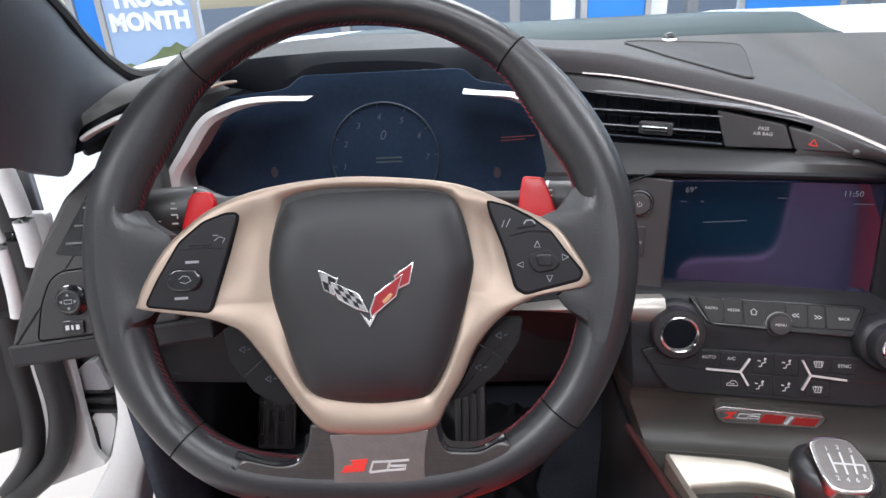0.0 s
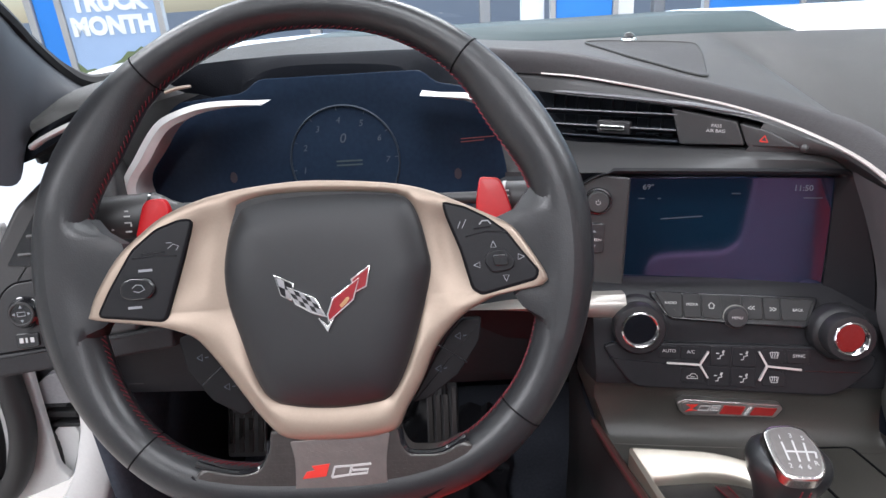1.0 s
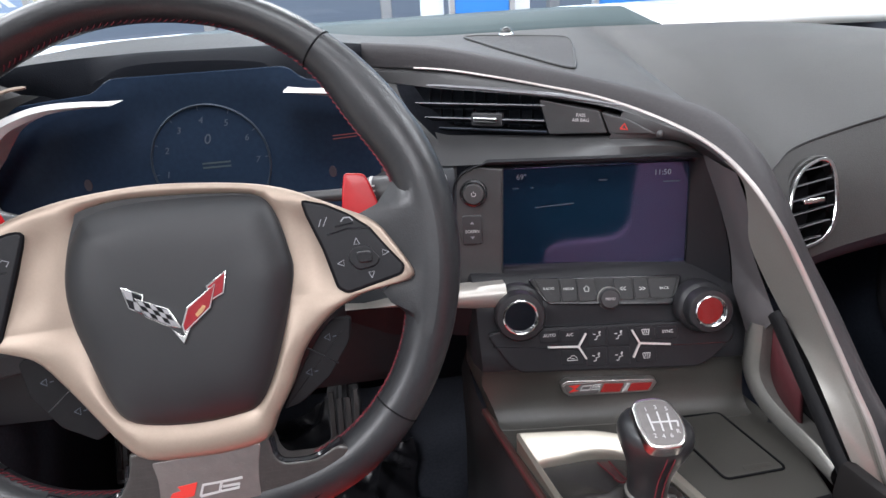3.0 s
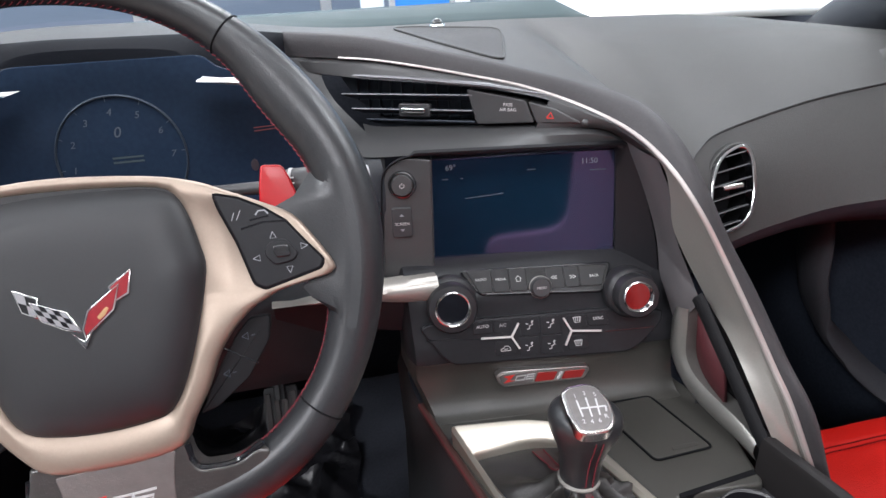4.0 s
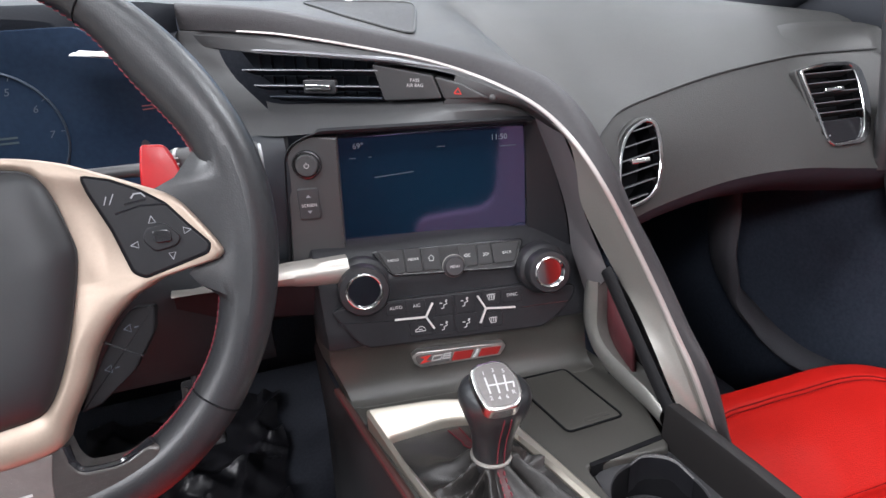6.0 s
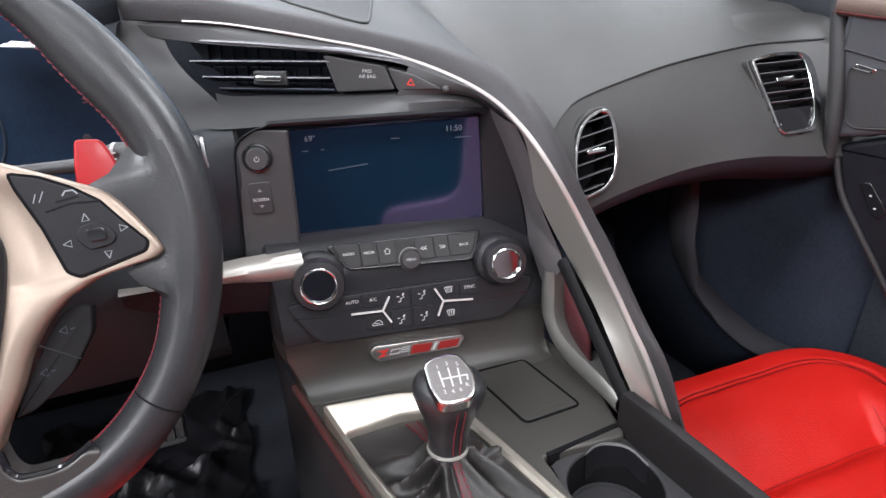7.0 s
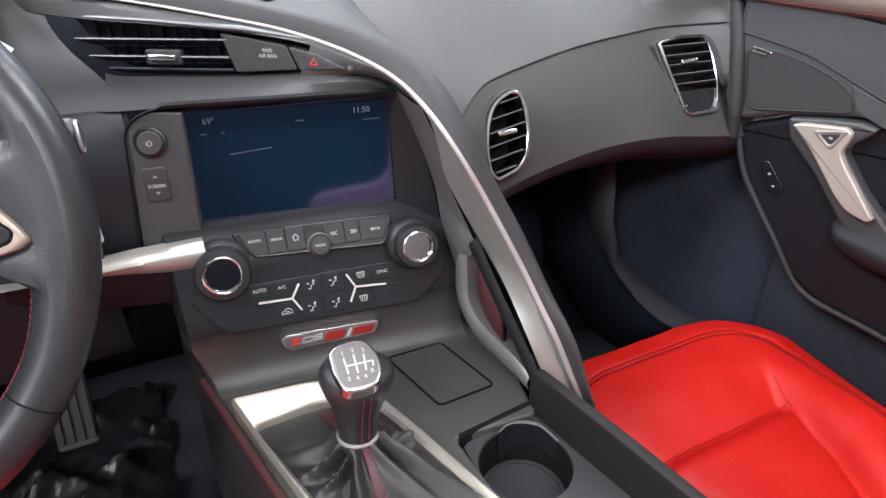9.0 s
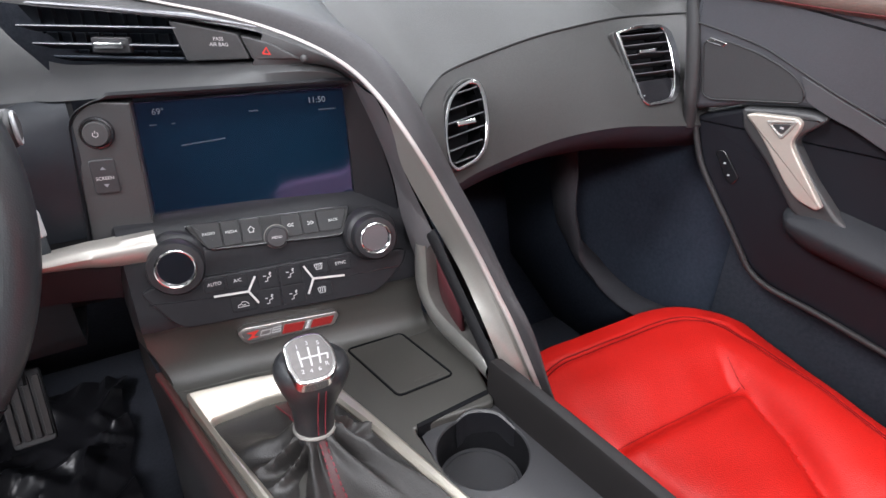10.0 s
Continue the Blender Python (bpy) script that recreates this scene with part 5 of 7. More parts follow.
part("icon", join(prism(LM, [V((-127.2, 4)), V((-122.8, 4)), V((-125, 6.6))], 14.6, 14.8, 0.05), prism(LM, [V((-127.2, -8.5)), V((-125, -11.2)), V((-122.8, -8.5))], 14.6, 14.8, 0.05)), DIM_PRINT, key)

# ---- control row ----
KEY_BLACK = surface("key_black", (0.027, 0.027, 0.028), 0.5, grain=0.1, size=1600, vary=0.1, spec=0.2)
RM = axes((0.298, 0.494, 0.733), (0.995, -0.12, 0), (0.05, 0.58, 0.8))
NM = axes((0.293, 0.466, 0.685), (0.996, -0.09, 0), (0.034, 0.379, 0.925))
CONTROL_BLACK = surface("semi_gloss_black", (0.019, 0.019, 0.021), 0.3, vary=0.1, spec=0.1)
PROFILE = [(0.53, 0.745), (0.517, 0.747), (0.506, 0.742), (0.488, 0.724), (0.4835, 0.715), (0.481, 0.709), (0.4790, 0.702), (0.4665, 0.678), (0.462, 0.668), (0.462, 0.66), (0.468, 0.652), (0.468, 0.64), (0.4675, 0.630), (0.4655, 0.620), (0.4625, 0.612), (0.4575, 0.6055), (0.451, 0.6018), (0.444, 0.6006), (0.442, 0.598)]
rows = []
for x, dy, squash in ((0.162, 0.06, 1), (0.164, 0.03, 1), (0.170, 0.013, 1), (0.18, 0.011, 1), (0.22, 0.008, 1), (0.3, 0, 1), (0.37, -0.007, 1), (0.40, -0.012, 1), (0.425, -0.014, 1), (0.435, -0.012, 1)):
    rows.append([V((x + max(0, 0.64 - z) * (0.35 if x < 0.2 else 0), y + dy, z)) for y, z in PROFILE])
part("control_face", loft([r[:10] for r in rows]), CONTROL_BLACK, stack, "black face below the screen")
part("lower_face", loft([r[9:] for r in rows]), DECK_GREY, stack, "charcoal face above the console deck")
row = thing("button_row", (0.3, 0.49, 0.73), "row of flat black radio buttons with white print", "button panel")
part("tray", prism(RM, fillet([(-76, 9), (78, 5), (66, -25), (-58, -18)], 6, 4), -6, 1.5, 1.5), GLOSS, row, "gloss black tray")
edges = [-70, -44, -27, -9, 9, 28, 43, 73]
for k, (u0, u1) in enumerate(zip(edges, edges[1:])):
    if k == 3:
        continue
    sh = 0.05
    q = [(u0 + 0.6 + (12 if k == 0 else 0), -17 - u0 * sh * 0.3), (u1 - 0.6 - (8 if k == 6 else 0), -17 - u1 * sh * 0.3), (u1 - 0.6, 5 - u1 * sh), (u0 + 0.6, 5 - u0 * sh)]
    b = part("radio_button", prism(RM, fillet(q, 2, 3), 0, 2.6, 0.8), KEY_BLACK, row)
    mid = ((q[0][0] + q[2][0]) / 2 - (4 if k == 0 else 0), -6 - u0 * sh)
    word = {0: "RADIO", 1: "MEDIA", 6: "BACK"}.get(k)
    if word:
        lettering(word, RM @ Matrix.Translation((*mid, 2.65)), 3.6, WHITE_PRINT, b)
    elif k == 2:
        part("icon", strokes(RM, [[(mid[0] - 3, mid[1]), (mid[0], mid[1] + 3), (mid[0] + 3, mid[1])], [(mid[0] - 2, mid[1]), (mid[0] - 2, mid[1] - 2.6), (mid[0] + 2, mid[1] - 2.6), (mid[0] + 2, mid[1])]], 0.6, 2.6), WHITE_PRINT, b)
    else:
        s = -1 if k == 4 else 1
        part("icon", strokes(RM, [[(mid[0] + s * (o - 2), mid[1] + 1.6), (mid[0] + s * (o + 1), mid[1]), (mid[0] + s * (o - 2), mid[1] - 1.6)] for o in (0, 3)], 0.7, 2.6), WHITE_PRINT, b)
MK = axes((0.3, 0.4850, 0.7215), (0.995, -0.12, 0), (0.03, 0.32, 0.94)) @ Matrix.Scale(0.76, 4)
mk = part("menu_knob", lathe(MK, [(14.5, -8), (14.5, 2.4), (13.8, 3.6), (12.8, 3.8), (12.4, 8.6), (11.4, 9.8), (0.5, 10)], 40), PLASTIC, row, "black menu knob")
part("knob_ring", lathe(MK, [(14.6, 0.8), (15, 2), (14.2, 3.4)], 40, caps=False), SATIN_DARK, mk)
lettering("MENU", MK @ Matrix.Translation((0, 0, 10.05)), 4.6, WHITE_PRINT, mk)
KNOB_BLACK = surface("knob_black", (0.019, 0.019, 0.021), 0.42, grain=0.1, size=1600, vary=0.1, spec=0.35)
RING_BRIGHT = surface("ring_chrome", (0.66, 0.66, 0.67), 0.16, metal=1.0, vary=0.03)
for c, grow, lab in ((V((0.209, 0.475, 0.717)), 1.0, "large black temperature knob with a chrome ring"), (V((0.383, 0.442, 0.719)), 0.87, "large black temperature knob with a chrome ring")):
    knob = thing("temperature_knob", c, lab, "knob", "temperature knobs")
    ax = axes(c, (0.995, -0.1 if grow == 1.0 else -0.13, 0), (0.03, 0.27, 0.96)) @ Matrix.Scale(grow, 4)
    part("collar", lathe(ax, [(29, -40), (29, -22), (27.5, -19), (24, -17), (24, -2), (22.5, 0), (17.5, 0.6), (15, -4), (12, -8)], 48), KNOB_BLACK, knob, "ribbed black collar")
    part("ring", lathe(ax, [(17.6, -0.5), (17.2, 1.2), (16.2, 1.8), (15.3, 1.2), (14.9, -0.4), (14.6, -4)], 48, caps=False), RING_BRIGHT, knob, "bright chrome ring")
    part("cap", lathe(ax, [(14.8, -2.8), (14.2, -3.0), (10, -3.2), (0.5, -3.3)], 48), surface("knob_cap_mirror", (0.30, 0.30, 0.31), 0.06, metal=1.0, vary=0.02, wear=0.02), knob, "dark mirror cap")

# ---- climate panel ----
clim = thing("climate_panel", (0.29, 0.466, 0.685), "black climate button panel with chrome Y trims and white icons", "button panel")
out = fillet([(-118, 14), (-96, -19), (-86, -26), (88, -32), (104, -24), (124, -7), (128, 6), (72, 14), (-68, 17), (-90, 20)], 6, 3)
part("panel", prism(NM, out, -8, 1, 2), CONTROL_BLACK, clim, "black rounded panel")
for (u0, u1), up in [((-66, -47), 1), ((-46, -27), 1), ((-19, 0), 1), ((1, 22), 1), ((28, 48), 1), ((49, 70), 1), ((-46, -25), 0), ((-22, -1), 0), ((0, 22), 0), ((27, 48), 0)]:
    v0, v1 = ((0, 12) if up else (-22, -8)) if abs(u0 + 5) > 25 else ((-5, 13) if up else (-24, -6))
    sk = -0.035
    b = part("climate_button", prism(NM, fillet([(u0, v0 + sk * u0), (u1 - 0.6, v0 + sk * u1), (u1 - 0.6, v1 + sk * u1), (u0, v1 + sk * u0)], 1.6, 2), 0, 1.7, 0.5), CONTROL_BLACK, clim)
    c = V(((u0 + u1) / 2, (v0 + v1) / 2 + sk * (u0 + u1) / 2 + (1 if up else -1)))
    if up and u0 in (-66, -46, 49):
        lettering({-66: "AUTO", -46: "A/C", 49: "SYNC"}[u0], NM @ Matrix.Translation((*c, 1.75)), 4.4, WHITE_PRINT, b)
    elif u0 in (28, 27):
        fan = [[c + V(q) for q in ((-4, 2.6), (4, 2.6), (2.6, -2.4), (-2.6, -2.4), (-4, 2.6))]] + [[c + V((d, -1.4)), c + V((d + 0.6, 1.0)), c + V((d, 3.4))] for d in (-2, 0, 2)]
        part("icon", strokes(NM, fan, 0.6, 1.7), WHITE_PRINT, b)
    elif not up and u0 == -46:
        part("icon", strokes(NM, [[c + V(q) for q in ((-5, -2), (-4.6, 0), (-2, 0.6), (-1, 2.4), (2.4, 2.4), (4.4, 0.2), (5, -2), (-5, -2))], [c + V((-1.6, -0.4)), c + V((2, -0.4))]], 0.6, 1.7), WHITE_PRINT, b)
    else:
        part("icon", strokes(NM, [[c + V(q) for q in ((1.2, 3.2), (2.6, 0.6), (-0.6, -0.4), (-1, -3.2), (-3.4, -3.4))], [c + V((-4.4, 2)), c + V((-1.8, 1.6))], circle(c.x + 2.4, c.y + 3.6, 0.7, 8)], 0.8, 1.7), WHITE_PRINT, b)
for arms in ([[(-59, -2), (-29, -3.6)], [(-29, -3.6), (-21, 9)], [(-29, -3.6), (-22, -16)]], [[(61, -7.5), (31, -4.4)], [(31, -4.4), (24, 9)], [(31, -4.4), (24, -18)]]):
    part("y_trim", strokes(NM, [[a, V(a).lerp(V(b), 0.5), b] for a, b in arms], 1.7, 1.6, 2.2), SATIN_BRIGHT, clim, "bright satin Y trim")
for line in ([(-112, 2), (-60, -3)], [(65, -9), (118, -10)]):
    part("panel_line", strokes(NM, [line], 0.7, 0.9, 0.3), GLOSS, clim)

badge = thing("console_badge", (0.297, 0.466, 0.636), "slanted chrome-edged badge with silver and red fields", "badge")
BM = axes((0.297, 0.463, 0.636), (0.99, -0.09, -0.01), (0, 0.05, 1))
part("plate", prism(BM, fillet([(-50, 2), (-44, 6.5), (45, 2.5), (48, -2), (42, -12), (-41, -12), (-47, -7)], 2, 2), -8, 2, 1.0), surface("badge_rim", (0.5, 0.49, 0.48), 0.28, metal=0.9), badge)
part("field", prism(BM, fillet([(-46.5, 1), (-43, 4), (-8, 2.4), (-12, -9), (-39, -9.4), (-44, -6)], 1.5, 2), 1.8, 2.6, 0.3), surface("badge_silver", (0.2, 0.19, 0.19), 0.3, metal=0.6), badge, "silver field")
RED_FIELD = surface("badge_red", (0.24, 0.016, 0.014), 0.4)
for pts in ([(-6, 1), (14, 0), (10, -9.4), (-10, -9)], [(22, -0.4), (43, -1), (39, -9.6), (18, -9.4)]):
    part("field", prism(BM, fillet(pts, 1.2, 2), 1.8, 2.6, 0.3), RED_FIELD, badge, "red field")
part("badge_bar", prism(BM, [V(p) for p in ((17, 0), (20, -0.2), (15.5, -9.2), (12.5, -9.2))], 1.8, 2.7, 0.2), WHITE_PRINT, badge, "white slanted bar")
part("badge_bar", prism(BM, [V(p) for p in ((-42, 1), (-30, 2), (-36, -4), (-31, -5), (-42, -7), (-37, -2))], 2.5, 2.8, 0.1), RED_PRINT, badge, "red slanted bar")
part("badge_bar", strokes(BM, [[(-28, 0), (-19, 0), (-21, -5), (-30, -5), (-28, 0)], [(-9, 0.6), (-17, 0.4), (-19, -4.6), (-11, -4.6), (-10, -2), (-18, -2)]], 1.3, 2.6, 0.2), WHITE_PRINT, badge, "white badge outlines")

# silver bar running behind the wheel
bar_t = spline([(0.20, 0.498, 0.746), (0.188, 0.498, 0.746), (0.158, 0.50, 0.745), (0.14, 0.50, 0.745), (0.089, 0.503, 0.740), (0.066, 0.505, 0.737), (0.043, 0.507, 0.7345)], 5)
bar_b = spline([(0.20, 0.498, 0.716), (0.190, 0.498, 0.716), (0.154, 0.50, 0.721), (0.14, 0.50, 0.724), (0.089, 0.503, 0.729), (0.066, 0.505, 0.7315), (0.043, 0.507, 0.734)], 5)
bar_t = [p + V((0, 0, -0.004)) for p in bar_t]
rows = [[p + V((0, 0.02, -0.003)) for p in bar_t], [p + V((0, 0.003, 0)) for p in bar_t]] + [[a.lerp(c_, t) + V((0, -0.006, 0)) * math.sin(math.pi * t) for a, c_ in zip(bar_t, bar_b)] for t in (0.15, 0.4, 0.7, 0.9, 1)] + [[p + V((0, 0.02, -0.001)) for p in bar_b]]
part("cross_bar", loft(rows), surface("bar_silver", (0.36, 0.34, 0.31), 0.34, metal=0.5, grain=0.04, size=1500, vary=0.05), dash, "satin silver bar beside the stack")
rows = [[p + V((0, dy, dz)) for p in bar_b] for dy, dz in ((0.006, -0.001), (0.006, -0.018), (0.014, -0.04), (0.05, -0.055), (0.12, -0.06))]
part("knee_pad", loft(rows), surface("wine_black_skin", (0.012, 0.008, 0.010), 0.6, spec=0.2, grain=0.2, size=1000, kind="leather"), dash, "dark wine-tinted knee pad")

# ---- console ----
console = thing("center_console", (0.32, 0.3, 0.4), "charcoal centre console with a silver shifter frame", "console")
CM = axes((0, 0, 0.6), (1, 0, 0), (0, 1, 0), mm=False)
deck = [(0.176, 0.487), (0.194, 0.40), (0.211, 0.32), (0.242, 0.18), (0.258, 0.1), (0.375, 0.1), (0.36, 0.235), (0.357, 0.315), (0.437, 0.308), (0.452, 0.375), (0.45, 0.44), (0.44, 0.485)]
part("deck", prism(CM, fillet(deck, 0.006, 2), -0.03, 0.0, 0.003), DECK_GREY, console, "charcoal console deck")
side = spline([(0.166, 0.56, 0.63), (0.168, 0.51, 0.61), (0.177, 0.477, 0.598), (0.194, 0.395, 0.598), (0.2105, 0.32, 0.598), (0.24, 0.18, 0.598), (0.256, 0.05, 0.6)], 4)
part("left_side", loft([side, [p + V((-0.006, 0, -0.02)) for p in side], [p + V((-0.004, 0, -0.12)) for p in side], [V((p.x - 0.01, p.y, 0.28)) for p in side]]), PAD_BLACK, console, "black padded console side")
part("piping", sweep([p + V((-0.001, 0, 0.001)) for p in side[7:]], 0.0042, sides=10), BROWN_ROLL, console, "dark red-brown edge roll")
part("stitching", sweep([p + V((-0.0035, 0, 0.0035)) for p in side[7:]], 0.0008, sides=5), RED_THREAD, console, "red stitch line")
# silver frame round the shifter
fo = fillet([(0.190, 0.428), (0.268, 0.421), (0.312, 0.405), (0.334, 0.33), (0.385, 0.14), (0.250, 0.14), (0.2225, 0.305)], [0.006, 0.02, 0.02, 0.05, 0.01, 0.01, 0.05], 4)
fi = fillet([(0.2035, 0.397), (0.264, 0.400), (0.3035, 0.386), (0.3225, 0.33), (0.372, 0.15), (0.262, 0.15), (0.231, 0.305)], [0.008, 0.02, 0.02, 0.05, 0.01, 0.01, 0.05], 4)
frame_bm = frame_plate(CM, fo, fi, -0.01, 0.008, 0.003)
for v_ in frame_bm.verts:
    if v_.co.z > 0.599:
        v_.co.z += 0.42 * max(0.0, v_.co.y - 0.392)
part("shifter_frame", frame_bm, surface("frame_silver", (0.60, 0.56, 0.48), 0.33, metal=0.85, grain=0.03, size=1500, vary=0.03, wear=0.02), console, "satin silver shifter frame")
lid = fillet([(0.344, 0.440), (0.404, 0.438), (0.421, 0.357), (0.362, 0.355)], 0.006, 4)
part("lid_gap", sweep([V((p.x, p.y, 0.6009)) for p in lid], 0.0012, closed=True, sides=6), GAP_BLACK, console, "dark gap round the lid")
l = part("storage_lid", prism(CM, inset(lid, 0.0012), -0.002, 0.0012, 0.0008), DECK_GREY, console, "square charcoal storage lid")
part("lid_dent", box(CM, 0.384, 0.362, 0.0010, 0.410, 0.3665, 0.0017, 0.0004, 0.0012), DECK_GREY, l, "shallow finger dent")
# cup holder and its raised wall
cup = thing("cup_holder", (0.4, 0.22, 0.55), "open black cup holder with a sprung tab", "cup holder")
HC, HR = V((0.4005, 0.2705, 0)), 0.0392
angs = [2 * math.pi * k / 48 for k in range(48)]
tray = fillet([(0.362, 0.311), (0.437, 0.318), (0.452, 0.25), (0.48, 0.10), (0.37, 0.10), (0.358, 0.24)], 0.005, 3)


def tray_edge(a):
    """Where the ray from the hole's centre at angle a meets the tray's outline."""
    d, best = V((math.cos(a), math.sin(a))), 0.2
    for p, q in zip(tray, tray[1:] + tray[:1]):
        e = q - p
        den = d.x * e.y - d.y * e.x
        if abs(den) > 1e-9:
            w = p - V((HC.x, HC.y))
            s, t = (w.x * e.y - w.y * e.x) / den, (w.x * d.y - w.y * d.x) / den
            if s > 0 and 0 <= t <= 1:
                best = min(best, s)
    return best


rows = []
for mode, z in (("edge", 0.586), ("edge", 0.5925), (1.03, 0.5925), (1.015, 0.592), (1.0, 0.590), (0.985, 0.585), (0.96, 0.548)):
    rows.append([V((HC.x + math.cos(a) * r, HC.y + math.sin(a) * r, z)) for a in angs for r in [tray_edge(a) if mode == "edge" else HR * mode]])
part("tray", loft(rows[:5], ring=True), PLASTIC, cup, "charcoal tray with a round hole")
part("cup_well", loft(rows[4:], ring=True), GAP_BLACK, cup, "black cup well")
part("cup_floor", lathe(axes((HC.x, HC.y, 0.553), (1, 0, 0), (0, 1, 0), mm=False), [(0.0375, -0.006), (0.0375, 0.001), (0.0345, 0.001), (0.034, -0.001), (0.030, -0.001), (0.0295, 0.0006), (0.001, 0.0006)], 40), PLASTIC, cup, "round charcoal floor mat")
part("slit", prism(CM, fillet([(0.3605, 0.3125), (0.361, 0.317), (0.438, 0.3245), (0.437, 0.319)], 0.001, 2), -0.012, 0.0006, 0.0003), GAP_BLACK, cup, "dark slit before the tray")
arc = spline([(0.397, 0.3085, 0.5945), (0.408, 0.3095, 0.5985), (0.420, 0.3055, 0.599), (0.432, 0.296, 0.598), (0.4395, 0.279, 0.592)], 6)
part("cup_tab", loft([[p + V((0.004, 0.005, -0.004)) for p in arc], [p + V((0.0014, 0.002, 0.0004)) for p in arc], [p + V((0, 0, 0.001)) for p in arc], [p + V((-0.0012, -0.0014, -0.0006)) for p in arc]]), PLASTIC_GREY, cup, "rounded top edge of the sprung tab")
part("tab_face", loft([[p + V((-0.0012, -0.0014, -0.0006)) for p in arc], [p + V((-0.002, -0.003, -0.016)) for p in arc], [p + V((0.001, -0.001, -0.034)) for p in arc]]), PAD_KEYS, cup, "black sprung cup tab")
wall_l = spline([(0.437, 0.322, 0.637), (0.446, 0.26, 0.638), (0.456, 0.20, 0.636), (0.4655, 0.145, 0.633), (0.48, 0.05, 0.628)], 5)
rows = [[p + V((dx, 0, dz)) for p in wall_l] for dx, dz in ((0.0, -0.1), (0.0, -0.006), (0.002, -0.001), (0.006, 0.0), (0.014, -0.003), (0.018, -0.012), (0.022, -0.2))]
part("console_wall", loft(rows, caps=True), surface("wall_black", (0.011, 0.010, 0.010), 0.55, grain=0.15, size=1600, spec=0.18), console, "black raised console wall")
# passenger side of the console under the spar
rows = [[p + V((0.012, 0.004, -0.004)) for p in edge[50:]], [p + V((0.03, 0.02, -0.03)) for p in edge[50:]], [V((p.x + 0.03, p.y + 0.02, 0.28)) for p in edge[50:]]]
part("right_side", loft(rows), PAD_BLACK, console, "black passenger side of the console")
# grab handle and its slot
grab = thing("grab_handle", (0.44, 0.38, 0.67), "black wedge grab handle over a satin-edged slot", "grab handle")
gp = spline([(0.430, 0.418, 0.727), (0.431, 0.41, 0.721), (0.435, 0.385, 0.694), (0.440, 0.357, 0.664), (0.445, 0.329, 0.634), (0.447, 0.31, 0.615)], 6)
rows = [[p + V((dx, dy, dz)) for p in gp] for dx, dy, dz in ((0.001, -0.002, 0.002), (-0.002, -0.001, 0.0), (-0.004, 0.002, -0.004), (-0.003, 0.005, -0.009), (0.001, 0.007, -0.012), (0.007, 0.006, -0.011))]
part("grip", loft(rows, ring=True, caps=True), surface("grip_black", (0.008, 0.008, 0.009), 0.7, spec=0.2), grab, "black soft grip wedge")
so_ = spline([(0.424, 0.440, 0.704), (0.424, 0.444, 0.684), (0.424, 0.441, 0.655), (0.427, 0.427, 0.631), (0.431, 0.405, 0.618), (0.436, 0.38, 0.612), (0.441, 0.352, 0.608), (0.445, 0.33, 0.602)], 6)
si_ = spline([(0.429, 0.424, 0.706), (0.429, 0.420, 0.690), (0.429, 0.416, 0.660), (0.431, 0.405, 0.648), (0.435, 0.389, 0.642), (0.438, 0.372, 0.639), (0.442, 0.352, 0.634), (0.445, 0.335, 0.626)], 6)
si_ = [b.lerp(a, 0.25) for a, b in zip(so_, si_)]
rows = [[p + V((0.012, 0.02, -0.012)) for p in so_]] + [[a.lerp(c_, t) + V((-0.004, 0, 0.001)) * math.sin(math.pi * t) for a, c_ in zip(so_, si_)] for t in (0, 0.2, 0.45, 0.7, 0.9, 1)] + [[p + V((0.02, 0.004, -0.004)) for p in si_]]
part("slot_trim", loft(rows), surface("slot_satin", (0.24, 0.235, 0.22), 0.3, metal=0.6, vary=0.06), grab, "satin slot edge")
part("slot_back", loft([[V((0.444, 0.45, 0.72)), V((0.443, 0.41, 0.70)), V((0.442, 0.385, 0.68))], [V((0.448, 0.445, 0.625)), V((0.446, 0.41, 0.625)), V((0.445, 0.375, 0.622))]]), surface("wine_slot_lining", (0.07, 0.014, 0.018), 0.55, grain=0.2), grab, "dark wine slot lining", solid=0.004)

# ---- gear shifter ----
shift = thing("gear_shifter", (0.272, 0.335, 0.6), "leather gear knob with a chrome pattern plate over a stitched boot", "gear lever")
SC = V((0.275, 0.331, 0.60))
ax = V((0.09, 0.10, 1)).normalized()
rows = []
nb = 240
fi_c = resample([V((p.x, p.y, 0.604)) for p in fi] + [V((fi[0].x, fi[0].y, 0.604))], nb + 1)[:-1]
top_c = SC + ax * 0.026


def crease(th, t):
    """Folds of the boot: th degrees round it, t up it (0..1)."""
    out_ = 0.0
    for c_, w_, h_, lean in ((-36, 8, 0.014, 34), (-62, 7, 0.006, -16), (-112, 8, 0.011, -22), (-140, 7, 0.008, 26), (-170, 9, 0.010, 14), (148, 10, 0.006, -20), (100, 14, 0.003, 10), (50, 9, 0.009, -24), (12, 8, 0.010, 22), (-12, 6, 0.006, -20)):
        dd = (th - c_ - lean * (t - 0.6) + 180) % 360 - 180
        out_ += h_ * math.exp(-(dd / w_) ** 2) - 0.35 * h_ * math.exp(-((abs(dd) - 2.1 * w_) / w_) ** 2)
    return out_ * math.sin(math.pi * t ** 0.8) ** 0.8


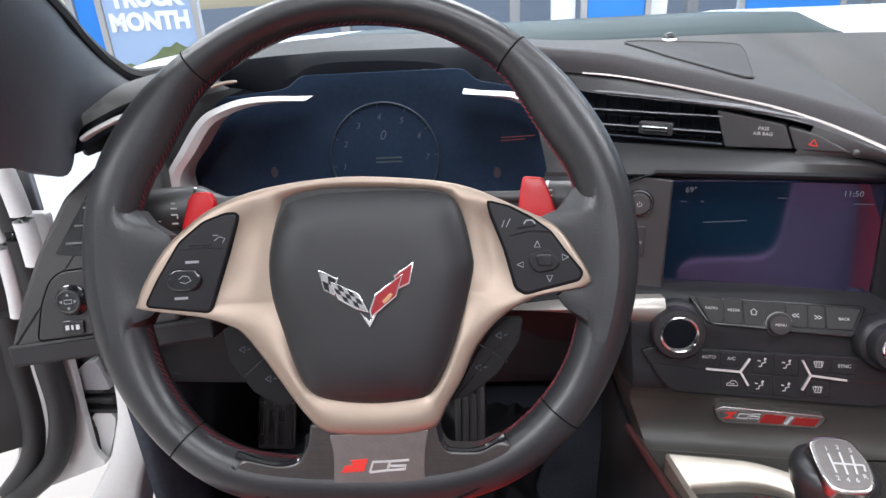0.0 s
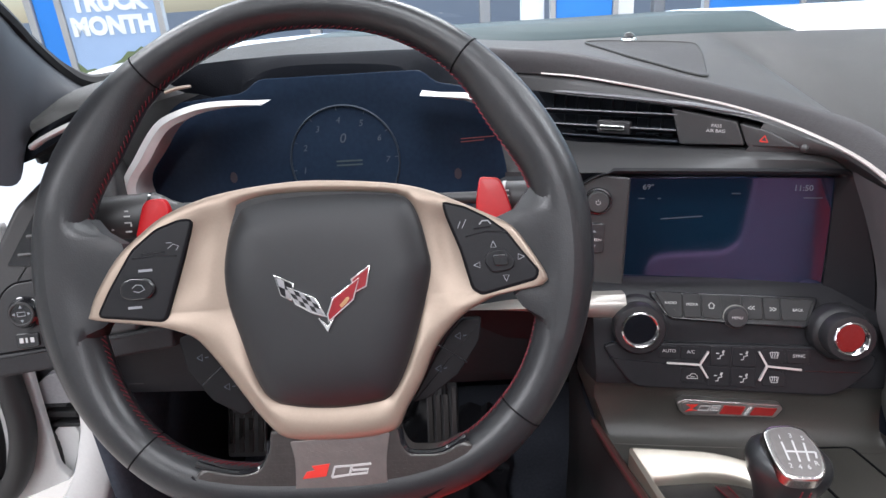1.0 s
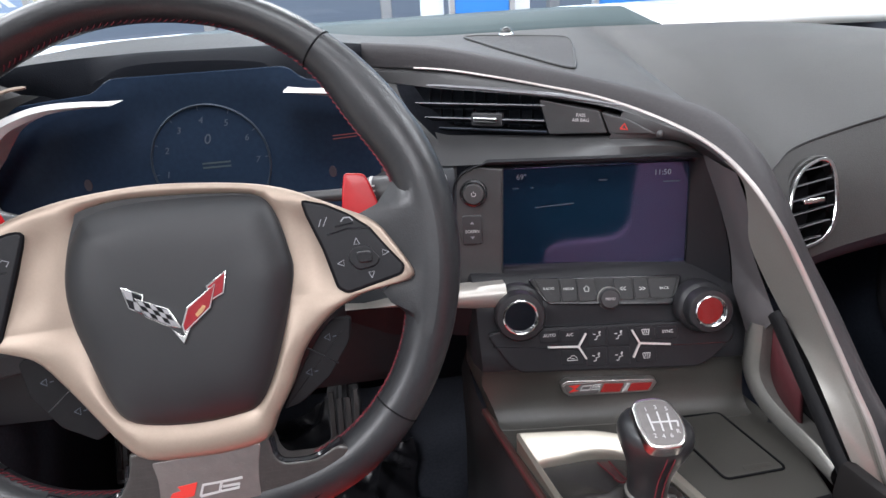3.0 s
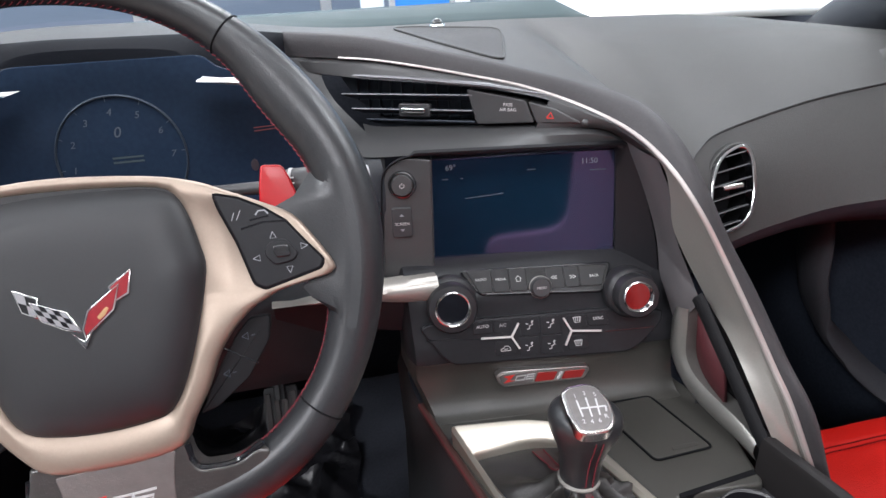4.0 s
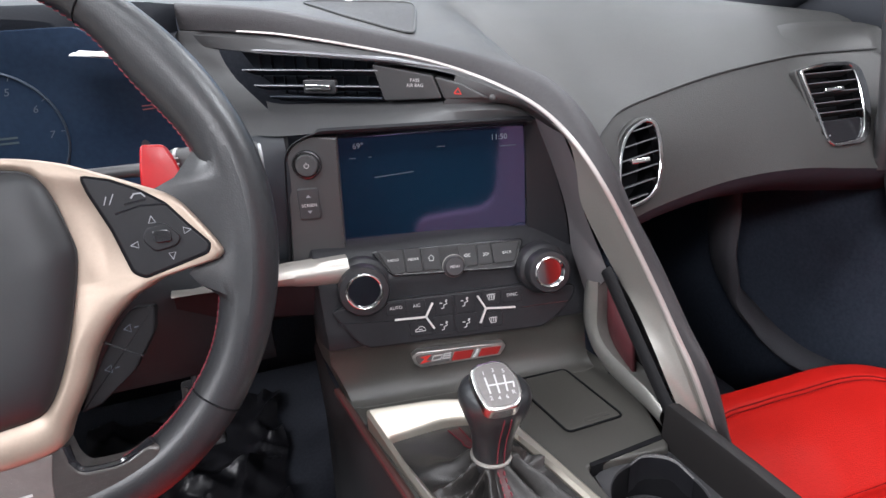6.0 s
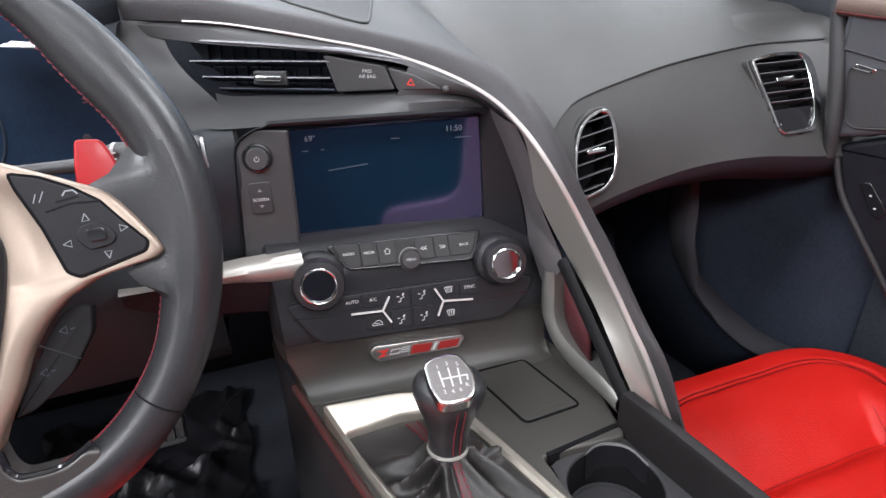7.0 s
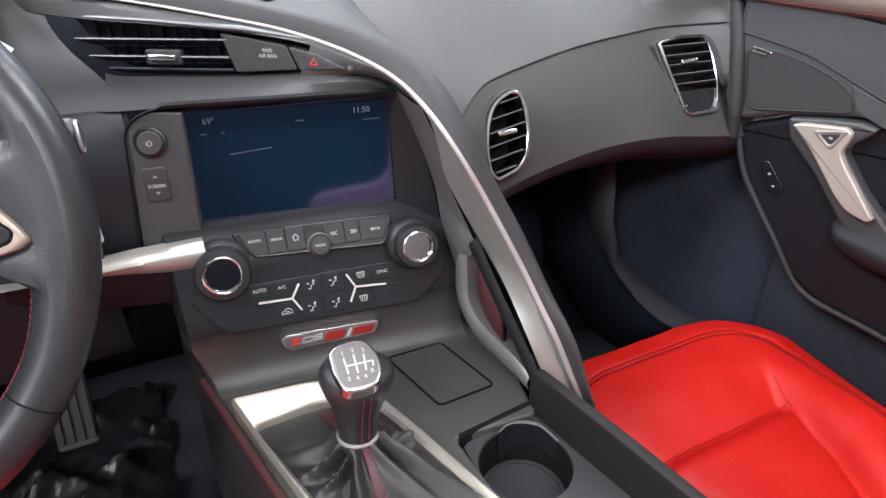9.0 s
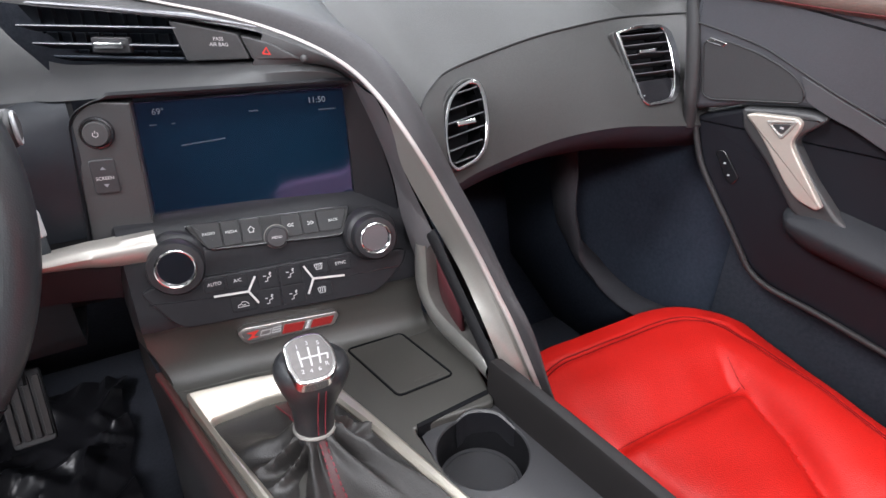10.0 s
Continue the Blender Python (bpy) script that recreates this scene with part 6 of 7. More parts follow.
B_T, B_S, B_Z = (0, 0.15, 0.35, 0.55, 0.72, 0.86, 1), (0, 0.26, 0.56, 0.79, 0.91, 0.97, 1), (0, -0.02, 0.04, 0.18, 0.46, 0.76, 1)
for k in range(44):
    t = k / 43
    s, zf = (sum(np.interp(min(1, max(0, t + e)), B_T, tab) for e in (-0.06, -0.03, 0, 0.03, 0.06)) / 5 if 0 < k < 43 else float(k > 0) for tab in (B_S, B_Z))
    row_ = []
    for i, p in enumerate(fi_c):
        d = (V((p.x, p.y, 0)) - V((SC.x, SC.y, 0))).normalized()
        q = top_c + d * 0.0165
        f_ = crease(math.degrees(math.atan2(d.y, d.x)), t)
        f_ += 0.0016 * math.sin(math.pi * t) * noise.noise(V((d.x * 2.6, d.y * 2.6, t * 4)))
        b = V((p.x, p.y, 0)).lerp(V((q.x, q.y, 0)), s)
        row_.append(V((b.x + d.x * f_, b.y + d.y * f_, 0.602 + (q.z - 0.602) * zf + f_ * 0.8)))
    rows.append(row_)
part("boot", loft(rows, ring=True), surface("boot_leather", (0.020, 0.0185, 0.0175), 0.45, spec=0.45, grain=0.3, size=900, kind="leather", vary=0.25), shift, "folded black leather boot")
# red stitch lines on the boot, a wine-dark seam between them
WINE_SEAM = surface("wine_leather", (0.045, 0.014, 0.015), 0.5, grain=0.3, size=900, kind="leather")
for target, k0, k1 in ((V((0.276, 0.15, 0.604)), 2, 42), (V((0.267, 0.3815, 0.604)), 3, 30)):
    far_ = (target - SC).normalized()
    near = min(range(nb), key=lambda i: -((fi_c[i] - SC).normalized().dot(far_)))
    sides_ = []
    for off in (-1, 1):
        line = []
        for k in range(k0, k1):
            want = rows[k][near] + V((-far_.y, far_.x, 0)) * off * (0.0046 - 0.0016 * k / 43)
            line.append(min((rows[k][(near + e) % nb] for e in range(-24, 25)), key=lambda p: (V((p.x, p.y, 0)) - V((want.x, want.y, 0))).length) + V((0, 0, 0.0008)) - V((0, 0.0004, 0)))
        sides_.append(resample(line, 34))
        path = resample([p + V((0, -0.0002, 0.0007)) for p in line], 30)
        part("stitching", join(*[sweep([path[j], path[j].lerp(path[j + 1], 0.6)], 0.0007, sides=5, up=(1, 0.2, 0)) for j in range(29)]), RED_THREAD, shift, "red stitches")
    part("seam_strip", loft([sides_[0], [a_.lerp(b_, 0.5) + V((0, 0, 0.0004)) for a_, b_ in zip(*sides_)], sides_[1]]), WINE_SEAM, shift, "wine-dark leather seam")
KX = axes(SC + ax * 0.018, V((0.98, -0.17, -0.07)), V((0.17, 0.97, -0.1)))
part("boot_top", lathe(KX, [(15, -3), (16.6, 1), (16.8, 4), (16, 6)], 32), RIM_LEATHER, shift, "leather top of the boot")
part("collar", lathe(KX, [(15.6, 5), (17, 5.6), (17.5, 6.8), (16.9, 8), (15.4, 8.6)], 36), SATIN_DARK, shift, "thin satin collar ring")
prof = [(14.5, 6), (15.8, 9), (16.2, 18), (17.6, 29), (21, 40), (26, 51), (29, 60), (29.4, 65), (28, 70), (23.5, 74), (13, 75.6), (0.5, 76)]
part("knob", lathe(KX, prof, 40), RIM_LEATHER, shift, "black leather knob")
for dx in (1.0, 6.5):
    part("stitching", join(*[sweep([KX @ V((dx, -r * 0.99 - 0.3, z)), KX @ V((dx, -r2 * 0.99 - 0.3, z + 2.2))], 0.0006, sides=5, up=(1, 0, 0)) for z, r, r2 in ((q, np.interp(q, [k[1] for k in prof], [k[0] for k in prof]), np.interp(q + 2.2, [k[1] for k in prof], [k[0] for k in prof])) for q in range(10, 60, 3))]), RED_THREAD, shift, "red stitches on the knob")
PK = axes((0.280, 0.327, 0.6915), V((0.99, -0.10, -0.06)), V((0.08, 0.97, 0.22)))
pk = fillet([(-19, 20), (-12, 26), (4, 28.5), (13, 25.5), (18.5, 10), (17.5, -7), (11, -18), (-3, -20), (-14, -19), (-19, -3)], 6, 4)
ins_ = part("pattern_plate", prism(PK, pk, -3, 7.0, 2.4), surface("plate_chrome", (0.55, 0.53, 0.52), 0.22, metal=1.0, vary=0.03), shift, "chrome-rimmed shift pattern plate")
part("plate_face", prism(PK, inset(pk, 3.2), 0, 7.4, 0.5, dome=1.4), surface("plate_smoke", (0.15, 0.14, 0.137), 0.38, metal=0.3), ins_, "smoky plate face")
for n_, (u, v) in {"2": (-9.5, -10), "4": (-3, -10.5), "6": (3.5, -10), "R": (10, -6.5), "1": (-9.5, 14), "3": (-1, 16), "5": (7.5, 14.5)}.items():
    lettering(n_, PK @ Matrix.Translation((u * 0.95, v, 8.9)), 5.2, WHITE_PRINT, ins_)
part("pattern_lines", strokes(PK, [[(-9, 10), (-8.5, -5.5)], [(-1, 12), (-1.5, -6)], [(6.5, 10.5), (5, -5)], [(-9, 2), (12, 3)], [(12, 3), (11, -2)]], 1.3, 8.7, 0.3), WHITE_PRINT, ins_)


# ---- seats ----
SEAM_RED = surface("seam_red", (0.12, 0.005, 0.006), 0.8, spec=0.1)
SEAT_LABEL = "bright red leather bucket seat with raised bolsters and seams"


def seat(x0, lean=0.22, rise=0.62, foot=0.45, label=SEAT_LABEL, name="bucket_seat"):
    t = thing(name, (x0, 0.1, 0.3), label, "car seat", "front seats")
    nu, nv, half = 150, 140, 0.205

    def front(u):
        q = max(0, (abs(u) - 0.33) / 0.67)
        e = 2.35 if u > 0 else 2.0
        return 0.443 - 0.125 * (1 - max(0, 1 - q ** e) ** (1 / e))

    def insert_half(y):
        return float(np.interp(y, [-0.2, 0.10, 0.136, 0.211, 0.298, 0.36, 0.42], [0.05, 0.052, 0.06, 0.092, 0.112, 0.135, 0.155]))

    def smooth(s):
        s = max(0, min(1, s))
        return s * s * (3 - 2 * s)

    def skin(x, y):
        """Height of the cushion over the plan, x from its middle."""
        a, g = abs(x), insert_half(y)
        u = min(1, a / half)
        q = min(0.985, max(0, (u - 0.33) / 0.67))
        slope = 0.125 * q / math.sqrt(1 - q * q) / (0.67 * half)
        d = max(0, min(half - a, (front(u) - y) / math.hypot(1, slope)))
        v = max(0, min(1, (y + 0.18) / 0.63))
        z = 0.446 + 0.062 * v + 0.006 * smooth((y - 0.25) / 0.12)
        fade = smooth((0.37 - y) / 0.16)
        s = max(0, min(1, (a - g) / max(0.02, 0.2 - g)))
        z += (0.017 * math.sin(math.pi * s ** 0.75) + 0.004 * smooth(s * 1.5)) * fade
        dip = math.exp(-((a - g) / 0.013) ** 2) * 0.012 + math.exp(-((a - g) / 0.03) ** 2) * 0.004
        z -= dip * smooth((0.34 - y) / 0.10)
        wide = 0.036 if y > 0.286 else 0.012
        cross = math.exp(-((y - 0.286) / wide) ** 2) * 0.016
        z -= cross * smooth((g + 0.006 - a) / 0.02)
        z -= 0.0025 * math.exp(-((d - 0.040) / 0.004) ** 2)
        z -= 0.007 * max(0, 1 - d / 0.04) ** 2 + 0.026 * max(0, 1 - d / 0.013) ** 2.2
        z += 0.0006 * math.sin(x * 70 + y * 37) * math.sin(y * 51 - x * 23)
        return V((x0 + x, y, z))

    def plan(u, v):
        return skin(u * half, -0.18 + (front(u) + 0.18) * v)

    def ease(s):
        return math.copysign(1 - (1 - abs(s)) ** 1.35, s)

    grid = [[plan(ease(-1 + 2 * i / nu), 1 - (1 - j / nv) ** 1.5) for i in range(nu + 1)] for j in range(nv + 1)]
    skirt = [[V((p.x, p.y - 0.01, 0.31)) for p in grid[-1]]]
    part("cushion", loft(grid + skirt), RED_LEATHER, t, "red leather cushion with grooved centre")
    for s in (0, -1):
        col = [r[s] for r in grid]
        part("cushion_side", loft([col, [V((p.x, p.y, 0.31)) for p in col]]), RED_LEATHER, t)
    rim_ = [V((-half, -0.1 + 0.02 * k, 0)) for k in range(18)] + [V((u * half, front(u), 0)) for u in [-1 + i / 30 for i in range(61)]] + [V((half, 0.24 - 0.02 * k, 0)) for k in range(18)]
    rim_ = resample(rim_, 140)
    for dist in (0.037, 0.043):
        path = []
        for k in range(3, 137):
            d_ = (rim_[k + 2] - rim_[k - 2]).normalized()
            q = rim_[k] + V((d_.y, -d_.x, 0)) * dist
            path.append(skin(q.x, q.y) + V((0, 0, 0.0002)))
        part("seam", sweep(path, 0.0009, sides=5), SEAM_RED, t, "dark red seam")
    creases = [[(k * insert_half(0.286) * 0.98, 0.286) for k in [-1 + i / 20 for i in range(41)]]]
    creases += [[(s * insert_half(-0.1 + 0.01 * i), -0.1 + 0.01 * i) for i in range(43)] for s in (-1, 1)]
    for line in creases:
        part("crease", sweep([skin(*q) - V((0, 0, 0.0002)) for q in line], 0.0006, sides=5), SEAM_RED, t, "dark red crease")
    half = 0.185
    back = []
    for j in range(14):
        v = j / 13
        back.append([V((x0 + u, -0.14 - lean * v - 0.02 * math.cos(u / half * 1.5) + 0.06 * max(0, abs(u) / half - 0.5), foot + rise * v)) for u in [(-half + 2 * half * i / 20) * (1 - 0.25 * v * v) for i in range(21)]])
    part("backrest", loft(back), RED_LEATHER, t, "red leather backrest", solid=0.08)


seat(0.684)
seat(-0.06, 0.42, 0.02, 0.36, "red leather driver seat with its backrest folded flat")

# ---- passenger vents ----
def vent_at(m, outline, ring, n, x0, x1, y0, y1, label, tab, tilt=0.1, lean=0.0):
    t = thing("air_vent", m.translation, label, "air vent", "passenger air vents")
    mid_ = sum(outline, V((0, 0))) / len(outline)
    part("throat", loft([[m @ V((*(mid_ + (p - mid_) * k), w)) for p in outline] for k, w in ((1.03, 2), (1.02, -6), (1.0, -32), (0.5, -33), (0.02, -33))], ring=True), GAP_BLACK, t, "black vent throat")
    part("surround", frame_plate(m, inset(ring, -3), ring, -22, -1.5, 1.2), DASH_SKIN, t)
    part("ring", frame_plate(m, ring, outline, -8, 3.2, 0.7), RING_BRIGHT, t, "chrome ring")
    for k in range(n):
        v = y0 + (y1 - y0) * (k + 0.5) / n
        a0, a1 = x0(v), x1(v)
        rows = [[m @ V((a, v + lean * a + tilt * w + d, w)) for w, d in ((-14, -0.7), (0, -0.7), (1.2, 0), (0, 0.7), (-14, 0.7))] for a in (a0, a1)]
        part("slat", loft(rows, ring=True, caps=True), PLASTIC, t)
        part("slat_edge", sweep([m @ V((a0, v + lean * a0, 1.2)), m @ V((a1, v + lean * a1, 1.2))], 0.0006, sides=6), SLAT_GREY, t, "pale slat edge")
    part("vent_tab", box(m, *tab, 1.0, 1.5), CHROME, t, "small chrome tab")
    return t


vent_at(RV, RV_OUT, RV_RING, 6, lambda v: float(np.interp(v, [-40, -30, 0, 20, 34], [-20, -26, -25, -16, -2])), lambda v: float(np.interp(v, [-44, -32, -7, 22, 34], [-6, 13, 24, 24, 20])), -44, 38, "oval chrome-ringed passenger air vent", (-14, -3, 0, 10, 2, 6), lean=0.12)
pv = vent_at(PV, PV_OUT, PV_RING, 5, lambda v: -31 - 0.2 * v, lambda v: 36, -17, 42, "chrome-ringed corner air vent with switch below", (-15, 12, 0, 11, 16.5, 6))
part("switch_block", prism(PV, fillet([(-24, -20), (35, -20), (29, -42), (22, -46), (-13, -48), (-19, -43)], 4, 2), -12, 0, 1.2), GLOSS, pv, "gloss black switch block")
part("lock_mark", strokes(PV, [[(-17, -38), (-15, -38)]], 1.5, 0), DIM_PRINT, pv)

# ---- speaker grille and sensor on the top pad ----
def on_top(x, t, dz=0.0):
    a, b = at_x(WS, x), at_x(lip, x)
    return a.lerp(b, t) + V((0, 0, dz + 0.016 * math.sin(math.pi * t) * min(1, max(0, (x - 0.3) / 0.2))))


spk = thing("speaker_grille", (0.26, 0.72, 0.94), "black mesh speaker grille set in the dash top", "speaker grille")
pts = spline([(0.232, 0.876, 0), (0.25, 0.892, 0), (0.289, 0.886, 0), (0.343, 0.864, 0), (0.368, 0.842, 0), (0.362, 0.797, 0), (0.342, 0.73, 0), (0.325, 0.676, 0), (0.317, 0.668, 0), (0.307, 0.679, 0), (0.287, 0.712, 0), (0.263, 0.757, 0), (0.244, 0.82, 0)], 5, closed=True)


def top_z(x, y, dz):
    a, b = at_x(WS, x), at_x(lip, x)
    t = (a.y - y) / max(1e-6, a.y - b.y)
    return on_top(x, min(1, max(0, t)), dz).z


cen = sum(pts, V()) / len(pts)
rows = [[V((q.x, q.y, top_z(q.x, q.y, dz))) for q in (cen.lerp(p, s) for p in pts)] for s, dz in ((1.02, -0.001), (1.0, 0.0014), (0.97, 0.0016), (0.9, 0.0012), (0.5, 0.0022), (0.02, 0.0025))]
part("mesh", loft(rows, ring=True), surface("speaker_mesh", (0.028, 0.028, 0.03), 0.7, grain=0.9, size=900, kind="weave"), spk, "dark woven mesh")
part("rim", sweep([V((p.x, p.y, top_z(p.x, p.y, 0.0015))) for p in (cen.lerp(q, 1.015) for q in pts)], 0.0014, closed=True, sides=6), DASH_SKIN, spk)
sens = thing("sun_sensor", (0.297, 0.90, 0.945), "small chrome-ringed dome sensor on the dash top", "sensor")
SN = axes((0.297, 0.90, top_z(0.297, 0.90, 0.0)), (1, 0, 0), (0, 1, 0))
part("base", lathe(SN, [(11, -2), (11, 2), (9.5, 4), (8.5, 4.4)], 28), CHROME, sens)
part("dome", lathe(SN, [(9, 4), (8, 8), (5, 11), (0.5, 12)], 28), GLOSS, sens, "dark dome")

# ---- passenger door details ----
gr = fillet([(-11, 2), (0, -56), (10, -61), (34, -57), (110, -44), (113, -37), (104, -24), (88, -14), (56, -2), (16, 6)], [4, 6, 6, 6, 4, 5, 8, 10, 12, 8], 4)
part("speaker_grille", prism(DM, gr, -2, 2, 1.0), surface("door_mesh", (0.03, 0.03, 0.032), 0.7, grain=0.8, size=900, kind="weave"), door, "dark mesh speaker grille")
part("grille_rim", sweep([DM @ V((p.x, p.y, 1.5)) for p in inset(gr, -1)], 0.0012, closed=True, sides=6), RUBBER, door)
cr = spline([(-30, 24, 1), (16, 16, 1), (56, 7, 1), (84, -4, 1), (117, -18, 1), (149, -31, 1), (188, -45, 1), (330, -96, 1), (700, -170, 1)], 6)
part("panel_crease", sweep([DM @ p for p in cr], 0.001, sides=6), RUBBER, door, "dark crease across the door panel")
part("panel_strip", prism(DM, fillet([(104, -16), (117, -21), (149, -34), (188, -48), (330, -99), (700, -172), (700, -232), (330, -126), (197, -73), (169, -61), (145, -54), (117, -43)], 3, 2), -4, 1.2, 0.8), surface("strip_charcoal", (0.055, 0.055, 0.06), 0.45, grain=0.15, size=1600), door, "grey band below the crease")
part("grille_badge", frame_plate(DM, fillet([(-11, 4), (-5, 9), (16, 5), (12, 0)], 1.5, 2), fillet([(-7, 4), (-3.5, 6.4), (12, 4), (9.5, 2)], 0.6, 2), 1, 3.4, 0.4), CHROME, door, "small chrome speaker badge")
hm = DM @ Matrix.Translation((0, 0, 4))
ho = fillet([(62, -67), (71, -63), (99, -60), (117, -58), (124, -63), (123, -72), (118, -86), (127, -99), (169, -149), (164, -154), (141, -148), (126, -135), (85, -86)], [3, 4, 8, 4, 4, 6, 8, 14, 2, 3, 8, 14, 16], 4)
hd = part("pull_handle", prism(hm, ho, -10, 12, 2), surface("handle_silver", (0.46, 0.42, 0.37), 0.4, metal=0.5, grain=0.04, size=1500, vary=0.05), door, "satin silver pull handle")
part("handle_back", prism(hm, fillet([(53, -62), (100, -54), (129, -52), (144, -56), (139, -64), (125, -77), (120, -88), (150, -125), (184, -158), (200, -167), (202, -178), (190, -184), (166, -183), (137, -166), (96, -118), (60, -85)], 5, 3), -14, 4, 4), PLASTIC_GREY, door, "charcoal handle backing")
part("lock_surround", frame_plate(hm, fillet([(85, -67.5), (121, -60), (108, -86)], 5, 4), fillet([(92, -69.5), (115, -64.5), (106.5, -80.5)], 4, 4), 8, 13.4, 1.2), SATIN_DARK, hd, "raised bright rim round the lock button")
lk = part("lock_button", prism(hm, fillet([(92.5, -70), (114.5, -65), (106.5, -80)], 4, 3), 10, 12.6, 0.8), PLASTIC, hd, "triangular lock button")
part("icon", strokes(hm, [[(103, -71.5), (107, -72)]], 2.2, 12.6), WHITE_PRINT, lk)
part("window_switch", prism(DM, fillet([(28, -126), (40, -122), (66, -152), (60, -164), (50, -160)], 4, 3), -14, -7, 1.5), GLOSS, door, "black window switch with white marks")
part("icon", strokes(DM, [[(43, -138), (46, -138)], [(51, -152), (54, -152)]], 2.2, -7), WHITE_PRINT, door)
arm = spline([(130, -174, 4), (142, -178, 18), (180, -181, 26), (215, -186, 28), (248, -190, 30), (320, -198, 34), (700, -230, 40)], 5)
rows = [[DM @ V((p.x, p.y + dv * min(1, 0.2 + 0.09 * i), p.z * k)) for i, p in enumerate(arm)] for dv, k in ((26, -0.4), (18, 0.2), (5, 0.92), (0, 1.0), (-5, 1.0), (-12, 0.92), (-20, 0.7), (-28, 0.3), (-32, -0.4))]
part("armrest", loft(rows), surface("armrest_black", (0.016, 0.017, 0.02), 0.6, grain=0.3, size=1000, kind="leather", spec=0.25), door, "dark padded armrest")
cut = spline([(-4, -100, -6), (14, -144, -6), (40, -180, -6), (70, -217, -6), (90, -243, -6), (109, -266, -6), (137, -280, -6), (200, -289, -6), (276, -303, -6), (500, -346, -6)], 6)
part("pocket_edge", sweep([DM @ p for p in cut], 0.004, sides=10), RUBBER, door, "charcoal map pocket edge")
gap = thing("door_gap_seal", (0.835, 0.49, 0.7), "black rubber seal between dash end and door", "door seal")
part("seal", sweep(spline([(0.842, 0.525, 0.935), (0.832, 0.497, 0.86), (0.829, 0.480, 0.79), (0.832, 0.478, 0.75)], 5), 0.009, sides=10), RUBBER, gap)

# ---- driver's left side ----
lp = thing("driver_side_panel", (-0.38, 0.46, 0.75), "charcoal dash end panel with air vent and switches", "dash panel")
PM = axes((-0.36, 0.47, 0.80), (1, 0.12, 0), (0.0, 0.28, 0.96))
po_ = fillet([(-63, -74), (20, -65), (100, -58), (96, 118), (86, 130), (37, 93), (6, 67), (-25, 17), (-45, -25)], 7, 3)
part("panel", prism(PM, po_, -30, 0, 5), PLASTIC_GREY, lp, "charcoal panel")
part("panel_foot", prism(PM, fillet([(-64, -69), (19, -63.5), (130, -54), (130, -76), (22, -84), (-61, -90)], 3, 2), -40, 3, 3), PAD_BLACK, lp)
vo = [V(((p.x + 0.36) * 1000, (p.z - 0.80) / 0.96 * 1000)) for p in (V((-0.368, 0, 0.814)), V((-0.29, 0, 0.806)), V((-0.272, 0, 0.90)), V((-0.285, 0, 0.912)), V((-0.317, 0, 0.886)))]
part("vent_throat", prism(PM, fillet(vo, 4, 3), -3, 1.0, 0.4), GLOSS, lp, "black vent throat")
for k in range(5):
    v = 24 + 16 * k
    part("vent_slat", sweep([PM @ V((u, v, 2)) for u in (-4 + (v - 10) * 0.62, 40, 68 + v * 0.2)], 0.0016, sides=6), PLASTIC_GREY, lp, "thin charcoal slat")
so = fillet([(-34, -65.5), (24, -62), (24, 0), (-5, -2), (-16, -10), (-26, -31)], [5, 3, 3, 10, 10, 8], 4)
part("plate_groove", sweep([PM @ V((p.x, p.y, 0.6)) for p in inset(so, -0.8)], 0.0009, closed=True, sides=6), GAP_BLACK, lp, "dark groove round the switch plate")
part("switch_plate", prism(PM, so, -2, 1.6, 1.0), PLASTIC, lp, "black switch plate")
mk_ = PM @ Matrix.Translation((3, -29, 1))
kb = part("mirror_knob", lathe(mk_, [(15, 0), (15, 3), (13.5, 4), (12.5, 7), (11, 8.5), (0.5, 8.8)], 36), GLOSS, lp, "round black mirror control")
part("knob_dish", lathe(mk_, [(11.2, 8.5), (10.6, 9.4), (9.8, 9.4), (9.2, 8.7)], 32, caps=False), PLASTIC_GREY, kb)
part("icon", join(*[prism(mk_, [V((8 * math.cos(a), 8 * math.sin(a))), V((5.6 * math.cos(a - 0.28), 5.6 * math.sin(a - 0.28))), V((5.6 * math.cos(a + 0.28), 5.6 * math.sin(a + 0.28)))], 8.8, 9.0, 0.05) for a in (0, math.pi / 2, math.pi, -math.pi / 2)], strokes(mk_, [[(-3.4, -1.8), (3.4, -1.8), (3.4, 1.8), (-3.4, 1.8), (-3.4, -1.8)]], 0.7, 8.8)), DIM_PRINT, kb, "grey arrow marks")
part("lamp_key", box(PM, -9, -61, 1, 11, -48, 4, 0.8, 2), GLOSS, lp, "small black key with white icons")
part("icon", strokes(PM, [[(-6, -54.5), (-2.5, -54.5)], [(-0.6, -54.5), (1.4, -54.5)], [(3.6, -54.5), (7, -54.5)]], 4.6, 4, 0.2), WHITE_PRINT, lp)
part("knee_panel", loft([[V((x, y + 0.03 * abs(x + 0.06), z)) for x in (-0.40, -0.3, -0.2, -0.1, 0.02, 0.12)] for y, z in ((0.515, 0.76), (0.520, 0.70), (0.524, 0.65), (0.53, 0.635), (0.56, 0.628), (0.62, 0.626))]), surface("knee_grey", (0.016, 0.019, 0.022), 0.6, grain=0.2, spec=0.3), lp, "charcoal knee panel", solid=0.008)
HRM = axes((-0.312, 0.5285, 0.651), (1, -0.03, 0), (0, 0, 1))
part("release_slot", prism(HRM, fillet(rect(-19, -7, 16, 7), 5, 4), -2, 1.0, 0.5), GAP_BLACK, lp, "dark hood release slot")
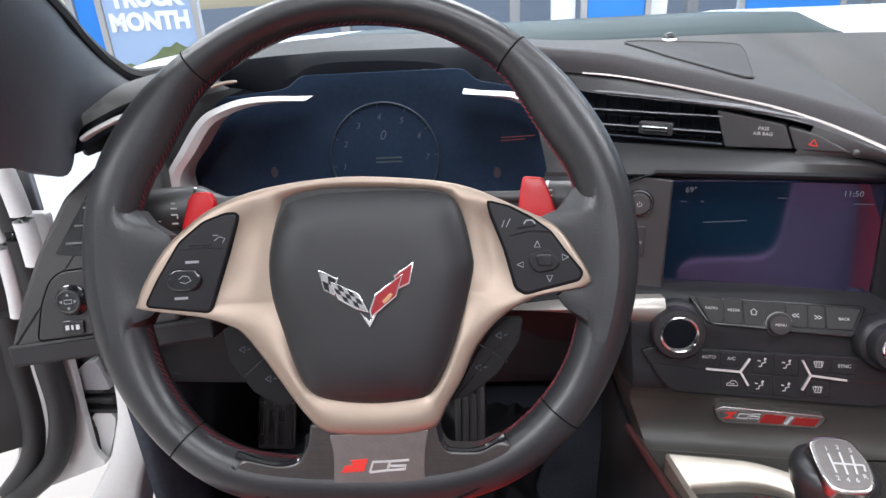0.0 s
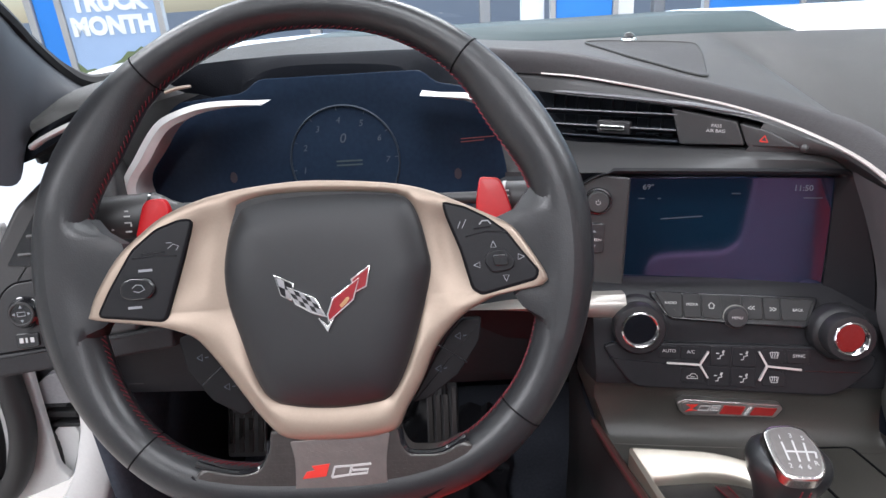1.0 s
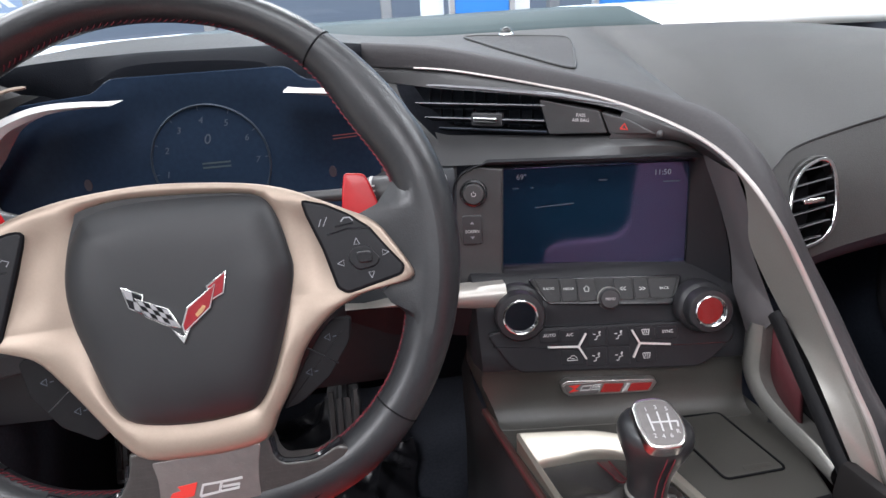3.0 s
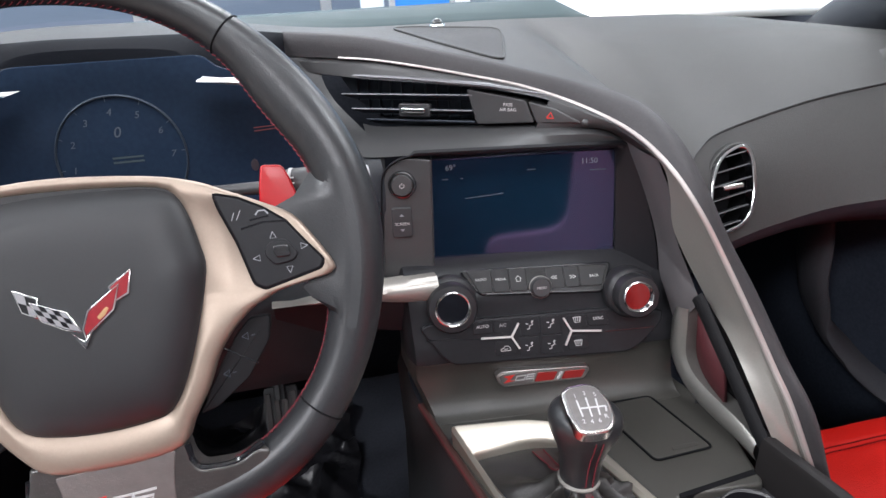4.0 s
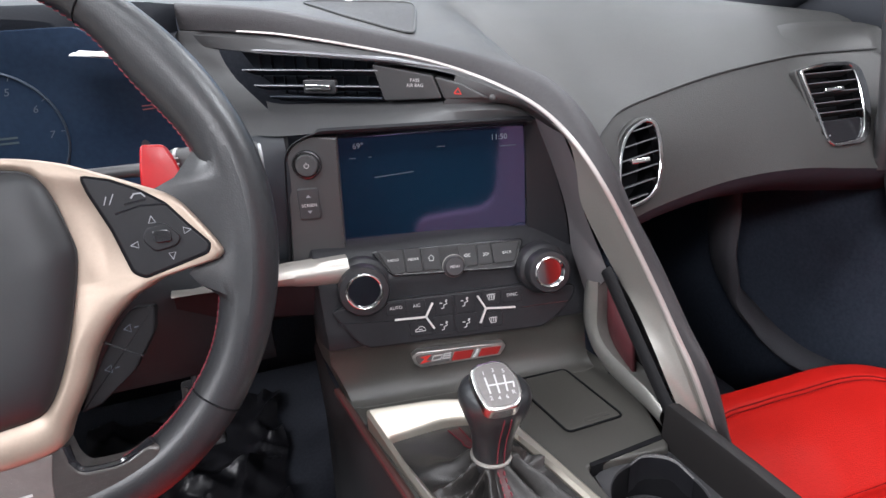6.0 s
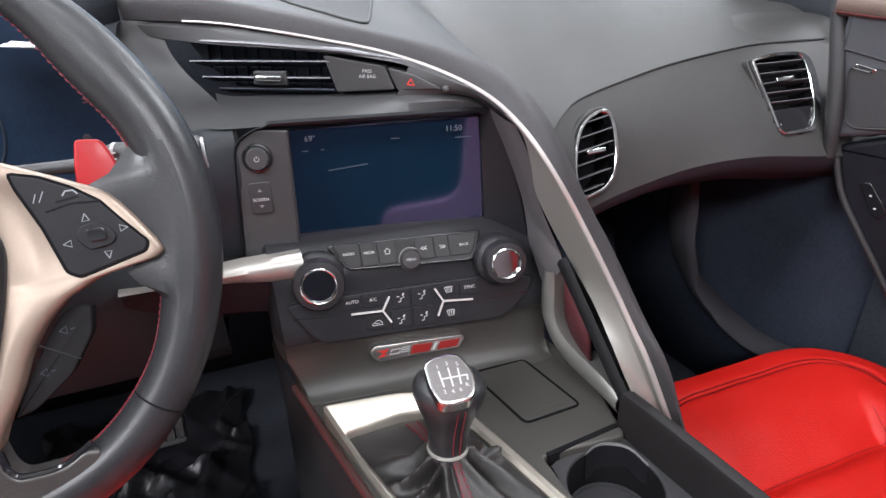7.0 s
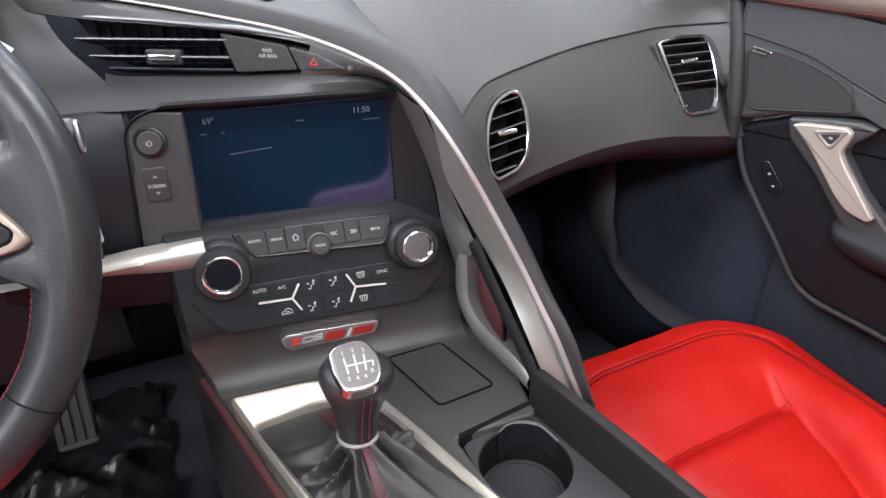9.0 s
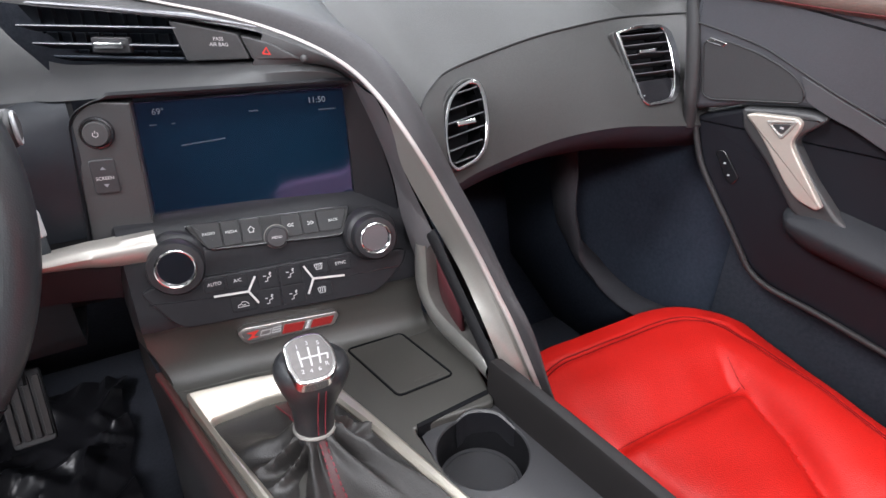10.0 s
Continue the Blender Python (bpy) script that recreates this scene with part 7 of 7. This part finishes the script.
part("release_lever", prism(HRM, fillet([(-17, -6), (2, -6), (6, 0), (2, 2), (-17, -2)], 2, 3), 0, 4, 1), PLASTIC_GREY, lp, "charcoal hood release lever")
wo = spline([(-0.19, 0.525, 0.945), (-0.215, 0.522, 0.935), (-0.24, 0.518, 0.91), (-0.262, 0.515, 0.88), (-0.277, 0.512, 0.842), (-0.27, 0.51, 0.79)], 5)
wi = spline([(-0.21, 0.525, 0.952), (-0.25, 0.515, 0.945), (-0.29, 0.50, 0.92), (-0.31, 0.488, 0.89), (-0.325, 0.48, 0.85), (-0.325, 0.475, 0.79)], 5)
wo, wi = [p + V((-0.004, 0.03, 0)) for p in wo], [p + V((0, 0.02, 0)) for p in wi]
part("side_wing", loft([wo, [a_.lerp(b_, 0.5) + V((0, -0.006, 0)) for a_, b_ in zip(wo, wi)], wi, [p + V((-0.03, 0.03, -0.01)) for p in wi]]), PLASTIC_GREY, lp, "charcoal filler beside the cluster")
part("wing_top", loft([spline([(-0.308, 0.48, 0.941), (-0.298, 0.52, 0.956), (-0.284, 0.55, 0.962), (-0.25, 0.578, 0.968)], 5), spline([(-0.306, 0.474, 0.938), (-0.288, 0.50, 0.950), (-0.265, 0.52, 0.957), (-0.225, 0.535, 0.964)], 5), spline([(-0.306, 0.475, 0.932), (-0.279, 0.50, 0.945), (-0.25, 0.515, 0.95), (-0.2, 0.53, 0.955)], 5)]), DASH_SKIN, lp, "grey rolled edge above the accent")
part("wing_trim", sweep(spline([(-0.308, 0.472, 0.921), (-0.295, 0.474, 0.928), (-0.272, 0.482, 0.937), (-0.235, 0.495, 0.946)], 5), [0.0055] * 12 + [0.0045, 0.003, 0.002, 0.001], sides=10, flat=0.5), SATIN_BRIGHT, lp, "satin accent strip")
part("wing_trim", sweep(spline([(-0.208, 0.518, 0.953), (-0.196, 0.518, 0.956), (-0.184, 0.518, 0.957)], 4), [0.0016] * 8 + [0.001], sides=6), SATIN, lp, "small satin accent")

part("kick_panel", loft([[V((-0.345, 0.50, z)), V((-0.36, 0.62, z)), V((-0.36, 0.98, z))] for z in (0.27, 0.5, 0.72)]), CARPET, lp, "black carpeted footwell side", solid=0.02)
part("knee_bolster", loft([[V((x, y, z)) for x in (-0.37, -0.2, 0.0, 0.16)] for y, z in ((0.535, 0.69), (0.56, 0.655), (0.60, 0.63), (0.70, 0.615))]), surface("bolster_black", (0.02, 0.02, 0.022), 0.7, grain=0.2, spec=0.2), lp, "black knee bolster")

# ---- pedals ----
for x, w_, h_, z, g in ((-0.315, 0.062, 0.085, 0.395, 4), (0.0, 0.05, 0.10, 0.41, 4)):
    pd = thing("pedal", (x, 0.75, z), "ribbed dark steel pedal with rubber strips", "pedal", "pedals")
    m = axes((x, 0.75, z), (1, 0, 0), (0, 0.5, 0.86), mm=False)
    part("pad", box(m, -w_ / 2, -h_ / 2, -0.008, w_ / 2, h_ / 2, 0, 0.002, 0.006), PLASTIC, pd)
    for k in range(g):
        xx = -w_ / 2 + w_ * (k + 0.5) / g
        part("rib", box(m, xx - 0.004, -h_ * 0.42, 0, xx + 0.004, h_ * 0.42, 0.004, 0.001, 0.002), ALU, pd)
    part("arm", sweep([V((x, 0.76, z + 0.03)), V((x, 0.85, z + 0.15)), V((x, 0.88, z + 0.3))], 0.009, sides=8), PLASTIC, pd)

# open driver's door edge
od = thing("driver_door", (-0.75, 0.5, 0.5), "open white driver door edge with black seals", "car door")
part("skin", sweep(spline([(-0.615, 0.64, 0.70), (-0.620, 0.64, 0.659), (-0.625, 0.64, 0.606), (-0.633, 0.64, 0.532), (-0.642, 0.64, 0.472), (-0.654, 0.64, 0.431), (-0.682, 0.64, 0.388)], 6), 0.008, sides=10), JAMB_PAINT, od, "white painted door edge")
part("seal", sweep(spline([(-0.59, 0.63, 0.67), (-0.594, 0.63, 0.63), (-0.600, 0.63, 0.586), (-0.606, 0.63, 0.52), (-0.617, 0.63, 0.471), (-0.642, 0.63, 0.419), (-0.692, 0.63, 0.364)], 6), 0.016, sides=10), RUBBER, od, "black door seal")
part("skin", sweep(spline([(-0.515, 0.60, 0.93), (-0.506, 0.60, 0.897), (-0.501, 0.60, 0.865), (-0.498, 0.60, 0.826), (-0.498, 0.60, 0.784), (-0.50, 0.60, 0.75)], 6), 0.0115, sides=10), JAMB_PAINT, od, "white painted upper door edge")
part("skin", sweep(spline([(-0.54, 0.60, 0.85), (-0.539, 0.60, 0.813), (-0.537, 0.60, 0.771), (-0.541, 0.60, 0.719), (-0.548, 0.60, 0.68)], 6), 0.008, sides=10), JAMB_PAINT, od, "white painted door flange")
part("seal", sweep(spline([(-0.53, 0.61, 0.93), (-0.522, 0.61, 0.85), (-0.519, 0.61, 0.78), (-0.522, 0.61, 0.70)], 6), 0.014, sides=10), RUBBER, od, "black door seal")
card = [[V((-0.53 - 0.38 * k, 0.67 - 0.2 * k, 0.46)), V((-0.53 - 0.38 * k, 0.68 - 0.2 * k, 0.56)), V((-0.53 - 0.38 * k, 0.66 - 0.2 * k, 0.7)), V((-0.53 - 0.38 * k, 0.67 - 0.2 * k, 0.96))] for k in (0, 0.3, 0.6, 1)]
part("inner_panel", loft(card), PLASTIC, od, "black inner door panel", solid=0.04)

# crumpled clear film over the driver's floor
cover = thing("floor_cover", (-0.05, 0.75, 0.28), "crumpled clear plastic film over the black floor", "floor cover")
rng = random.Random(7)
peaks = [(rng.uniform(-0.22, 0.12), rng.uniform(0.5, 0.95), rng.uniform(0.015, 0.05), rng.uniform(0.006, 0.022), rng.uniform(0, 3.14)) for _ in range(70)]


def film_z(x, y):
    z = 0.285
    for px, py, w_, h_, a_ in peaks:
        dx, dy = x - px, y - py
        u, v = dx * math.cos(a_) + dy * math.sin(a_), -dx * math.sin(a_) + dy * math.cos(a_)
        z += h_ * max(0, 1 - abs(u) / (w_ * 0.5)) * max(0, 1 - abs(v) / (w_ * 2.2))
    return z


FILM = surface("clear_film", (0.010, 0.010, 0.012), 0.3, spec=0.28, vary=0.2)
for x0, x1, lift in ((-0.2, -0.035, 0.0), (-0.055, 0.1, 0.004)):
    grid = [[V((x0 + (x1 - x0) * i / 40 + 0.006 * math.sin(j * 0.21 + lift * 400), 0.5 + 0.42 * j / 90, 0)) for i in range(41)] for j in range(91)]
    part("sheet", loft([[V((p.x, p.y, film_z(p.x, p.y) + lift)) for p in r] for r in grid]), FILM, cover, "glossy wrinkled film")
